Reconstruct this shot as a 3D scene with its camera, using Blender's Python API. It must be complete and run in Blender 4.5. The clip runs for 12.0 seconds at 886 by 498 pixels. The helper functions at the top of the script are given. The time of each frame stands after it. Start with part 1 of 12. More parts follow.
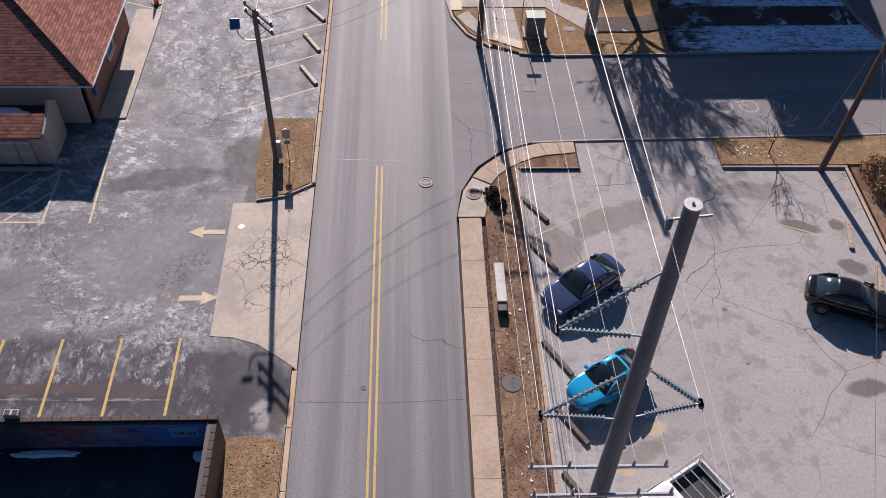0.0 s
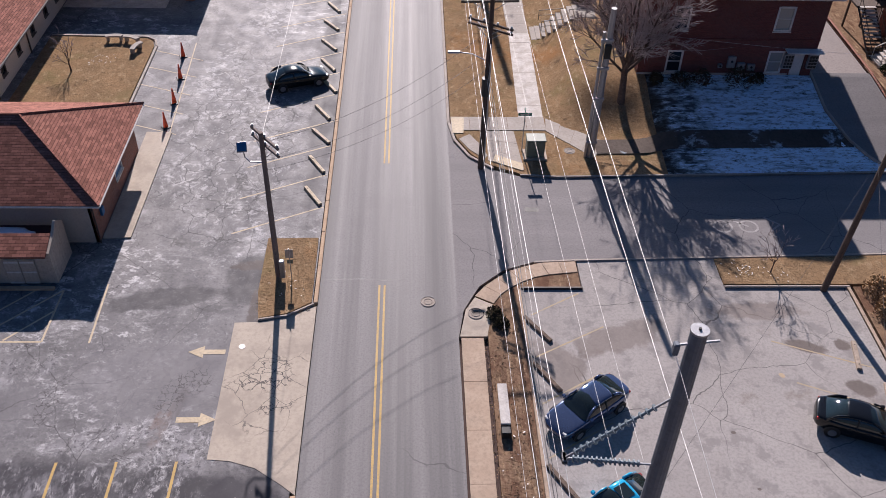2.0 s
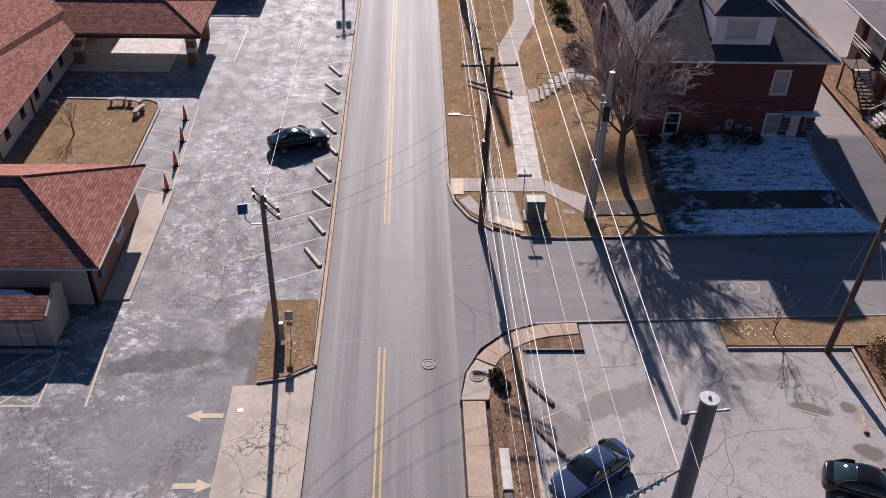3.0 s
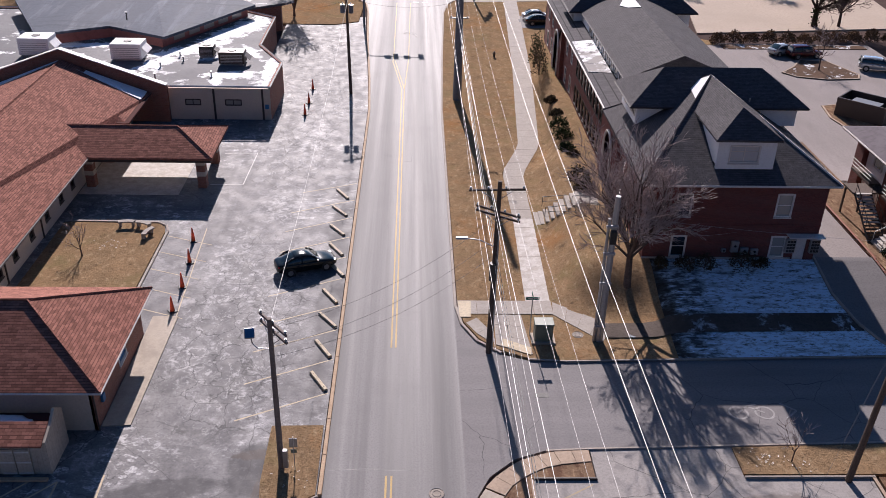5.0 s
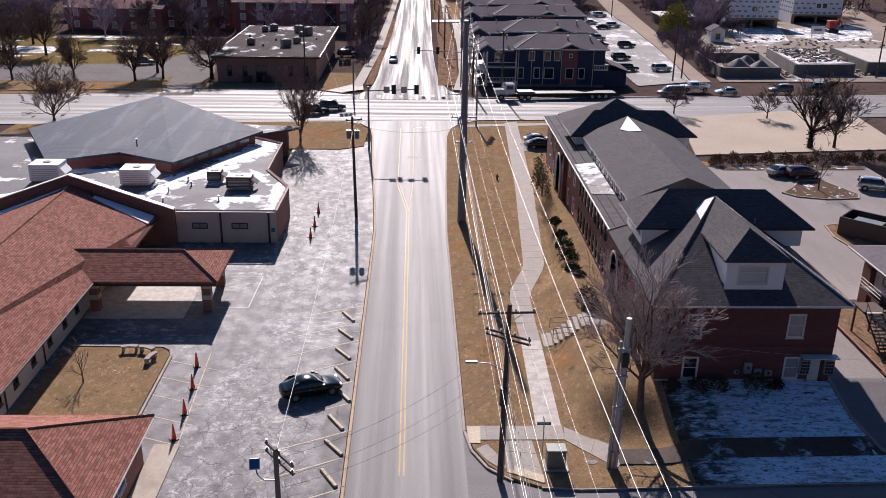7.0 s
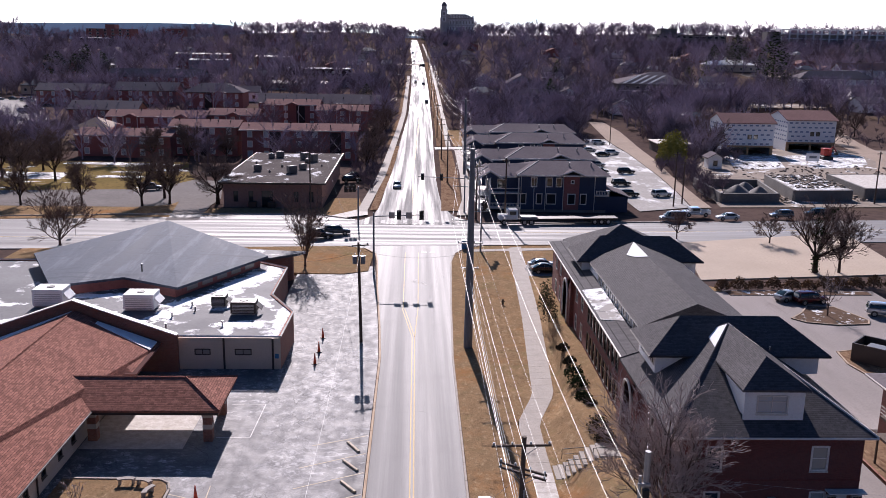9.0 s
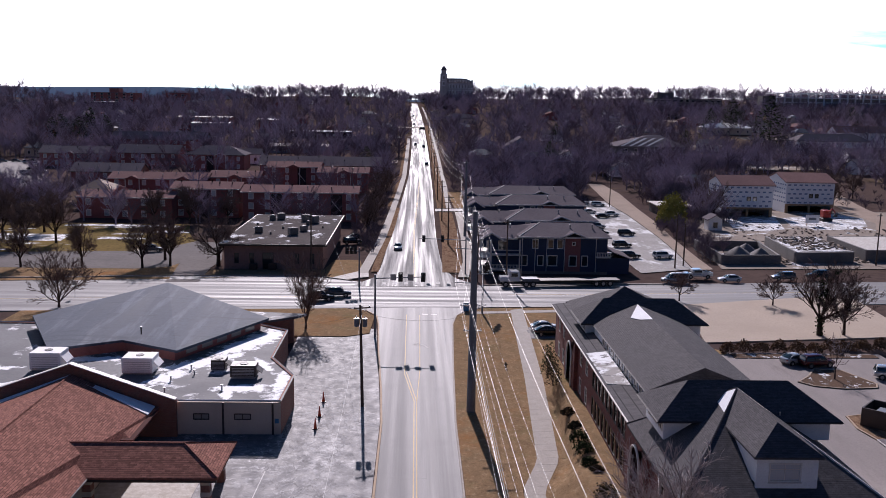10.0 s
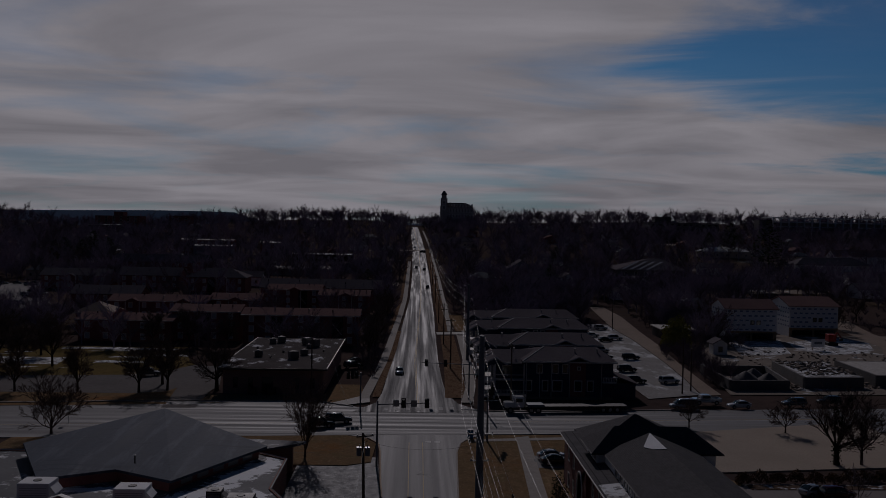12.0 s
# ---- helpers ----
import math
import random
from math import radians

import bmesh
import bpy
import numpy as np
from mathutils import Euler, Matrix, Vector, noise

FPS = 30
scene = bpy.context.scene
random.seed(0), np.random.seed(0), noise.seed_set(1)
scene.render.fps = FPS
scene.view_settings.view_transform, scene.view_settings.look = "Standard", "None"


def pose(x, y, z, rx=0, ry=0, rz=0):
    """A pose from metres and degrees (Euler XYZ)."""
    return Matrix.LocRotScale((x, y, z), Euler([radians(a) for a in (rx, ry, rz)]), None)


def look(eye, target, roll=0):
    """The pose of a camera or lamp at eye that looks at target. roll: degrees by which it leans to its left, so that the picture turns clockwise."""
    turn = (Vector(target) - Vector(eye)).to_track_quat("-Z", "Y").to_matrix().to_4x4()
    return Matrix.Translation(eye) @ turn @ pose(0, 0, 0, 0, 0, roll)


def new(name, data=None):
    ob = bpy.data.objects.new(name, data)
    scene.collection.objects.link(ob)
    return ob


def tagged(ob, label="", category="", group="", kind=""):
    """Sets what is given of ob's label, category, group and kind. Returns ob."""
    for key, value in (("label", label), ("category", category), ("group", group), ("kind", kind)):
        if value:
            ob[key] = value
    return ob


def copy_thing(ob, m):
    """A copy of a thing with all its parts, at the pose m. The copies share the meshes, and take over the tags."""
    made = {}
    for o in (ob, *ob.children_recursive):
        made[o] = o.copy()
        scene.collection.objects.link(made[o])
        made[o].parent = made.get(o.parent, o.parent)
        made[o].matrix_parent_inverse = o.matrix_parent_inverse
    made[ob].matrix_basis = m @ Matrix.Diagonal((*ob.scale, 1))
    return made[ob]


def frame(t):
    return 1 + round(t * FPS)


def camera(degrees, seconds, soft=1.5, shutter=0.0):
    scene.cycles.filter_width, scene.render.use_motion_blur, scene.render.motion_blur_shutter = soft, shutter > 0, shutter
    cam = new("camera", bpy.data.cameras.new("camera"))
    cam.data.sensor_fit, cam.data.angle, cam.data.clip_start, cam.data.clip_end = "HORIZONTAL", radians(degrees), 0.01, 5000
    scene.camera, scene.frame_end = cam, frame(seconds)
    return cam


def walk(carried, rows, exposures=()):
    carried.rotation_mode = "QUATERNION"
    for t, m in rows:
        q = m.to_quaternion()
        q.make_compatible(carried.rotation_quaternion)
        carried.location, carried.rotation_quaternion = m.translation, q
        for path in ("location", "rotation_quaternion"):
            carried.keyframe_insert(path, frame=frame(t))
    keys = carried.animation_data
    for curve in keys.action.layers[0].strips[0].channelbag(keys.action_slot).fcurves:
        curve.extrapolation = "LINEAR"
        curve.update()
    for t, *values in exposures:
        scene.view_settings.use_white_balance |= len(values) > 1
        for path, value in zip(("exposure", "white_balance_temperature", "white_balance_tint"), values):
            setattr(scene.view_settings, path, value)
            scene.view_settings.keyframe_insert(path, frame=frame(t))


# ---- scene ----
cam = camera(52.7, 12.0, 0.6)
PATH = [
    (0, (1.496, -1.546, 34.043), (1.571, -0.204, 32.562), 2.1),
    (0.5, (1.497, -1.513, 34.046), (1.571, -0.122, 32.61), 1.9),
    (1, (1.495, -1.473, 34.049), (1.567, -0.038, 32.657), 1.9),
    (1.5, (1.485, -1.416, 34.05), (1.556, 0.064, 32.707), 1.8),
    (2, (1.46, -1.33, 34.052), (1.532, 0.193, 32.758), 1.8),
    (2.5, (1.416, -1.221, 34.054), (1.49, 0.344, 32.811), 1.7),
    (3, (1.356, -1.103, 34.055), (1.431, 0.502, 32.864), 1.7),
    (5, (1.026, -0.654, 34.07), (1.095, 1.094, 33.102), 1.5),
    (5.5, (0.934, -0.536, 34.072), (1.0, 1.244, 33.161), 1.3),
    (6, (0.836, -0.407, 34.068), (0.9, 1.402, 33.217), 1.1),
    (6.5, (0.719, -0.248, 34.064), (0.784, 1.588, 33.274), 1.0),
    (7, (0.575, -0.046, 34.063), (0.64, 1.815, 33.335), 1.0),
    (9, (-0.081, 0.946, 34.057), (-0.018, 2.89, 33.59), 1.0),
    (9.5, (-0.247, 1.24, 34.057), (-0.183, 3.199, 33.657), 1.0),
    (10, (-0.418, 1.575, 34.058), (-0.355, 3.546, 33.725), 1.0),
    (10.5, (-0.59, 1.942, 34.06), (-0.528, 3.923, 33.793), 0.9),
    (11, (-0.754, 2.33, 34.062), (-0.692, 4.319, 33.864), 1.0),
    (11.5, (-0.907, 2.731, 34.064), (-0.846, 4.725, 33.934), 1.0),
    (12, (-1.054, 3.136, 34.066), (-0.994, 5.134, 34.005), 1.1),
]
EXPOSURES = [(0.0, 0.65, 6500, 20), (5.0, 0.61, 6500, 20), (7.5, 0.58, 6500, 20), (8.8, 0.63, 6310, 21), (9.5, 0.58, 6260, 24), (10.5, -0.56, 6110, 22), (11.2, -1.03, 6150, 21), (11.5, -1.24, 6150, 20), (12.0, -3.17, 6150, 20)]
walk(cam, [(t, look(eye, target, roll)) for t, eye, target, roll in PATH], EXPOSURES)

# world: winter sky, high thin cloud, sun ahead of the camera
SUN_DIR = Vector((-1.25, 16.0, 9.4)).normalized()
SUN_EL = math.asin(SUN_DIR.z)
SUN_ROT = math.atan2(SUN_DIR.x, SUN_DIR.y)


def make_world():
    w = bpy.data.worlds.new("world")
    scene.world = w
    w.use_nodes = True
    nt = w.node_tree
    nt.nodes.clear()
    N = nt.nodes.new
    out, bg = N("ShaderNodeOutputWorld"), N("ShaderNodeBackground")
    sky = N("ShaderNodeTexSky")
    sky.sky_type, sky.sun_disc = "NISHITA", False
    sky.sun_elevation, sky.sun_rotation = SUN_EL, SUN_ROT
    sky.air_density, sky.dust_density, sky.ozone_density = 1.0, 0.6, 2.0
    tc = N("ShaderNodeTexCoord")
    sep = N("ShaderNodeSeparateXYZ")
    nt.links.new(tc.outputs["Generated"], sep.inputs[0])
    # the sheet of cloud lies on a high plane: direction divided by its height
    zz = N("ShaderNodeMath"); zz.operation = "ADD"; zz.inputs[1].default_value = 0.10
    nt.links.new(sep.outputs["Z"], zz.inputs[0])
    zm = N("ShaderNodeMath"); zm.operation = "MAXIMUM"; zm.inputs[1].default_value = 0.03
    nt.links.new(zz.outputs[0], zm.inputs[0])
    dx = N("ShaderNodeMath"); dx.operation = "DIVIDE"
    dy = N("ShaderNodeMath"); dy.operation = "DIVIDE"
    nt.links.new(sep.outputs["X"], dx.inputs[0]); nt.links.new(zm.outputs[0], dx.inputs[1])
    nt.links.new(sep.outputs["Y"], dy.inputs[0]); nt.links.new(zm.outputs[0], dy.inputs[1])
    comb = N("ShaderNodeCombineXYZ")
    nt.links.new(dx.outputs[0], comb.inputs[0]); nt.links.new(dy.outputs[0], comb.inputs[1])
    mp = N("ShaderNodeMapping"); mp.inputs["Scale"].default_value = (0.55, 0.8, 1); mp.inputs["Rotation"].default_value = (0, 0, 0.12)
    mp.inputs["Location"].default_value = (1.75, 0.4, 0)
    nt.links.new(comb.outputs[0], mp.inputs[0])
    n1 = N("ShaderNodeTexNoise"); n1.inputs["Scale"].default_value = 1.1; n1.inputs["Detail"].default_value = 8; n1.inputs["Roughness"].default_value = 0.58
    n1.inputs["Distortion"].default_value = 0.5
    nt.links.new(mp.outputs[0], n1.inputs["Vector"])
    ramp = N("ShaderNodeValToRGB")
    ramp.color_ramp.elements[0].position, ramp.color_ramp.elements[1].position = 0.33, 0.50
    ramp.color_ramp.elements[0].color = (0.62, 0.62, 0.62, 1)
    nt.links.new(n1.outputs["Fac"], ramp.inputs[0])
    skyk = N("ShaderNodeMix"); skyk.data_type = "RGBA"; skyk.blend_type = "MULTIPLY"; skyk.inputs[0].default_value = 1
    skyk.inputs[7].default_value = (0.0064, 0.0240, 0.0400, 1)
    # clear sky pales towards the horizon
    pale = N("ShaderNodeMapRange"); pale.interpolation_type = "SMOOTHSTEP"
    pale.inputs[1].default_value, pale.inputs[2].default_value, pale.inputs[3].default_value, pale.inputs[4].default_value = 0.16, 0.45, 3.8, 1.0
    nt.links.new(sep.outputs["Z"], pale.inputs[0])
    skyp = N("ShaderNodeMix"); skyp.data_type = "RGBA"; skyp.blend_type = "MULTIPLY"; skyp.inputs[0].default_value = 1
    nt.links.new(sky.outputs[0], skyp.inputs[6]); nt.links.new(pale.outputs[0], skyp.inputs[7])
    nt.links.new(skyp.outputs[2], skyk.inputs[6])
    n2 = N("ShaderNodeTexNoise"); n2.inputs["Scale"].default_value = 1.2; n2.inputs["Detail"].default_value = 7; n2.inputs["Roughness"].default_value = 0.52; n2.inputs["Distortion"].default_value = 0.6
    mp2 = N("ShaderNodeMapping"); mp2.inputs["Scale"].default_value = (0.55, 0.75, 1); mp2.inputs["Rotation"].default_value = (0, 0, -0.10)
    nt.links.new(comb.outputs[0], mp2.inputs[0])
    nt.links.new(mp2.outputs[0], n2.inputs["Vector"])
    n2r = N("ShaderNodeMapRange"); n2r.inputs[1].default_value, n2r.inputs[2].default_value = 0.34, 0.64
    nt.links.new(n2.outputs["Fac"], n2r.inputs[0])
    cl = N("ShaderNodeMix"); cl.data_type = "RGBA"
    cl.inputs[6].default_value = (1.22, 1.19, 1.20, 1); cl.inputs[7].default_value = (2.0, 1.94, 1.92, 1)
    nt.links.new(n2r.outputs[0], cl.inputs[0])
    # cloud is kept to a low band, so little of it fills the shade, and glows towards the sun
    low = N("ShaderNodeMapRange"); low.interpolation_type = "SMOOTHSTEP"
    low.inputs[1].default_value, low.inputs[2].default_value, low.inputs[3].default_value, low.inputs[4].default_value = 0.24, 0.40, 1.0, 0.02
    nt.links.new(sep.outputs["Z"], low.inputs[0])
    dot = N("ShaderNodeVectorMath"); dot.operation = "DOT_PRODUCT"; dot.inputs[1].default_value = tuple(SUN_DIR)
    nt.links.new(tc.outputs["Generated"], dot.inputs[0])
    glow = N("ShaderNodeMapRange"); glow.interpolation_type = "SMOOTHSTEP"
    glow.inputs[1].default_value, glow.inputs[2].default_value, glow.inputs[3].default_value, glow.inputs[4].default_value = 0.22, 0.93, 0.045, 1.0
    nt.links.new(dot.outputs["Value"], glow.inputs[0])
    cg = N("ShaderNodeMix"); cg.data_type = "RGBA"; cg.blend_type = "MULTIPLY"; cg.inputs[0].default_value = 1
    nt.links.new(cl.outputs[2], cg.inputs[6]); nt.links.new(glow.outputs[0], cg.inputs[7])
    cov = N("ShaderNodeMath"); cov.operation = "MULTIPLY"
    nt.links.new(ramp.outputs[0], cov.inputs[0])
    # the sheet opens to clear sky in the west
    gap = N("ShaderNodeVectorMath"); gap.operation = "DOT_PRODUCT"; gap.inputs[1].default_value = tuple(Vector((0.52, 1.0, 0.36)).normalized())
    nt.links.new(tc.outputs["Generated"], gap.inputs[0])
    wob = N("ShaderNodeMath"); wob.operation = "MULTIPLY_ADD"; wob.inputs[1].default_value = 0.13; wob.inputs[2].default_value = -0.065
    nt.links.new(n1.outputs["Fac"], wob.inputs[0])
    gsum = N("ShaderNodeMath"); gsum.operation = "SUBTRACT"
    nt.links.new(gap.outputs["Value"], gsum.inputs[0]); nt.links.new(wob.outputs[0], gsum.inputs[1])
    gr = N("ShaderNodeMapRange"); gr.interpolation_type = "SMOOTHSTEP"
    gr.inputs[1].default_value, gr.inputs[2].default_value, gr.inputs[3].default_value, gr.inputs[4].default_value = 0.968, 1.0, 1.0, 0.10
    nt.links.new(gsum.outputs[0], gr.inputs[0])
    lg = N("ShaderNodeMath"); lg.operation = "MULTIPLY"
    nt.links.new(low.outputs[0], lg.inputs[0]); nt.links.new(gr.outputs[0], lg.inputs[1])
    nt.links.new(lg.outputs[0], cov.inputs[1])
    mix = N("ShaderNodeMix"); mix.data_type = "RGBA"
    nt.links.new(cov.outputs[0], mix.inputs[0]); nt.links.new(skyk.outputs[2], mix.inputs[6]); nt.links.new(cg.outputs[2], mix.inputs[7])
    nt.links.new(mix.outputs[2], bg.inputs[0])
    bg.inputs[1].default_value = 1.0
    nt.links.new(bg.outputs[0], out.inputs[0])


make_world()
sun_data = bpy.data.lights.new("sun", "SUN")
sun_data.energy, sun_data.angle, sun_data.color = 5.0, radians(0.55), (1.0, 0.94, 0.89)
sun = new("sun", sun_data)
sun.matrix_world = look(tuple(SUN_DIR * 100), (0, 0, 0))


# ---- mesh helpers
def box(bm, x0, x1, y0, y1, z0, z1, m=None):
    vs = [bm.verts.new((x, y, z)) for z in (z0, z1) for x, y in ((x0, y0), (x1, y0), (x1, y1), (x0, y1))]
    if m is not None:
        for v in vs:
            v.co = m @ v.co
    for f in ((3, 2, 1, 0), (4, 5, 6, 7), (0, 1, 5, 4), (1, 2, 6, 5), (2, 3, 7, 6), (3, 0, 4, 7)):
        bm.faces.new([vs[i] for i in f])
    return bm


def prism(bm, pts, z0, z1):
    lo = [bm.verts.new((x, y, z0)) for x, y in pts]
    hi = [bm.verts.new((x, y, z1)) for x, y in pts]
    n = len(pts)
    area = sum(pts[i][0] * pts[(i + 1) % n][1] - pts[(i + 1) % n][0] * pts[i][1] for i in range(n))
    if area < 0:
        lo.reverse(), hi.reverse()
    bm.faces.new(hi)
    bm.faces.new(lo[::-1])
    for i in range(n):
        j = (i + 1) % n
        bm.faces.new((lo[i], lo[j], hi[j], hi[i]))
    return bm


def ring(bm, c, d, r, n, up=None):
    d = Vector(d).normalized()
    a = d.orthogonal().normalized() if abs(d.z) > 0.95 else d.cross(Vector((0, 0, 1))).normalized()
    b = d.cross(a)
    return [bm.verts.new(Vector(c) + r * (a * math.cos(2 * math.pi * i / n) + b * math.sin(2 * math.pi * i / n))) for i in range(n)]


def tube(bm, pts, radii, n=6, caps=True):
    """A tapered tube through the points."""
    pts = [Vector(p) for p in pts]
    if not isinstance(radii, (list, tuple)):
        radii = [radii] * len(pts)
    rings = []
    for i, p in enumerate(pts):
        d = pts[min(i + 1, len(pts) - 1)] - pts[max(i - 1, 0)]
        rings.append(ring(bm, p, d, radii[i], n))
    for r0, r1 in zip(rings, rings[1:]):
        for i in range(n):
            j = (i + 1) % n
            bm.faces.new((r0[i], r1[i], r1[j], r0[j]))
    if caps:
        bm.faces.new(rings[0])
        bm.faces.new(rings[-1][::-1])
    return bm


def shell(bm, verts, faces, t=0.16):
    """A roof: faces over verts, given a thickness t downwards."""
    hi = [bm.verts.new(v) for v in verts]
    lo = [bm.verts.new((v[0], v[1], v[2] - t)) for v in verts]
    edges = {}
    for f in faces:
        bm.faces.new([hi[i] for i in f])
        bm.faces.new([lo[i] for i in reversed(f)])
        for a, b in zip(f, f[1:] + f[:1]):
            if (b, a) in edges:
                del edges[(b, a)]
            else:
                edges[(a, b)] = 1
    for a, b in edges:
        bm.faces.new((hi[b], hi[a], lo[a], lo[b]))
    return bm


def plate(bm, pts, t=0.1):
    """A flat polygon given a thickness t against its normal."""
    pts = [Vector(p) for p in pts]
    n = (pts[1] - pts[0]).cross(pts[2] - pts[0]).normalized() * t
    a, b = [bm.verts.new(p) for p in pts], [bm.verts.new(p - n) for p in pts]
    bm.faces.new(a), bm.faces.new(b[::-1])
    for i in range(len(pts)):
        j = (i + 1) % len(pts)
        bm.faces.new((a[j], a[i], b[i], b[j]))
    return bm


def turned(bm, m):
    bmesh.ops.transform(bm, matrix=m, verts=bm.verts)
    return bm


def softened(bm, w=0.02, seg=1):
    bmesh.ops.bevel(bm, geom=list(bm.edges), offset=w, segments=seg, affect="EDGES", profile=0.5, clamp_overlap=True)
    return bm


def finish(name, bm, material, smooth=False):
    me = bpy.data.meshes.new(name)
    bmesh.ops.recalc_face_normals(bm, faces=bm.faces)
    bm.to_mesh(me)
    bm.free()
    for m in material if isinstance(material, (list, tuple)) else [material]:
        me.materials.append(m)
    if smooth:
        for p in me.polygons:
            p.use_smooth = True
    return me


def part(name, bm, material, parent=None, label="", smooth=False):
    ob = new(name, finish(name, bm, material, smooth))
    if parent is not None:
        ob.parent = parent
    return tagged(ob, label) if label else ob


def piece(name, mesh, parent, m):
    ob = new(name, mesh)
    ob.parent = parent
    ob.matrix_local = m
    return ob


def thing(name, label, category, x=0, y=0, z=0, rz=0, group="", kind=""):
    ob = new(name)
    ob.matrix_world = pose(x, y, z, 0, 0, rz)
    return tagged(ob, label, category, group, kind)


def setting(name, bm, material, label, category, smooth=False):
    return tagged(new(name, finish(name, bm, material, smooth)), label, category, "", "structure")


# ---- materials
def material(name, c1, c2, c3=None, rough=0.8, big=0.15, fine=6.0, stain=0.5, bump=0.25, metal=0.0, stretch=(1, 1, 1), spec=0.4, own=False, relief=0.02):
    """Two scales of variation: broad stains between c1 and c2, fine grain towards c3; relief from the grain."""
    m = bpy.data.materials.new(name)
    m.use_nodes = True
    nt = m.node_tree
    b = nt.nodes["Principled BSDF"]
    N, L = nt.nodes.new, nt.links.new
    if own:
        src = N("ShaderNodeTexCoord").outputs["Object"]
    else:
        src = N("ShaderNodeNewGeometry").outputs["Position"]
    mp = N("ShaderNodeMapping"); mp.inputs["Scale"].default_value = stretch
    L(src, mp.inputs[0])
    n1 = N("ShaderNodeTexNoise"); n1.inputs["Scale"].default_value = big; n1.inputs["Detail"].default_value = 7; n1.inputs["Roughness"].default_value = 0.62
    n2 = N("ShaderNodeTexNoise"); n2.inputs["Scale"].default_value = fine; n2.inputs["Detail"].default_value = 5; n2.inputs["Roughness"].default_value = 0.7
    L(mp.outputs[0], n1.inputs["Vector"]); L(src, n2.inputs["Vector"])
    r1 = N("ShaderNodeMapRange"); r1.inputs[1].default_value, r1.inputs[2].default_value = 0.5 - 0.5 * stain * 0.6, 0.5 + 0.5 * stain * 0.6
    L(n1.outputs["Fac"], r1.inputs[0])
    mx = N("ShaderNodeMix"); mx.data_type = "RGBA"
    mx.inputs[6].default_value, mx.inputs[7].default_value = (*c1, 1), (*c2, 1)
    L(r1.outputs[0], mx.inputs[0])
    c3 = c3 or tuple(0.6 * a for a in c1)
    r2 = N("ShaderNodeMapRange"); r2.inputs[1].default_value, r2.inputs[2].default_value, r2.inputs[4].default_value = 0.45, 0.75, 0.8
    L(n2.outputs["Fac"], r2.inputs[0])
    mx2 = N("ShaderNodeMix"); mx2.data_type = "RGBA"; mx2.inputs[7].default_value = (*c3, 1)
    L(r2.outputs[0], mx2.inputs[0]); L(mx.outputs[2], mx2.inputs[6])
    L(mx2.outputs[2], b.inputs["Base Color"])
    rr = N("ShaderNodeMapRange"); rr.inputs[3].default_value, rr.inputs[4].default_value = max(rough - 0.12, 0.03), min(rough + 0.12, 1)
    L(n1.outputs["Fac"], rr.inputs[0]); L(rr.outputs[0], b.inputs["Roughness"])
    b.inputs["Metallic"].default_value = metal
    b.inputs["Specular IOR Level"].default_value = spec
    if bump:
        bp = N("ShaderNodeBump"); bp.inputs["Strength"].default_value = bump; bp.inputs["Distance"].default_value = relief
        L(n2.outputs["Fac"], bp.inputs["Height"]); L(bp.outputs[0], b.inputs["Normal"])
    m["out"] = mx2.name
    return m


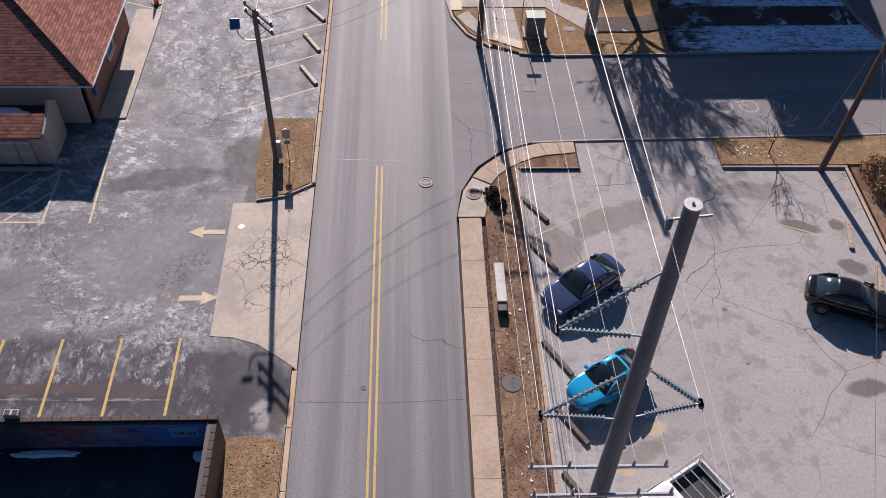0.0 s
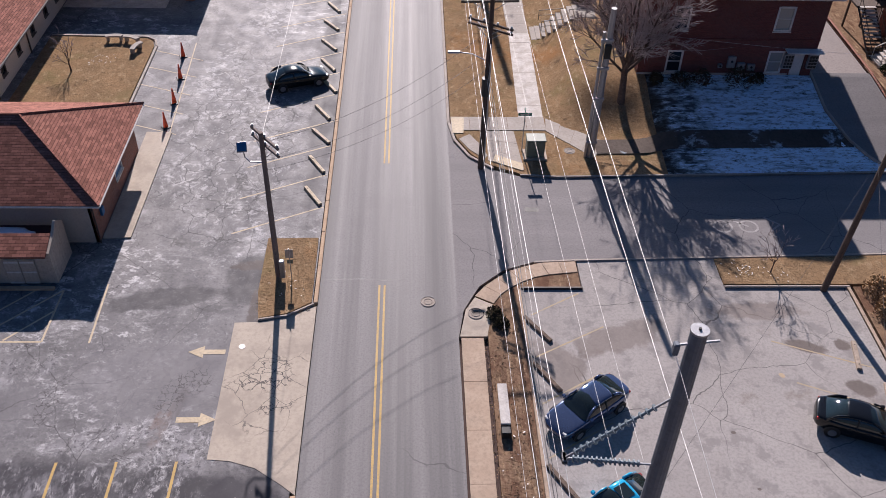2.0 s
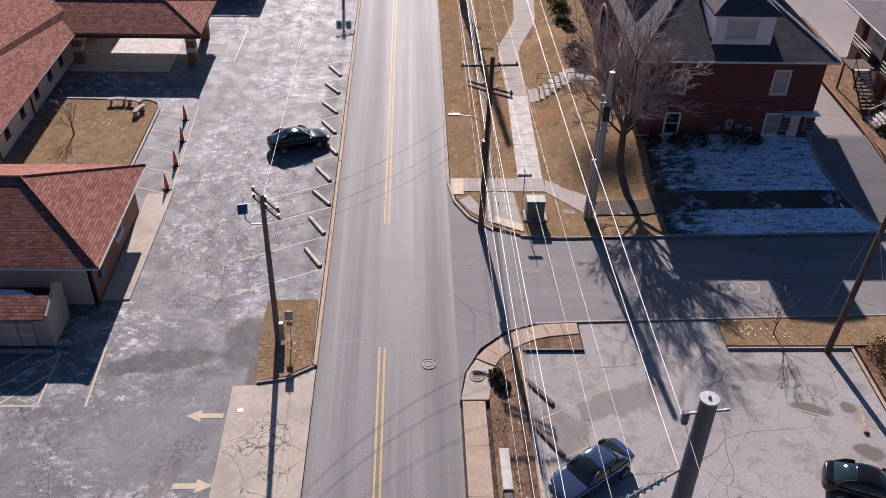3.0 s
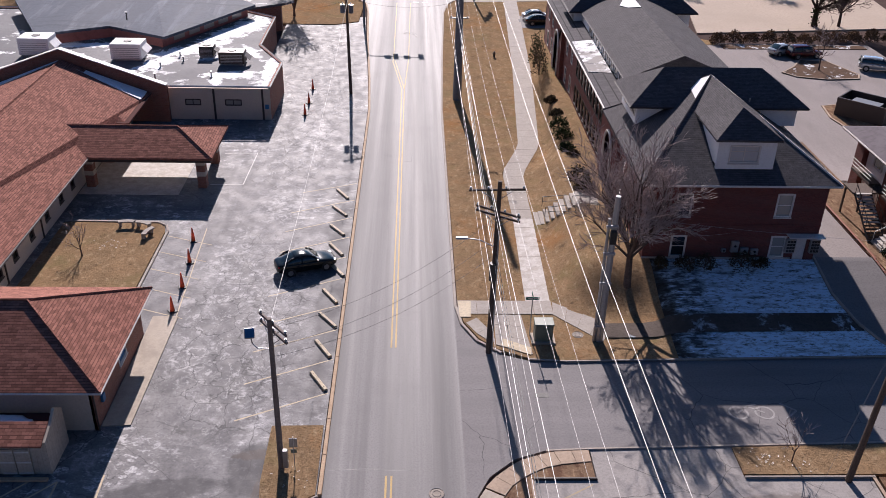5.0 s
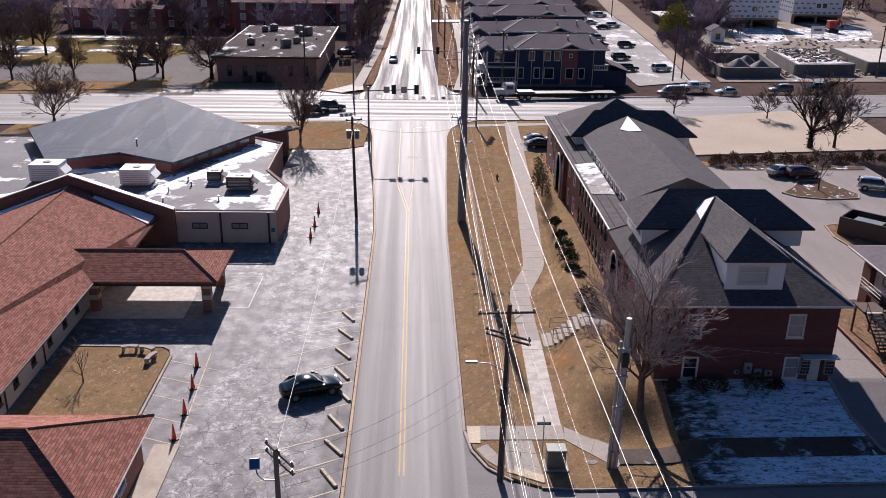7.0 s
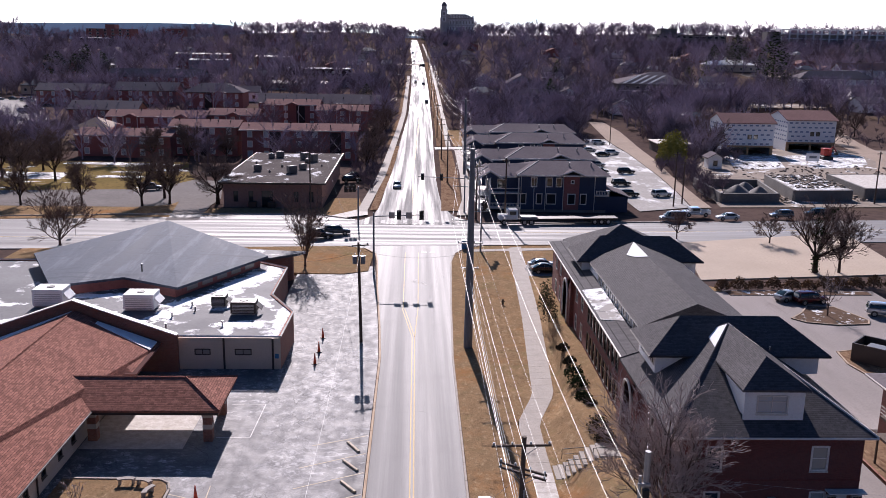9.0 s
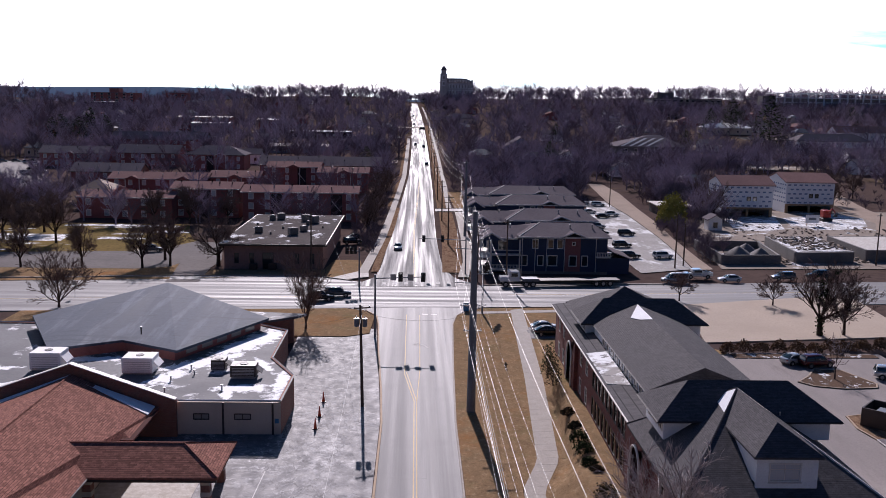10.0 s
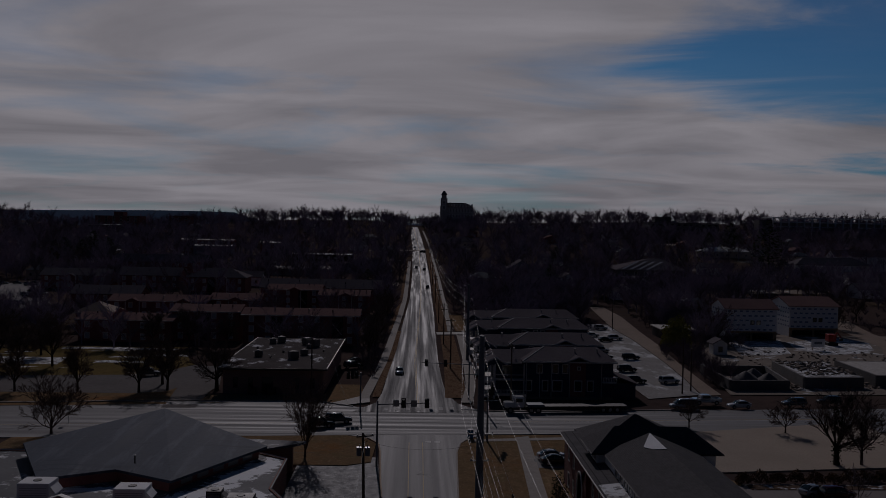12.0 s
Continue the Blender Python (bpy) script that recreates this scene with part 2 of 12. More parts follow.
def layer(m, colour, texture, scale, lo, hi, amount=1.0, stretch=(1, 1, 1), warp=0.0, mask=None, own=False, where=None):
    """Lays a further colour over a material where a texture passes from lo to hi: cracks, salt, snow, tar."""
    nt = m.node_tree
    N, L = nt.nodes.new, nt.links.new
    b = nt.nodes["Principled BSDF"]
    last = b.inputs["Base Color"].links[0].from_socket
    src = N("ShaderNodeTexCoord").outputs["Object"] if own else N("ShaderNodeNewGeometry").outputs["Position"]
    mp = N("ShaderNodeMapping"); mp.inputs["Scale"].default_value = stretch
    L(src, mp.inputs[0])
    vec = mp.outputs[0]
    if warp:
        wn = N("ShaderNodeTexNoise"); wn.inputs["Scale"].default_value = scale * 2.2; wn.inputs["Detail"].default_value = 4
        L(vec, wn.inputs["Vector"])
        ad = N("ShaderNodeVectorMath"); ad.operation = "MULTIPLY_ADD"; ad.inputs[1].default_value = (warp, warp, warp)
        L(wn.outputs["Color"], ad.inputs[0]); L(vec, ad.inputs[2])
        vec = ad.outputs[0]
    if texture == "cells":
        t = N("ShaderNodeTexVoronoi"); t.feature = "DISTANCE_TO_EDGE"; t.inputs["Scale"].default_value = scale
        f = t.outputs["Distance"]
    else:
        t = N("ShaderNodeTexNoise"); t.inputs["Scale"].default_value = scale; t.inputs["Detail"].default_value = 8; t.inputs["Roughness"].default_value = 0.68
        f = t.outputs["Fac"]
    L(vec, t.inputs["Vector"])
    r = N("ShaderNodeMapRange"); r.inputs[1].default_value, r.inputs[2].default_value, r.inputs[4].default_value = lo, hi, amount
    L(f, r.inputs[0])
    fac = r.outputs[0]
    if mask:
        mn = N("ShaderNodeTexNoise"); mn.inputs["Scale"].default_value = mask[0]; mn.inputs["Detail"].default_value = 3
        L(src, mn.inputs["Vector"])
        mr = N("ShaderNodeMapRange"); mr.inputs[1].default_value, mr.inputs[2].default_value = mask[1], mask[2]
        L(mn.outputs["Fac"], mr.inputs[0])
        mu = N("ShaderNodeMath"); mu.operation = "MULTIPLY"
        L(fac, mu.inputs[0]); L(mr.outputs[0], mu.inputs[1])
        fac = mu.outputs[0]
    if where:
        # an ellipse (x, y, rx, ry, turn) with a ragged, soft edge
        wx, wy, rx, ry, rz = where
        su = N("ShaderNodeVectorMath"); su.operation = "SUBTRACT"; su.inputs[1].default_value = (wx, wy, 0)
        L(src, su.inputs[0])
        ro = N("ShaderNodeVectorRotate"); ro.rotation_type = "Z_AXIS"; ro.inputs["Angle"].default_value = -radians(rz)
        L(su.outputs[0], ro.inputs["Vector"])
        sc = N("ShaderNodeVectorMath"); sc.operation = "MULTIPLY"; sc.inputs[1].default_value = (1 / rx, 1 / ry, 0)
        L(ro.outputs[0], sc.inputs[0])
        ln = N("ShaderNodeVectorMath"); ln.operation = "LENGTH"
        L(sc.outputs[0], ln.inputs[0])
        en = N("ShaderNodeTexNoise"); en.inputs["Scale"].default_value = 1.1; en.inputs["Detail"].default_value = 3
        L(src, en.inputs["Vector"])
        ea = N("ShaderNodeMath"); ea.operation = "ADD"
        L(ln.outputs["Value"], ea.inputs[0]); L(en.outputs["Fac"], ea.inputs[1])
        er = N("ShaderNodeMapRange"); er.inputs[1].default_value, er.inputs[2].default_value, er.inputs[3].default_value, er.inputs[4].default_value = 1.15, 1.45, 1.0, 0.0
        L(ea.outputs[0], er.inputs[0])
        em = N("ShaderNodeMath"); em.operation = "MULTIPLY"
        L(fac, em.inputs[0]); L(er.outputs[0], em.inputs[1])
        fac = em.outputs[0]
    mx = N("ShaderNodeMix"); mx.data_type = "RGBA"; mx.inputs[7].default_value = (*colour, 1)
    L(fac, mx.inputs[0]); L(last, mx.inputs[6]); L(mx.outputs[2], b.inputs["Base Color"])
    return m


def polish(m, scale, stretch, smooth_to, rough_to):
    """Wheel-polished bands: the roughness of a road runs between two values along stretched noise."""
    nt = m.node_tree
    N, L = nt.nodes.new, nt.links.new
    mp = N("ShaderNodeMapping"); mp.inputs["Scale"].default_value = stretch
    L(N("ShaderNodeNewGeometry").outputs["Position"], mp.inputs[0])
    t = N("ShaderNodeTexNoise"); t.inputs["Scale"].default_value = scale; t.inputs["Detail"].default_value = 5; t.inputs["Roughness"].default_value = 0.6
    L(mp.outputs[0], t.inputs["Vector"])
    r = N("ShaderNodeMapRange"); r.inputs[1].default_value, r.inputs[2].default_value, r.inputs[3].default_value, r.inputs[4].default_value = 0.38, 0.62, smooth_to, rough_to
    L(t.outputs["Fac"], r.inputs[0])
    L(r.outputs[0], nt.nodes["Principled BSDF"].inputs["Roughness"])


def spot(m, x, y, rx, ry, rz, colour, amount=0.8, ragged=0.6, grain=1.5, broken=0.0):
    """One patch of colour, such as a stain, with a place of its own on a ground material, ragged at the edge."""
    nt = m.node_tree
    N, L = nt.nodes.new, nt.links.new
    b = nt.nodes["Principled BSDF"]
    last = b.inputs["Base Color"].links[0].from_socket
    pos = N("ShaderNodeNewGeometry").outputs["Position"]
    su = N("ShaderNodeVectorMath"); su.operation = "SUBTRACT"; su.inputs[1].default_value = (x, y, 0)
    L(pos, su.inputs[0])
    ro = N("ShaderNodeVectorRotate"); ro.rotation_type = "Z_AXIS"; ro.inputs["Angle"].default_value = -radians(rz)
    L(su.outputs[0], ro.inputs["Vector"])
    sc = N("ShaderNodeVectorMath"); sc.operation = "MULTIPLY"; sc.inputs[1].default_value = (1 / rx, 1 / ry, 0)
    L(ro.outputs[0], sc.inputs[0])
    ln = N("ShaderNodeVectorMath"); ln.operation = "LENGTH"
    L(sc.outputs[0], ln.inputs[0])
    ns = N("ShaderNodeTexNoise"); ns.inputs["Scale"].default_value = grain; ns.inputs["Detail"].default_value = 6; ns.inputs["Roughness"].default_value = 0.65
    L(pos, ns.inputs["Vector"])
    ad = N("ShaderNodeMath"); ad.operation = "MULTIPLY_ADD"; ad.inputs[1].default_value = -2 * ragged; ad.inputs[2].default_value = ragged
    L(ns.outputs["Fac"], ad.inputs[0])
    sm = N("ShaderNodeMath"); sm.operation = "ADD"
    L(ln.outputs["Value"], sm.inputs[0]); L(ad.outputs[0], sm.inputs[1])
    mr = N("ShaderNodeMapRange"); mr.interpolation_type = "SMOOTHSTEP"
    mr.inputs[1].default_value, mr.inputs[2].default_value, mr.inputs[3].default_value, mr.inputs[4].default_value = 0.65, 1.0, amount, 0.0
    L(sm.outputs[0], mr.inputs[0])
    fac = mr.outputs[0]
    if broken:
        mr.inputs[1].default_value = 0.1
        bn = N("ShaderNodeTexNoise"); bn.inputs["Scale"].default_value = broken; bn.inputs["Detail"].default_value = 9; bn.inputs["Roughness"].default_value = 0.72; bn.inputs["Distortion"].default_value = 0.8
        L(pos, bn.inputs["Vector"])
        br = N("ShaderNodeMapRange"); br.inputs[1].default_value, br.inputs[2].default_value = 0.50, 0.62
        L(bn.outputs["Fac"], br.inputs[0])
        mu = N("ShaderNodeMath"); mu.operation = "MULTIPLY"
        L(fac, mu.inputs[0]); L(br.outputs[0], mu.inputs[1])
        fac = mu.outputs[0]
    mx = N("ShaderNodeMix"); mx.data_type = "RGBA"; mx.inputs[7].default_value = (*colour, 1)
    L(fac, mx.inputs[0]); L(last, mx.inputs[6]); L(mx.outputs[2], b.inputs["Base Color"])


def courses(m, row, width, mortar, colour, axis="z", amount=1.0, tone=0.35, offset=0.5, bump=0.5):
    """Courses of shingle, brick or board on a material: joints of another colour, and each unit a little lighter or darker."""
    nt = m.node_tree
    N, L = nt.nodes.new, nt.links.new
    b = nt.nodes["Principled BSDF"]
    last = b.inputs["Base Color"].links[0].from_socket
    pos = N("ShaderNodeNewGeometry")
    sp = N("ShaderNodeSeparateXYZ"); L(pos.outputs["Position"], sp.inputs[0])
    sn = N("ShaderNodeSeparateXYZ"); L(pos.outputs["True Normal"], sn.inputs[0])
    ab = N("ShaderNodeMath"); ab.operation = "ABSOLUTE"; L(sn.outputs["X"], ab.inputs[0])
    ab2 = N("ShaderNodeMath"); ab2.operation = "ABSOLUTE"; L(sn.outputs["Y"], ab2.inputs[0])
    gt = N("ShaderNodeMath"); gt.operation = "GREATER_THAN"; L(ab.outputs[0], gt.inputs[0]); L(ab2.outputs[0], gt.inputs[1])
    along = N("ShaderNodeMix"); L(gt.outputs[0], along.inputs[0]); L(sp.outputs["X"], along.inputs[2]); L(sp.outputs["Y"], along.inputs[3])
    cb = N("ShaderNodeCombineXYZ"); L(along.outputs[0], cb.inputs[0]); L(sp.outputs["Z"], cb.inputs[1])
    br = N("ShaderNodeTexBrick")
    br.offset = offset
    br.inputs["Scale"].default_value = 1
    br.inputs["Brick Width"].default_value, br.inputs["Row Height"].default_value, br.inputs["Mortar Size"].default_value = width, row, mortar
    br.inputs["Mortar Smooth"].default_value = 0.2
    br.inputs["Color1"].default_value, br.inputs["Color2"].default_value = (1 - tone,) * 3 + (1,), (1 + tone,) * 3 + (1,)
    br.inputs["Mortar"].default_value = (1, 1, 1, 1)
    L(cb.outputs[0], br.inputs["Vector"])
    mu = N("ShaderNodeMix"); mu.data_type = "RGBA"; mu.blend_type = "MULTIPLY"; mu.inputs[0].default_value = 1
    L(last, mu.inputs[6]); L(br.outputs["Color"], mu.inputs[7])
    mx = N("ShaderNodeMix"); mx.data_type = "RGBA"; mx.inputs[7].default_value = (*colour, 1)
    am = N("ShaderNodeMath"); am.operation = "MULTIPLY"; am.inputs[1].default_value = amount
    L(br.outputs["Fac"], am.inputs[0]); L(am.outputs[0], mx.inputs[0]); L(mu.outputs[2], mx.inputs[6]); L(mx.outputs[2], b.inputs["Base Color"])
    bp = N("ShaderNodeBump"); bp.invert = True; bp.inputs["Strength"].default_value = bump; bp.inputs["Distance"].default_value = 0.02
    L(br.outputs["Fac"], bp.inputs["Height"])
    if b.inputs["Normal"].links:
        L(b.inputs["Normal"].links[0].from_socket, bp.inputs["Normal"])
    L(bp.outputs[0], b.inputs["Normal"])
    return m


def plain(name, c, rough=0.5, metal=0.0, spec=0.5):
    return material(name, c, tuple(0.86 * a for a in c), tuple(0.75 * a for a in c), rough=rough, big=0.8, fine=14, stain=0.8, bump=0.08, metal=metal, spec=spec)


def glass(name, c=(0.02, 0.025, 0.03), rough=0.06):
    m = bpy.data.materials.new(name)
    m.use_nodes = True
    b = m.node_tree.nodes["Principled BSDF"]
    b.inputs["Base Color"].default_value = (*c, 1)
    b.inputs["Roughness"].default_value = rough
    b.inputs["Specular IOR Level"].default_value = 0.8
    return m


M = {}
M["road"] = material("road_asphalt", (0.105, 0.100, 0.102), (0.190, 0.180, 0.181), (0.080, 0.076, 0.078), rough=0.68, big=0.8, fine=9, stain=0.34, stretch=(1.0, 0.018, 1), spec=0.46)
layer(M["road"], (0.09, 0.085, 0.088), "noise", 0.09, 0.52, 0.70, 0.5)
layer(M["road"], (0.080, 0.075, 0.079), "noise", 0.6, 0.48, 0.68, 0.5, stretch=(1, 0.008, 1))
layer(M["road"], (0.21, 0.198, 0.198), "noise", 0.9, 0.54, 0.72, 0.32, stretch=(1, 0.012, 1))
layer(M["road"], (0.06, 0.057, 0.06), "noise", 6.0, 0.60, 0.70, 0.5)
layer(M["road"], (0.045, 0.043, 0.045), "cells", 0.16, 0.0040, 0.0014, 0.7, warp=1.2, mask=(0.06, 0.57, 0.62))
M["side_road"] = material("side_road_asphalt", (0.180, 0.169, 0.171), (0.232, 0.218, 0.218), (0.125, 0.117, 0.12), rough=0.80, big=0.5, fine=8, stretch=(0.1, 1, 1), spec=0.18)
layer(M["side_road"], (0.06, 0.058, 0.06), "cells", 0.2, 0.0045, 0.0016, 0.8, warp=0.9, mask=(0.07, 0.46, 0.54))
M["drive"] = material("worn_pale_driveway", (0.235, 0.205, 0.195), (0.29, 0.255, 0.245), (0.17, 0.147, 0.14), rough=0.85, big=0.3, fine=6, stretch=(1, 0.3, 1), spec=0.15)
layer(M["drive"], (0.15, 0.125, 0.115), "noise", 0.5, 0.55, 0.68, 0.5, stretch=(1, 0.2, 1))
M["cross_road"] = material("cross_street_asphalt", (0.135, 0.127, 0.129), (0.18, 0.17, 0.17), (0.095, 0.09, 0.092), rough=0.68, big=0.3, fine=4, stretch=(0.05, 1, 1), spec=0.46)
layer(M["cross_road"], (0.26, 0.25, 0.25), "noise", 0.9, 0.54, 0.66, 0.6, stretch=(0.006, 1, 1))
layer(M["cross_road"], (0.075, 0.07, 0.072), "noise", 0.7, 0.54, 0.64, 0.6, stretch=(0.006, 1, 1))
layer(M["cross_road"], (0.05, 0.048, 0.05), "cells", 0.12, 0.004, 0.0015, 0.7, warp=1.0, mask=(0.05, 0.5, 0.56))
M["road_far"] = material("far_street_asphalt", (0.085, 0.08, 0.082), (0.155, 0.146, 0.148), (0.07, 0.066, 0.068), rough=0.82, big=0.9, fine=2, stain=0.25, stretch=(1.0, 0.012, 1), spec=0.40)
layer(M["road_far"], (0.055, 0.052, 0.054), "noise", 1.1, 0.50, 0.62, 0.75, stretch=(1, 0.004, 1))
layer(M["road_far"], (0.23, 0.22, 0.22), "noise", 0.8, 0.56, 0.66, 0.6, stretch=(1, 0.004, 1))
layer(M["road_far"], (0.06, 0.057, 0.059), "noise", 0.06, 0.54, 0.66, 0.5)
polish(M["road_far"], 0.75, (1, 0.004, 1), 0.55, 0.92)
polish(M["cross_road"], 0.55, (0.006, 1, 1), 0.58, 0.88)
polish(M["road"], 0.5, (1, 0.012, 1), 0.66, 0.75)
M["office_roof"] = material("dark_gravel_roof", (0.115, 0.10, 0.098), (0.155, 0.138, 0.132), (0.07, 0.062, 0.06), rough=0.95, big=0.2, fine=2.2, bump=0.4, spec=0.0)
layer(M["office_roof"], (0.8, 0.8, 0.82), "noise", 0.22, 0.56, 0.60, 0.85, stretch=(1, 0.6, 1))
M["lot_left"] = material("worn_lot_asphalt", (0.110, 0.105, 0.112), (0.200, 0.192, 0.196), (0.075, 0.072, 0.075), rough=0.70, big=0.16, fine=5, stain=0.4, spec=0.36)
layer(M["lot_left"], (0.40, 0.39, 0.395), "noise", 0.5, 0.54, 0.68, 0.6, warp=0.9)
layer(M["lot_left"], (0.62, 0.61, 0.615), "noise", 1.7, 0.53, 0.63, 0.8, stretch=(0.8, 1.2, 1), warp=0.9, mask=(0.10, 0.50, 0.60))
layer(M["lot_left"], (0.075, 0.072, 0.076), "noise", 0.45, 0.53, 0.64, 0.7, stretch=(0.5, 1.4, 1), warp=0.5)
layer(M["lot_left"], (0.06, 0.058, 0.06), "noise", 0.16, 0.60, 0.72, 0.6, warp=0.4)
layer(M["lot_left"], (0.04, 0.038, 0.04), "cells", 0.42, 0.0085, 0.003, 0.85, warp=1.1, mask=(0.09, 0.52, 0.58))
layer(M["lot_left"], (0.045, 0.042, 0.044), "cells", 1.3, 0.022, 0.008, 0.7, warp=0.6, mask=(0.16, 0.60, 0.64))
layer(M["lot_left"], (0.05, 0.048, 0.052), "noise", 3.0, 0.58, 0.66, 0.5)
M["lot_right"] = material("pale_lot_asphalt", (0.29, 0.268, 0.255), (0.37, 0.345, 0.33), (0.21, 0.193, 0.184), rough=0.85, big=0.18, fine=7, stain=0.8, spec=0.12)
layer(M["lot_right"], (0.17, 0.14, 0.12), "noise", 0.35, 0.60, 0.70, 0.6, warp=0.5)
layer(M["lot_right"], (0.22, 0.205, 0.20), "noise", 0.9, 0.52, 0.60, 0.7, warp=0.6)
layer(M["lot_right"], (0.08, 0.075, 0.075), "cells", 0.2, 0.0045, 0.0016, 0.8, warp=0.9, mask=(0.08, 0.42, 0.5))
layer(M["lot_left"], (0.055, 0.052, 0.056), "noise", 7.0, 0.56, 0.66, 0.55)
layer(M["lot_left"], (0.46, 0.45, 0.455), "noise", 5.0, 0.57, 0.66, 0.6, warp=0.5, mask=(0.2, 0.45, 0.55))
layer(M["lot_left"], (0.035, 0.032, 0.034), "cells", 0.13, 0.0030, 0.0011, 0.85, warp=1.6)
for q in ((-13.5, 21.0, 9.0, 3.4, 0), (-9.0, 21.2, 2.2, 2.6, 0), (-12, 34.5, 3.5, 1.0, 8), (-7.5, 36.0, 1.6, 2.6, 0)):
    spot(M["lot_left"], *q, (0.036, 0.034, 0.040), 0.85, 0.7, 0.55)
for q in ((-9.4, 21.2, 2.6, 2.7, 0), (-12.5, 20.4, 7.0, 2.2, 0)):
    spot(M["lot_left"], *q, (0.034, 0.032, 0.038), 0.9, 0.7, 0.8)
# broad darkening put into the colour to hold down the far lot's brightness
for q in ((-11.5, 113, 5.5, 12, 0), (-9, 99, 4, 7, 0), (-12.5, 122, 6, 4, 0)):
    spot(M["lot_left"], *q, (0.075, 0.072, 0.078), 0.6, 0.8, 0.5)
spot(M["lot_left"], -4.7, 57, 1.1, 20, 0, (0.060, 0.056, 0.060), 0.7, 0.6, 0.8)
for q in ((-13.4, 22.5, 2.6, 1.3, 10), (-10.0, 24.0, 2.4, 1.0, 25), (-16.6, 22.4, 1.5, 1.1, 0), (-9.9, 22.0, 0.6, 1.8, -5), (-17.2, 28.6, 2.2, 0.7, 0), (-13.4, 19.6, 4.5, 0.5, 0), (-14.5, 27.5, 3.0, 0.25, -4), (-8.6, 42.5, 2.0, 4.0, 10), (-13, 46, 2.6, 4.0, -12), (-9.0, 53, 1.6, 5.0, 4), (-13.0, 60, 2.2, 6.0, -6), (-10.0, 68, 3.0, 5.0, 0), (-9.0, 84, 3.4, 8.0, 4), (-12.5, 95, 3.0, 6.0, 0)):
    spot(M["lot_left"], *q, (0.52, 0.51, 0.515), 0.85, 0.8, 0.9, 1.6)
for q in ((-13.5, 21.0, 3.2, 0.28, -1), (-10.4, 20.85, 1.5, 0.22, -3), (-17.5, 21.1, 2.0, 0.22, 0), (-9.8, 27.0, 0.35, 1.4, -12), (-7.2, 37.3, 1.8, 0.5, 6), (-6.9, 33.4, 0.5, 2.6, 0)):
    spot(M["lot_left"], *q, (0.060, 0.043, 0.038), 0.85, 0.5, 2.2)
for q in ((22.3, 30.8, 1.3, 0.5, -20), (24.2, 27.9, 0.9, 0.6, -25), (22.4, 20.6, 1.2, 0.55, 5), (24.3, 30.9, 0.5, 0.5, 0), (13.6, 24.2, 0.14, 0.1, 0), (16.9, 25.2, 0.16, 0.12, 0), (17.2, 22.0, 0.12, 0.1, 0), (15.4, 28.0, 0.12, 0.1, 0)):
    spot(M["lot_right"], *q, (0.115, 0.092, 0.082), 0.8, 0.45, 2.0)
for q in ((11.4, 17.4, 1.3, 0.6, 30), (8.6, 18.8, 0.6, 1.4, 0), (9.0, 29.5, 1.6, 2.4, 30), (12.5, 31.5, 3.0, 1.2, 20), (20.5, 33.5, 3.0, 0.8, 0), (24.8, 24.0, 0.8, 4.0, 0)):
    spot(M["lot_right"], *q, (0.17, 0.14, 0.125), 0.6, 0.8, 1.0)
for q in ((12.2, 18.6, 0.7, 0.4, 20), (20.4, 28.8, 0.15, 0.2, 0), (10.6, 16.6, 0.5, 0.3, 0)):
    spot(M["lot_right"], *q, (0.50, 0.36, 0.20), 0.6, 0.7, 3.0)
layer(M["lot_left"], (0.13, 0.125, 0.13), "noise", 3.2, 0.54, 0.64, 0.45, warp=0.4)
layer(M["lot_left"], (0.040, 0.037, 0.041), "noise", 4.5, 0.57, 0.66, 0.5)
layer(M["lot_left"], (0.155, 0.148, 0.156), "noise", 0.3, 0.30, 0.40, 0.72, where=(-11.0, 28.6, 5.2, 3.6, 0))
layer(M["lot_left"], (0.155, 0.148, 0.156), "noise", 0.3, 0.30, 0.40, 0.5, where=(-19.0, 27.0, 4.2, 2.4, 0))
layer(M["lot_left"], (0.105, 0.100, 0.108), "noise", 2.2, 0.52, 0.62, 0.6, warp=0.4, where=(-12.5, 28.0, 8.0, 4.2, 0))
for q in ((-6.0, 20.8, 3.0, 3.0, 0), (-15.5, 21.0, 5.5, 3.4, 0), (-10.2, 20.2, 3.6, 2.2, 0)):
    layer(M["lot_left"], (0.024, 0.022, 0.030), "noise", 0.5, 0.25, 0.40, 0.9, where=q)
for q, a in (((-14.2, 22.1, 3.0, 1.7, 15), 0.95), ((-10.2, 22.6, 1.9, 2.6, -20), 0.95), ((-17.5, 23.2, 2.0, 1.0, 0), 0.9), ((-8.4, 23.8, 1.6, 0.9, 30), 0.9), ((-12.4, 25.3, 3.8, 0.9, 18), 0.9), ((-18.0, 29.6, 2.6, 0.8, 0), 0.9), ((-9.0, 24.6, 2.0, 1.2, 20), 0.9), ((-15.0, 19.6, 5.0, 0.8, 0), 0.55), ((-8.0, 20.6, 0.9, 2.2, 0), 0.6)):
    layer(M["lot_left"], (0.27, 0.262, 0.28), "noise", 1.1, 0.47, 0.68, a * 0.6, stretch=(1.3, 0.7, 1), warp=0.6, where=q)
    layer(M["lot_left"], (0.40, 0.39, 0.40), "noise", 2.6, 0.55, 0.64, a * 0.7, stretch=(1.5, 0.7, 1), warp=0.5, where=q)
    layer(M["lot_left"], (0.045, 0.042, 0.048), "noise", 4.2, 0.54, 0.60, 0.75, warp=0.3, where=q)
layer(M["lot_left"], (0.44, 0.43, 0.44), "noise", 9.0, 0.66, 0.70, 0.8, where=(-12.0, 21.4, 10.0, 3.6, 0))
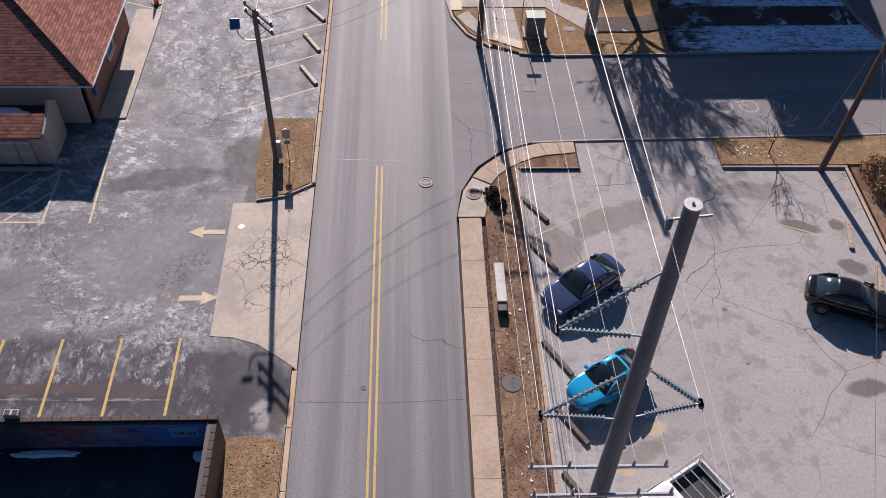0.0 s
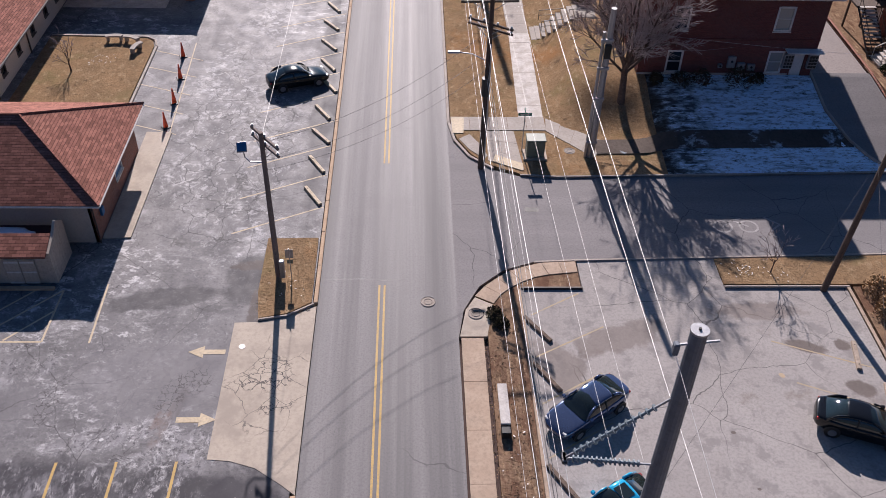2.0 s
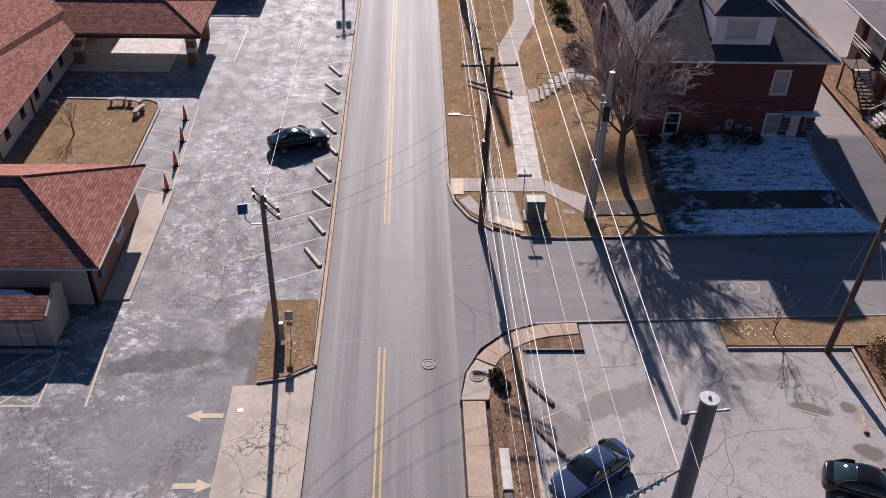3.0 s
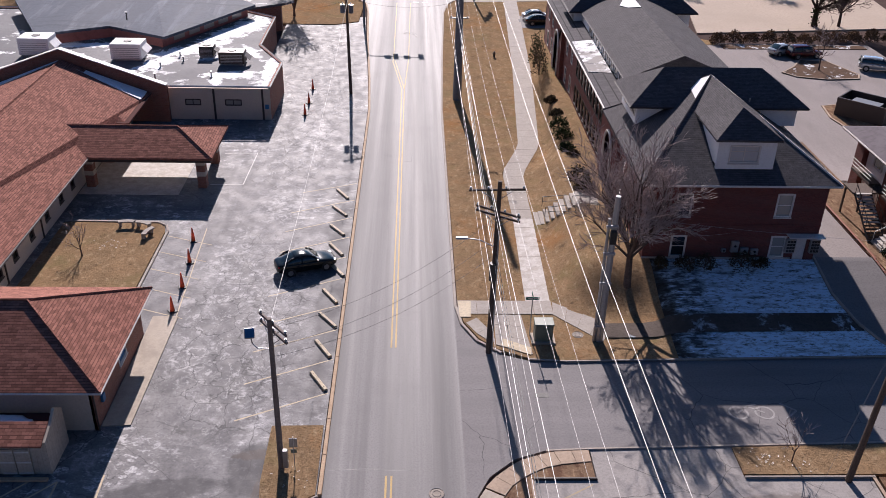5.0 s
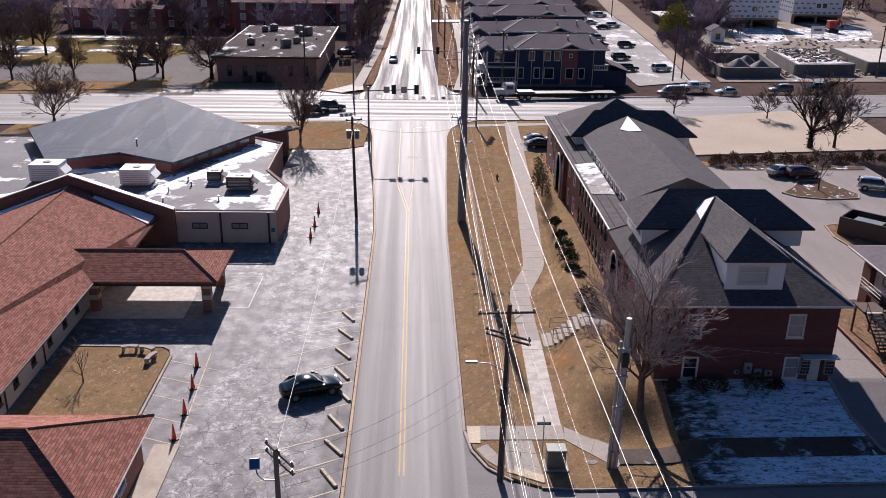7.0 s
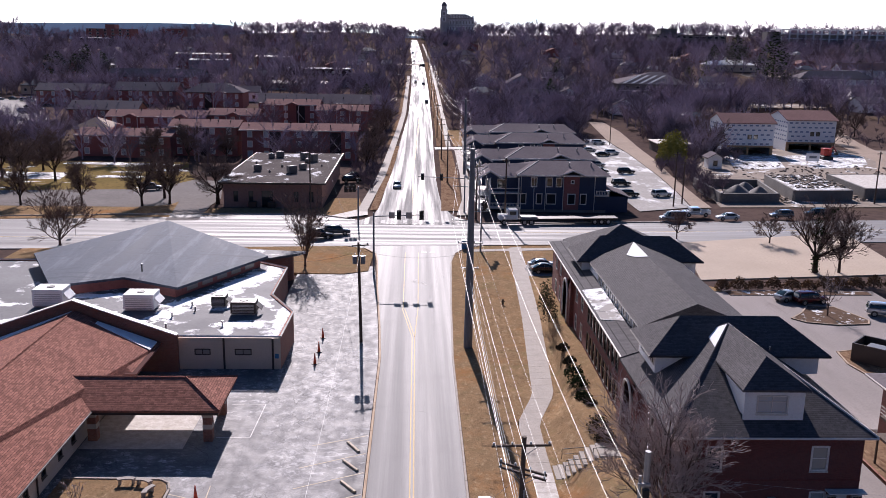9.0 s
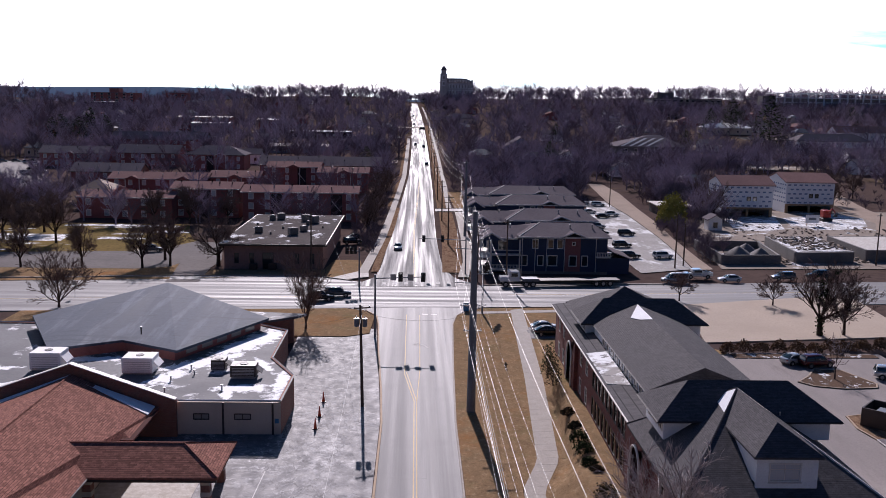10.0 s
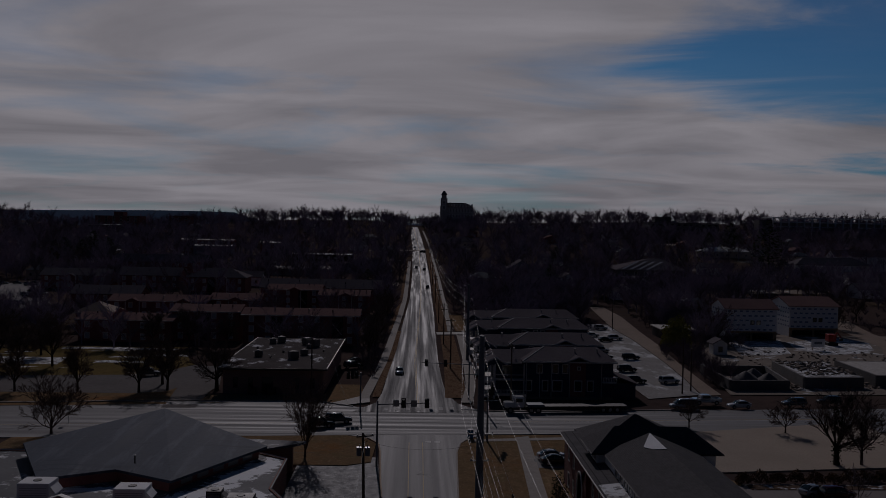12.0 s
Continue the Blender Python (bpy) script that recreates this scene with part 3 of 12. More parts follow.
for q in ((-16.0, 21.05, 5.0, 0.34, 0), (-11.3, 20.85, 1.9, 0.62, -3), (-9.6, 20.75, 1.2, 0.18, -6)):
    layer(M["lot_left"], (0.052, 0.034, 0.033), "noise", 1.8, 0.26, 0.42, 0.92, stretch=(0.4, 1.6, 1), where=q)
layer(M["lot_left"], (0.30, 0.28, 0.28), "noise", 2.4, 0.45, 0.55, 0.6, stretch=(0.5, 2, 1), where=(-13.5, 20.45, 6.0, 0.08, -1))
for q in ((-9.2, 28.6, 1.1, 1.1, 0), (-10.2, 27.6, 0.8, 1.6, -14), (-16.0, 27.5, 0.7, 2.0, -10)):
    layer(M["lot_left"], (0.045, 0.040, 0.043), "cells", 2.6, 0.050, 0.020, 0.85, warp=0.35, where=q)
layer(M["lot_left"], (0.135, 0.085, 0.068), "noise", 1.2, 0.40, 0.60, 0.6, where=(-10.4, 25.9, 0.5, 1.5, -8))
layer(M["lot_left"], (0.30, 0.27, 0.255), "noise", 1.6, 0.38, 0.52, 0.8, where=(-5.0, 19.6, 0.6, 1.0, 0))
layer(M["lot_left"], (0.060, 0.042, 0.036), "noise", 1.6, 0.34, 0.50, 0.9, where=(-4.3, 19.6, 0.5, 1.3, 0))
# roughness varies by noise; three long areas get dark blotches, pale mottle and cracks
polish(M["lot_left"], 0.9, (1, 0.7, 1), 0.66, 0.77)
for q in ((-10.5, 50, 5.5, 14, 0), (-10.5, 88, 6.0, 22, 0), (-11, 118, 6.0, 12, 0)):
    layer(M["lot_left"], (0.060, 0.057, 0.063), "noise", 0.8, 0.52, 0.64, 0.6, stretch=(0.9, 0.4, 1), warp=0.7, where=q)
    layer(M["lot_left"], (0.42, 0.41, 0.418), "noise", 2.2, 0.54, 0.62, 0.65, stretch=(1, 0.7, 1), warp=0.7, where=q)
    layer(M["lot_left"], (0.030, 0.028, 0.031), "cells", 0.5, 0.020, 0.009, 0.85, warp=1.0, where=q)
M["patch"] = material("near_black_asphalt", (0.026, 0.025, 0.031), (0.048, 0.046, 0.054), (0.016, 0.016, 0.019), rough=0.78, big=0.5, fine=7, stain=0.5, spec=0.26)
layer(M["patch"], (0.10, 0.097, 0.105), "noise", 1.2, 0.56, 0.68, 0.6, warp=0.6)
M["concrete"] = material("concrete", (0.44, 0.375, 0.305), (0.37, 0.315, 0.255), (0.30, 0.255, 0.21), rough=0.85, big=0.5, fine=5)
for q in ((-5.55, 29.0, 1.35, 1.5, 0), (-5.9, 28.6, 1.9, 0.7, 12), (-5.2, 26.9, 1.1, 0.5, 20)):
    layer(M["concrete"], (0.075, 0.066, 0.062), "cells", 2.1, 0.050, 0.018, 0.95, warp=0.35, where=q)
layer(M["concrete"], (0.12, 0.105, 0.095), "cells", 0.62, 0.013, 0.005, 0.9, warp=0.5, where=(-5.6, 28.2, 2.6, 3.6, 0))
layer(M["concrete"], (0.30, 0.255, 0.215), "noise", 0.5, 0.50, 0.62, 0.7)
M["walk_tan"] = material("tan_sidewalk", (0.37, 0.275, 0.205), (0.44, 0.34, 0.26), (0.27, 0.205, 0.155), rough=0.88, big=0.7, fine=6, spec=0.2)
layer(M["walk_tan"], (0.24, 0.19, 0.15), "noise", 1.1, 0.55, 0.68, 0.6, warp=0.4)
M["walk_grey"] = material("grey_sidewalk", (0.33, 0.295, 0.262), (0.40, 0.36, 0.325), (0.26, 0.23, 0.205), rough=0.88, big=0.7, fine=6, spec=0.2)
# much darker than the other walks, with bluish snow patches
M["dark_snowy_walk"] = material("dark_grey_brown_walk", (0.085, 0.068, 0.058), (0.12, 0.098, 0.085), (0.055, 0.044, 0.038), rough=0.9, big=0.5, fine=5, spec=0.1)
layer(M["dark_snowy_walk"], (0.6, 0.72, 0.82), "noise", 0.35, 0.56, 0.64, 0.75, warp=0.5)
M["pad"] = material("pale_concrete_pad", (0.39, 0.315, 0.25), (0.45, 0.365, 0.295), (0.32, 0.26, 0.21), rough=0.9, big=0.1, fine=3, spec=0.12)
M["walk_pale"] = material("pale_patchy_walk", (0.55, 0.52, 0.49), (0.42, 0.38, 0.34), (0.35, 0.31, 0.28), rough=0.85, big=1.4, fine=6, stain=0.35)
M["kerb"] = material("kerb_concrete", (0.40, 0.345, 0.30), (0.32, 0.275, 0.24), (0.24, 0.2, 0.18), rough=0.85, big=1.2, fine=8)
M["stone_kerb"] = material("orange_kerb", (0.50, 0.36, 0.24), (0.42, 0.29, 0.19), (0.3, 0.2, 0.14), rough=0.85, big=1.2, fine=8)
M["yellow"] = material("yellow_road_paint", (0.52, 0.33, 0.085), (0.44, 0.29, 0.10), (0.22, 0.18, 0.12), rough=0.7, big=1.5, fine=7)
M["cream"] = material("faded_stall_paint", (0.55, 0.45, 0.30), (0.46, 0.37, 0.25), (0.26, 0.22, 0.19), rough=0.75, big=1.5, fine=7)
M["white"] = material("white_road_paint", (0.62, 0.60, 0.58), (0.5, 0.48, 0.47), (0.3, 0.29, 0.29), rough=0.7, big=1.5, fine=7)
M["lawn"] = material("dormant_grass", (0.23, 0.155, 0.092), (0.30, 0.195, 0.112), (0.10, 0.068, 0.042), rough=0.95, big=0.5, fine=7, stain=0.5, bump=1.0, relief=0.06, spec=0.0)
layer(M["lawn"], (0.16, 0.14, 0.068), "noise", 0.22, 0.54, 0.68, 0.6)
layer(M["lawn"], (0.30, 0.14, 0.055), "noise", 0.09, 0.54, 0.66, 0.6)
layer(M["lawn"], (0.40, 0.30, 0.19), "noise", 2.4, 0.54, 0.66, 0.6, stretch=(1, 0.6, 1))
layer(M["lawn"], (0.085, 0.06, 0.04), "noise", 1.3, 0.58, 0.68, 0.6)
M["dirt"] = material("bare_earth_and_straw", (0.26, 0.17, 0.112), (0.195, 0.128, 0.085), (0.095, 0.062, 0.045), rough=0.95, big=0.6, fine=4, bump=1.0, relief=0.06, spec=0.0)
layer(M["dirt"], (0.42, 0.30, 0.19), "noise", 3.0, 0.57, 0.66, 0.7, stretch=(1.6, 0.3, 1))
layer(M["dirt"], (0.115, 0.060, 0.042), "noise", 0.9, 0.50, 0.60, 0.7, stretch=(1.4, 0.5, 1), warp=0.4)
layer(M["dirt"], (0.42, 0.32, 0.22), "noise", 5.0, 0.60, 0.68, 0.6, stretch=(1.4, 0.5, 1))
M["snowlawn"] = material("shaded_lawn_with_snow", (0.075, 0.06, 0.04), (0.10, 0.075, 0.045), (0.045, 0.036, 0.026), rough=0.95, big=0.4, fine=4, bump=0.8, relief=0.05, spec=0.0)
# the blue of open shade is put into the snow colour
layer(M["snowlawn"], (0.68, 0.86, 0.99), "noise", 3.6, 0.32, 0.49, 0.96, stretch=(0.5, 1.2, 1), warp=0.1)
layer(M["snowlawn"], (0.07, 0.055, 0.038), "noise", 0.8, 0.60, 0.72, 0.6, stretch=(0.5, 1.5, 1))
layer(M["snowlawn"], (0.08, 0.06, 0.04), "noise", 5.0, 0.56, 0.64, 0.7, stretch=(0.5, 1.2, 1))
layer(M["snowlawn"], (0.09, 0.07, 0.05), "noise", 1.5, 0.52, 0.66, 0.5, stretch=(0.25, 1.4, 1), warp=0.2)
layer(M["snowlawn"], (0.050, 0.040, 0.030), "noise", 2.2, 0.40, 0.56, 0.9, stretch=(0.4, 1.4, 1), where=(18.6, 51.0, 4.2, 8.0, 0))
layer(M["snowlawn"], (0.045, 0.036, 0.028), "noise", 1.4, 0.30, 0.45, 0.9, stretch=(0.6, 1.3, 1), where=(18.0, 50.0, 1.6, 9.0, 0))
M["old_snow"] = material("melting_snow_sheet", (0.80, 0.81, 0.83), (0.72, 0.73, 0.75), (0.6, 0.6, 0.62), rough=0.9, big=0.8, fine=6)
# ground and ruts show through, widened to stand in for shade on the snow
layer(M["old_snow"], (0.20, 0.175, 0.16), "noise", 0.35, 0.47, 0.56, 0.85, warp=0.6)
layer(M["old_snow"], (0.12, 0.112, 0.118), "noise", 0.9, 0.54, 0.58, 0.9, warp=0.5)
M["ground"] = material("winter_ground", (0.085, 0.062, 0.058), (0.11, 0.078, 0.068), (0.05, 0.038, 0.037), rough=0.95, big=0.02, fine=0.4, bump=0.6, relief=0.1, spec=0.0)
layer(M["ground"], (0.13, 0.095, 0.06), "noise", 0.012, 0.54, 0.64, 0.7)
layer(M["ground"], (0.7, 0.71, 0.73), "noise", 0.05, 0.67, 0.70, 0.8)
M["shingle"] = material("red_brown_shingle", (0.27, 0.118, 0.09), (0.315, 0.145, 0.11), (0.165, 0.075, 0.06), rough=0.92, big=0.25, fine=3.5, spec=0.05)
courses(M["shingle"], 0.075, 0.38, 0.006, (0.09, 0.04, 0.035), tone=0.28)
M["shingle_grey"] = material("dark_grey_shingle", (0.088, 0.082, 0.088), (0.112, 0.105, 0.111), (0.055, 0.051, 0.056), rough=0.88, big=0.25, fine=4, spec=0.08)
courses(M["shingle_grey"], 0.075, 0.34, 0.005, (0.045, 0.042, 0.045), tone=0.15)
M["brick"] = material("dark_red_brick", (0.155, 0.040, 0.036), (0.19, 0.052, 0.044), (0.10, 0.030, 0.028), rough=0.88, big=0.3, fine=6)
courses(M["brick"], 0.075, 0.22, 0.010, (0.16, 0.115, 0.105), tone=0.2, amount=0.6)
M["brick_far"] = material("old_red_brick", (0.26, 0.105, 0.10), (0.32, 0.135, 0.125), (0.19, 0.078, 0.075), rough=0.92, big=0.1, fine=2, spec=0.03)
M["brick_brown"] = material("dark_brown_brick", (0.29, 0.175, 0.15), (0.34, 0.21, 0.18), (0.20, 0.12, 0.105), rough=0.92, big=0.1, fine=2, spec=0.03)
M["brick_orange"] = material("orange_brick", (0.30, 0.115, 0.075), (0.25, 0.095, 0.065), (0.17, 0.07, 0.05), rough=0.88, big=0.3, fine=6)
courses(M["brick_orange"], 0.075, 0.22, 0.010, (0.3, 0.24, 0.2), tone=0.2, amount=0.6)
M["render"] = material("cream_wall", (0.58, 0.50, 0.42), (0.52, 0.45, 0.37), (0.44, 0.37, 0.31), rough=0.85, big=0.4, fine=8)
M["boards"] = material("pale_vertical_boards", (0.56, 0.47, 0.38), (0.47, 0.39, 0.32), (0.33, 0.27, 0.22), rough=0.85, big=0.8, fine=7, stretch=(6, 6, 0.5))
M["siding"] = material("white_siding", (0.86, 0.85, 0.85), (0.80, 0.79, 0.79), (0.70, 0.69, 0.69), rough=0.7, big=0.5, fine=8)
M["trim"] = material("white_trim", (0.72, 0.68, 0.64), (0.64, 0.60, 0.56), (0.5, 0.46, 0.43), rough=0.6, big=0.9, fine=10)
M["dark_trim"] = plain("dark_brown_trim", (0.045, 0.03, 0.026), 0.55)
M["flat_roof"] = material("grey_membrane_roof", (0.150, 0.150, 0.162), (0.10, 0.10, 0.11), (0.075, 0.075, 0.082), rough=0.75, big=0.14, fine=3, stain=0.7, spec=0.25)
layer(M["flat_roof"], (0.82, 0.82, 0.83), "noise", 0.22, 0.57, 0.63, 0.85, warp=0.6)
layer(M["flat_roof"], (0.12, 0.115, 0.12), "noise", 0.8, 0.56, 0.66, 0.7, stretch=(0.4, 1.2, 1), warp=0.4)
for q in ((-25.5, 101.5, 4.6, 1.9, 40), (-21.4, 109.5, 6.5, 2.3, 62), (-19.0, 114.0, 1.6, 4.0, 0), (-22.3, 104.5, 2.6, 1.1, 50), (-27.5, 96.5, 4.2, 1.5, 62), (-18.2, 93.0, 3.8, 1.3, 5), (-14.6, 95.5, 0.9, 6.0, 2), (-19.8, 91.0, 0.9, 1.8, 10), (-44, 93.5, 6, 0.9, 30), (-37, 103.2, 4.5, 1.1, 4), (-48, 99, 4, 0.9, 15), (-17.6, 101.5, 0.7, 3.4, 28)):
    spot(M["flat_roof"], *q, (0.86, 0.87, 0.89), 1.0, 1.3, 1.1)
M["metal_roof"] = material("dark_membrane_roof", (0.056, 0.070, 0.102), (0.088, 0.106, 0.142), (0.042, 0.052, 0.073), rough=0.75, big=0.12, fine=2, spec=0.10, stretch=(3, 0.3, 1))
layer(M["metal_roof"], (0.17, 0.19, 0.235), "noise", 0.5, 0.52, 0.64, 0.6, stretch=(1, 0.12, 1))
layer(M["metal_roof"], (0.03, 0.038, 0.055), "noise", 0.9, 0.56, 0.64, 0.5, stretch=(0.12, 1, 1), warp=0.2)
M["wood_pole"] = material("weathered_pole_wood", (0.085, 0.058, 0.045), (0.12, 0.085, 0.068), (0.04, 0.03, 0.025), rough=0.85, big=2, fine=9, stretch=(4, 4, 0.3))
M["timber"] = material("brown_timber", (0.13, 0.095, 0.075), (0.18, 0.135, 0.11), (0.07, 0.05, 0.04), rough=0.9, big=2, fine=9, spec=0.1)
M["pale_timber"] = material("pale_grey_timber", (0.40, 0.33, 0.27), (0.32, 0.26, 0.21), (0.2, 0.16, 0.13), rough=0.9, big=2, fine=9, spec=0.1)
M["grey_pole"] = material("grey_pole_wood", (0.19, 0.155, 0.14), (0.25, 0.205, 0.185), (0.11, 0.088, 0.078), rough=0.88, big=2, fine=9, stretch=(4, 4, 0.3), spec=0.1)
M["steel_pole"] = material("dark_steel_pole", (0.145, 0.162, 0.19), (0.18, 0.198, 0.228), (0.10, 0.112, 0.132), rough=0.55, big=0.8, fine=8, metal=0.15)
M["galv"] = material("galvanised_steel", (0.42, 0.42, 0.43), (0.36, 0.36, 0.37), (0.28, 0.28, 0.29), rough=0.45, big=1.5, fine=12, metal=0.6)
M["wire"] = material("aluminium_wire", (0.55, 0.54, 0.53), (0.5, 0.49, 0.48), (0.42, 0.41, 0.40), rough=0.5, big=1, fine=9, metal=0.2)
M["cable"] = plain("black_cable", (0.03, 0.03, 0.032), 0.5)
M["insulator"] = plain("grey_insulator", (0.22, 0.27, 0.30), 0.35)
M["bark"] = material("grey_brown_bark", (0.105, 0.078, 0.068), (0.15, 0.115, 0.10), (0.055, 0.042, 0.038), rough=0.95, big=1.2, fine=9, spec=0.0)
M["twig"] = material("bare_twigs", (0.36, 0.30, 0.29), (0.43, 0.355, 0.34), (0.25, 0.20, 0.195), rough=0.95, big=0.3, fine=5, spec=0.0)
M["dark_twig"] = material("brown_twigs", (0.15, 0.11, 0.10), (0.19, 0.14, 0.125), (0.10, 0.075, 0.07), rough=0.95, big=0.3, fine=5, spec=0.0)
M["dark_bark"] = material("dark_bark", (0.05, 0.038, 0.034), (0.075, 0.058, 0.052), (0.03, 0.022, 0.02), rough=0.95, big=1.2, fine=9, spec=0.0)
# mauve haze of distance is put into both of these tree colours
M["wood_far"] = material("haze_tinted_woods", (0.29, 0.245, 0.310), (0.36, 0.305, 0.375), (0.20, 0.170, 0.215), rough=0.97, big=0.012, fine=0.3, bump=0, spec=0.0)
M["wood_dark"] = material("haze_tinted_dark_woods", (0.155, 0.124, 0.150), (0.205, 0.164, 0.195), (0.10, 0.081, 0.098), rough=0.97, big=0.012, fine=0.3, bump=0, spec=0.0)
M["needles"] = material("dark_evergreen", (0.034, 0.046, 0.024), (0.052, 0.066, 0.032), (0.018, 0.025, 0.015), rough=0.9, big=0.4, fine=4, bump=0, spec=0.0)
M["shrub"] = material("winter_shrub", (0.055, 0.05, 0.03), (0.085, 0.065, 0.045), (0.03, 0.026, 0.02), rough=0.9, big=0.4, fine=4, bump=0, spec=0.0)
M["hedge"] = material("brown_hedge", (0.13, 0.085, 0.055), (0.17, 0.11, 0.07), (0.08, 0.055, 0.04), rough=0.9, big=0.4, fine=4, bump=0, spec=0.0)
M["pane"] = glass("window_pane")
M["pane_lit"] = glass("pane_with_blind", (0.30, 0.29, 0.27), 0.15)
M["pane_blind"] = glass("pane_before_white_blinds", (0.42, 0.46, 0.50), 0.12)
M["rubber"] = plain("tyre_rubber", (0.02, 0.02, 0.021), 0.8)
M["rim"] = plain("alloy_rim", (0.45, 0.45, 0.46), 0.3, 0.8)
M["carglass"] = glass("car_glass", (0.012, 0.018, 0.018), 0.03)
M["lamp_red"] = plain("red_lens", (0.35, 0.02, 0.02), 0.2)
M["lamp_clear"] = plain("clear_lens", (0.6, 0.6, 0.6), 0.15)
M["orange"] = plain("orange_plastic", (0.86, 0.115, 0.05), 0.6)
M["black"] = plain("black_plastic", (0.02, 0.02, 0.02), 0.6)
M["green_box"] = plain("green_enamel", (0.16, 0.19, 0.15), 0.5)
M["sign_green"] = plain("green_sign", (0.02, 0.16, 0.11), 0.5)
M["iron"] = material("cast_iron", (0.09, 0.075, 0.065), (0.12, 0.10, 0.085), (0.05, 0.04, 0.035), rough=0.6, big=2, fine=12, metal=0.4)
M["snow"] = material("snow", (0.82, 0.83, 0.85), (0.76, 0.77, 0.79), (0.66, 0.66, 0.68), rough=0.9, big=0.8, fine=6, bump=0.6, relief=0.05)
M["blue"] = plain("blue_vinyl", (0.03, 0.16, 0.34), 0.5)

# ---- terrain: level to the crossing, a shallow dip, then the hill with the campus
PROFILE_Y = (-400, 165, 230, 300, 400, 530, 700, 900, 1100, 1200, 1400, 1700, 2600)
PROFILE_Z = (0, 0, -1.2, -2.2, -1.2, 2.7, 9.5, 19, 27.5, 28.5, 20, 6, 0)


def smooth(a, b, v):
    t = min(max((v - a) / (b - a), 0.0), 1.0)
    return t * t * (3 - 2 * t)


def gz(x, y):
    z = float(np.interp(y, PROFILE_Y, PROFILE_Z))
    if y > 200:
        k = min((y - 200) / 500, 1.0)
        z += k * (2.5 * math.sin(x * 0.006 + 0.6) + 1.6 * math.sin(x * 0.013 + y * 0.008)) * min(abs(x) / 60, 1)
        z -= k * max(0.0, -x - 150) * 0.004
        z += k * max(0.0, x - 100) * 0.012
        z += 4.5 * smooth(820, 1080, y) * smooth(12, 70, abs(x)) * (1 - smooth(1200, 1400, y))
        z -= 11.0 * math.exp(-((x + 400) / 130) ** 2) * min(max((y - 650) / 250, 0.0), 1.0)
    return z


# the bank on which the brick apartment house stands: plans laid out at street level are scaled about the camera's eye,
# so they keep their outline in its view
VIEW_EYE = Vector((0.6, -0.4, 34.05))


def raised_by(z):
    k = (34.05 - z) / 34.05
    return Matrix.Translation(VIEW_EYE) @ Matrix.Scale(k, 4) @ Matrix.Translation(-VIEW_EYE)


def lifted(ob, z=2.0):
    ob.matrix_world = raised_by(z) @ ob.matrix_world
    return ob


def hill(x, y):
    lo = float(np.interp(y, (46, 53, 66, 75.5, 82, 92, 107, 143), (11.0, 11.1, 11.3, 11.5, 13.9, 14.8, 15.9, 17.8))) + 0.2
    hi = max(lo + 0.8, min(15.9, lo + 3.6))
    climb = smooth(50.9, 56.0, y)
    climb += (min(max((y - 46.6) / 9.4, 0.0), 1.0) - climb) * smooth(17.0, 19.5, x)
    return 2.0 * smooth(lo, hi, x) * climb * (1 - smooth(112, 124, y))


def make_ground():
    xs = sorted(set(list(range(-3000, -400, 200)) + list(range(-400, 401, 20)) + list(range(400, 3001, 200))))
    ys = sorted(set(list(range(-600, 0, 100)) + list(range(0, 1300, 20)) + list(range(1300, 4200, 200))))
    verts = [(x, y, gz(x, y) - 0.14) for y in ys for x in xs]
    nx = len(xs)
    faces = [(j * nx + i, j * nx + i + 1, (j + 1) * nx + i + 1, (j + 1) * nx + i) for j in range(len(ys) - 1) for i in range(nx - 1)]
    me = bpy.data.meshes.new("ground")
    me.from_pydata(verts, [], faces)
    me.materials.append(M["ground"])
    for p in me.polygons:
        p.use_smooth = True
    tagged(new("ground", me), "brown winter ground running to the wooded hill", "ground", "", "structure")


make_ground()


def slab(name, pts, z0, z1, mat, label, category="pavement"):
    return setting(name, prism(bmesh.new(), pts, z0, z1), mat, label, category)


def offset_strip(pts, w):
    """The outline of a strip of width w to the left of a polyline."""
    out = []
    for i, p in enumerate(pts):
        a, b = Vector(pts[max(i - 1, 0)]), Vector(pts[min(i + 1, len(pts) - 1)])
        d = (b - a).normalized()
        out.append((p[0] - d.y * w, p[1] + d.x * w))
    return list(pts) + out[::-1]


def arc(cx, cy, r, a0, a1, n=10):
    return [(cx + r * math.cos(radians(a0 + (a1 - a0) * i / n)), cy + r * math.sin(radians(a0 + (a1 - a0) * i / n))) for i in range(n + 1)]


# main road: left edge up, right edge back
ROAD_L = [(-3.62, -40), (-3.62, 92), (-4.1, 103), (-5.0, 118), (-5.7, 134), (-6.2, 139), (-8.0, 142.5), (-11, 144.2)]
ROAD_R = [(4.0, -40), (4.0, 31.5), (4.0, 52.5), (4.05, 92), (4.6, 112), (5.4, 134), (6.2, 139.5), (8, 143.5), (11, 145.6)]
slab("road", ROAD_L + ROAD_R[::-1], -0.3, 0.0, M["road"], "grey worn asphalt two-lane street", "road")
CROSS_N = lambda x: float(np.interp(x, (-160, -65, -52, -20, -11, 11, 80, 220), (157.5, 166.6, 168.6, 170.8, 165.5, 163.0, 169.4, 182.2)))
CROSS_S = lambda x: 145.0 + 0.075 * x
slab("road_crossing", [(x, CROSS_S(x)) for x in (-160, -80, -11)] + [(0, 144.9)] + [(x, CROSS_S(x)) for x in (11, 80, 220)] + [(x, CROSS_N(x)) for x in (220, 80, 11, -11, -20, -52, -65, -160)], -0.3, 0.004, M["cross_road"], "pale grey cross street at the lights", "road")
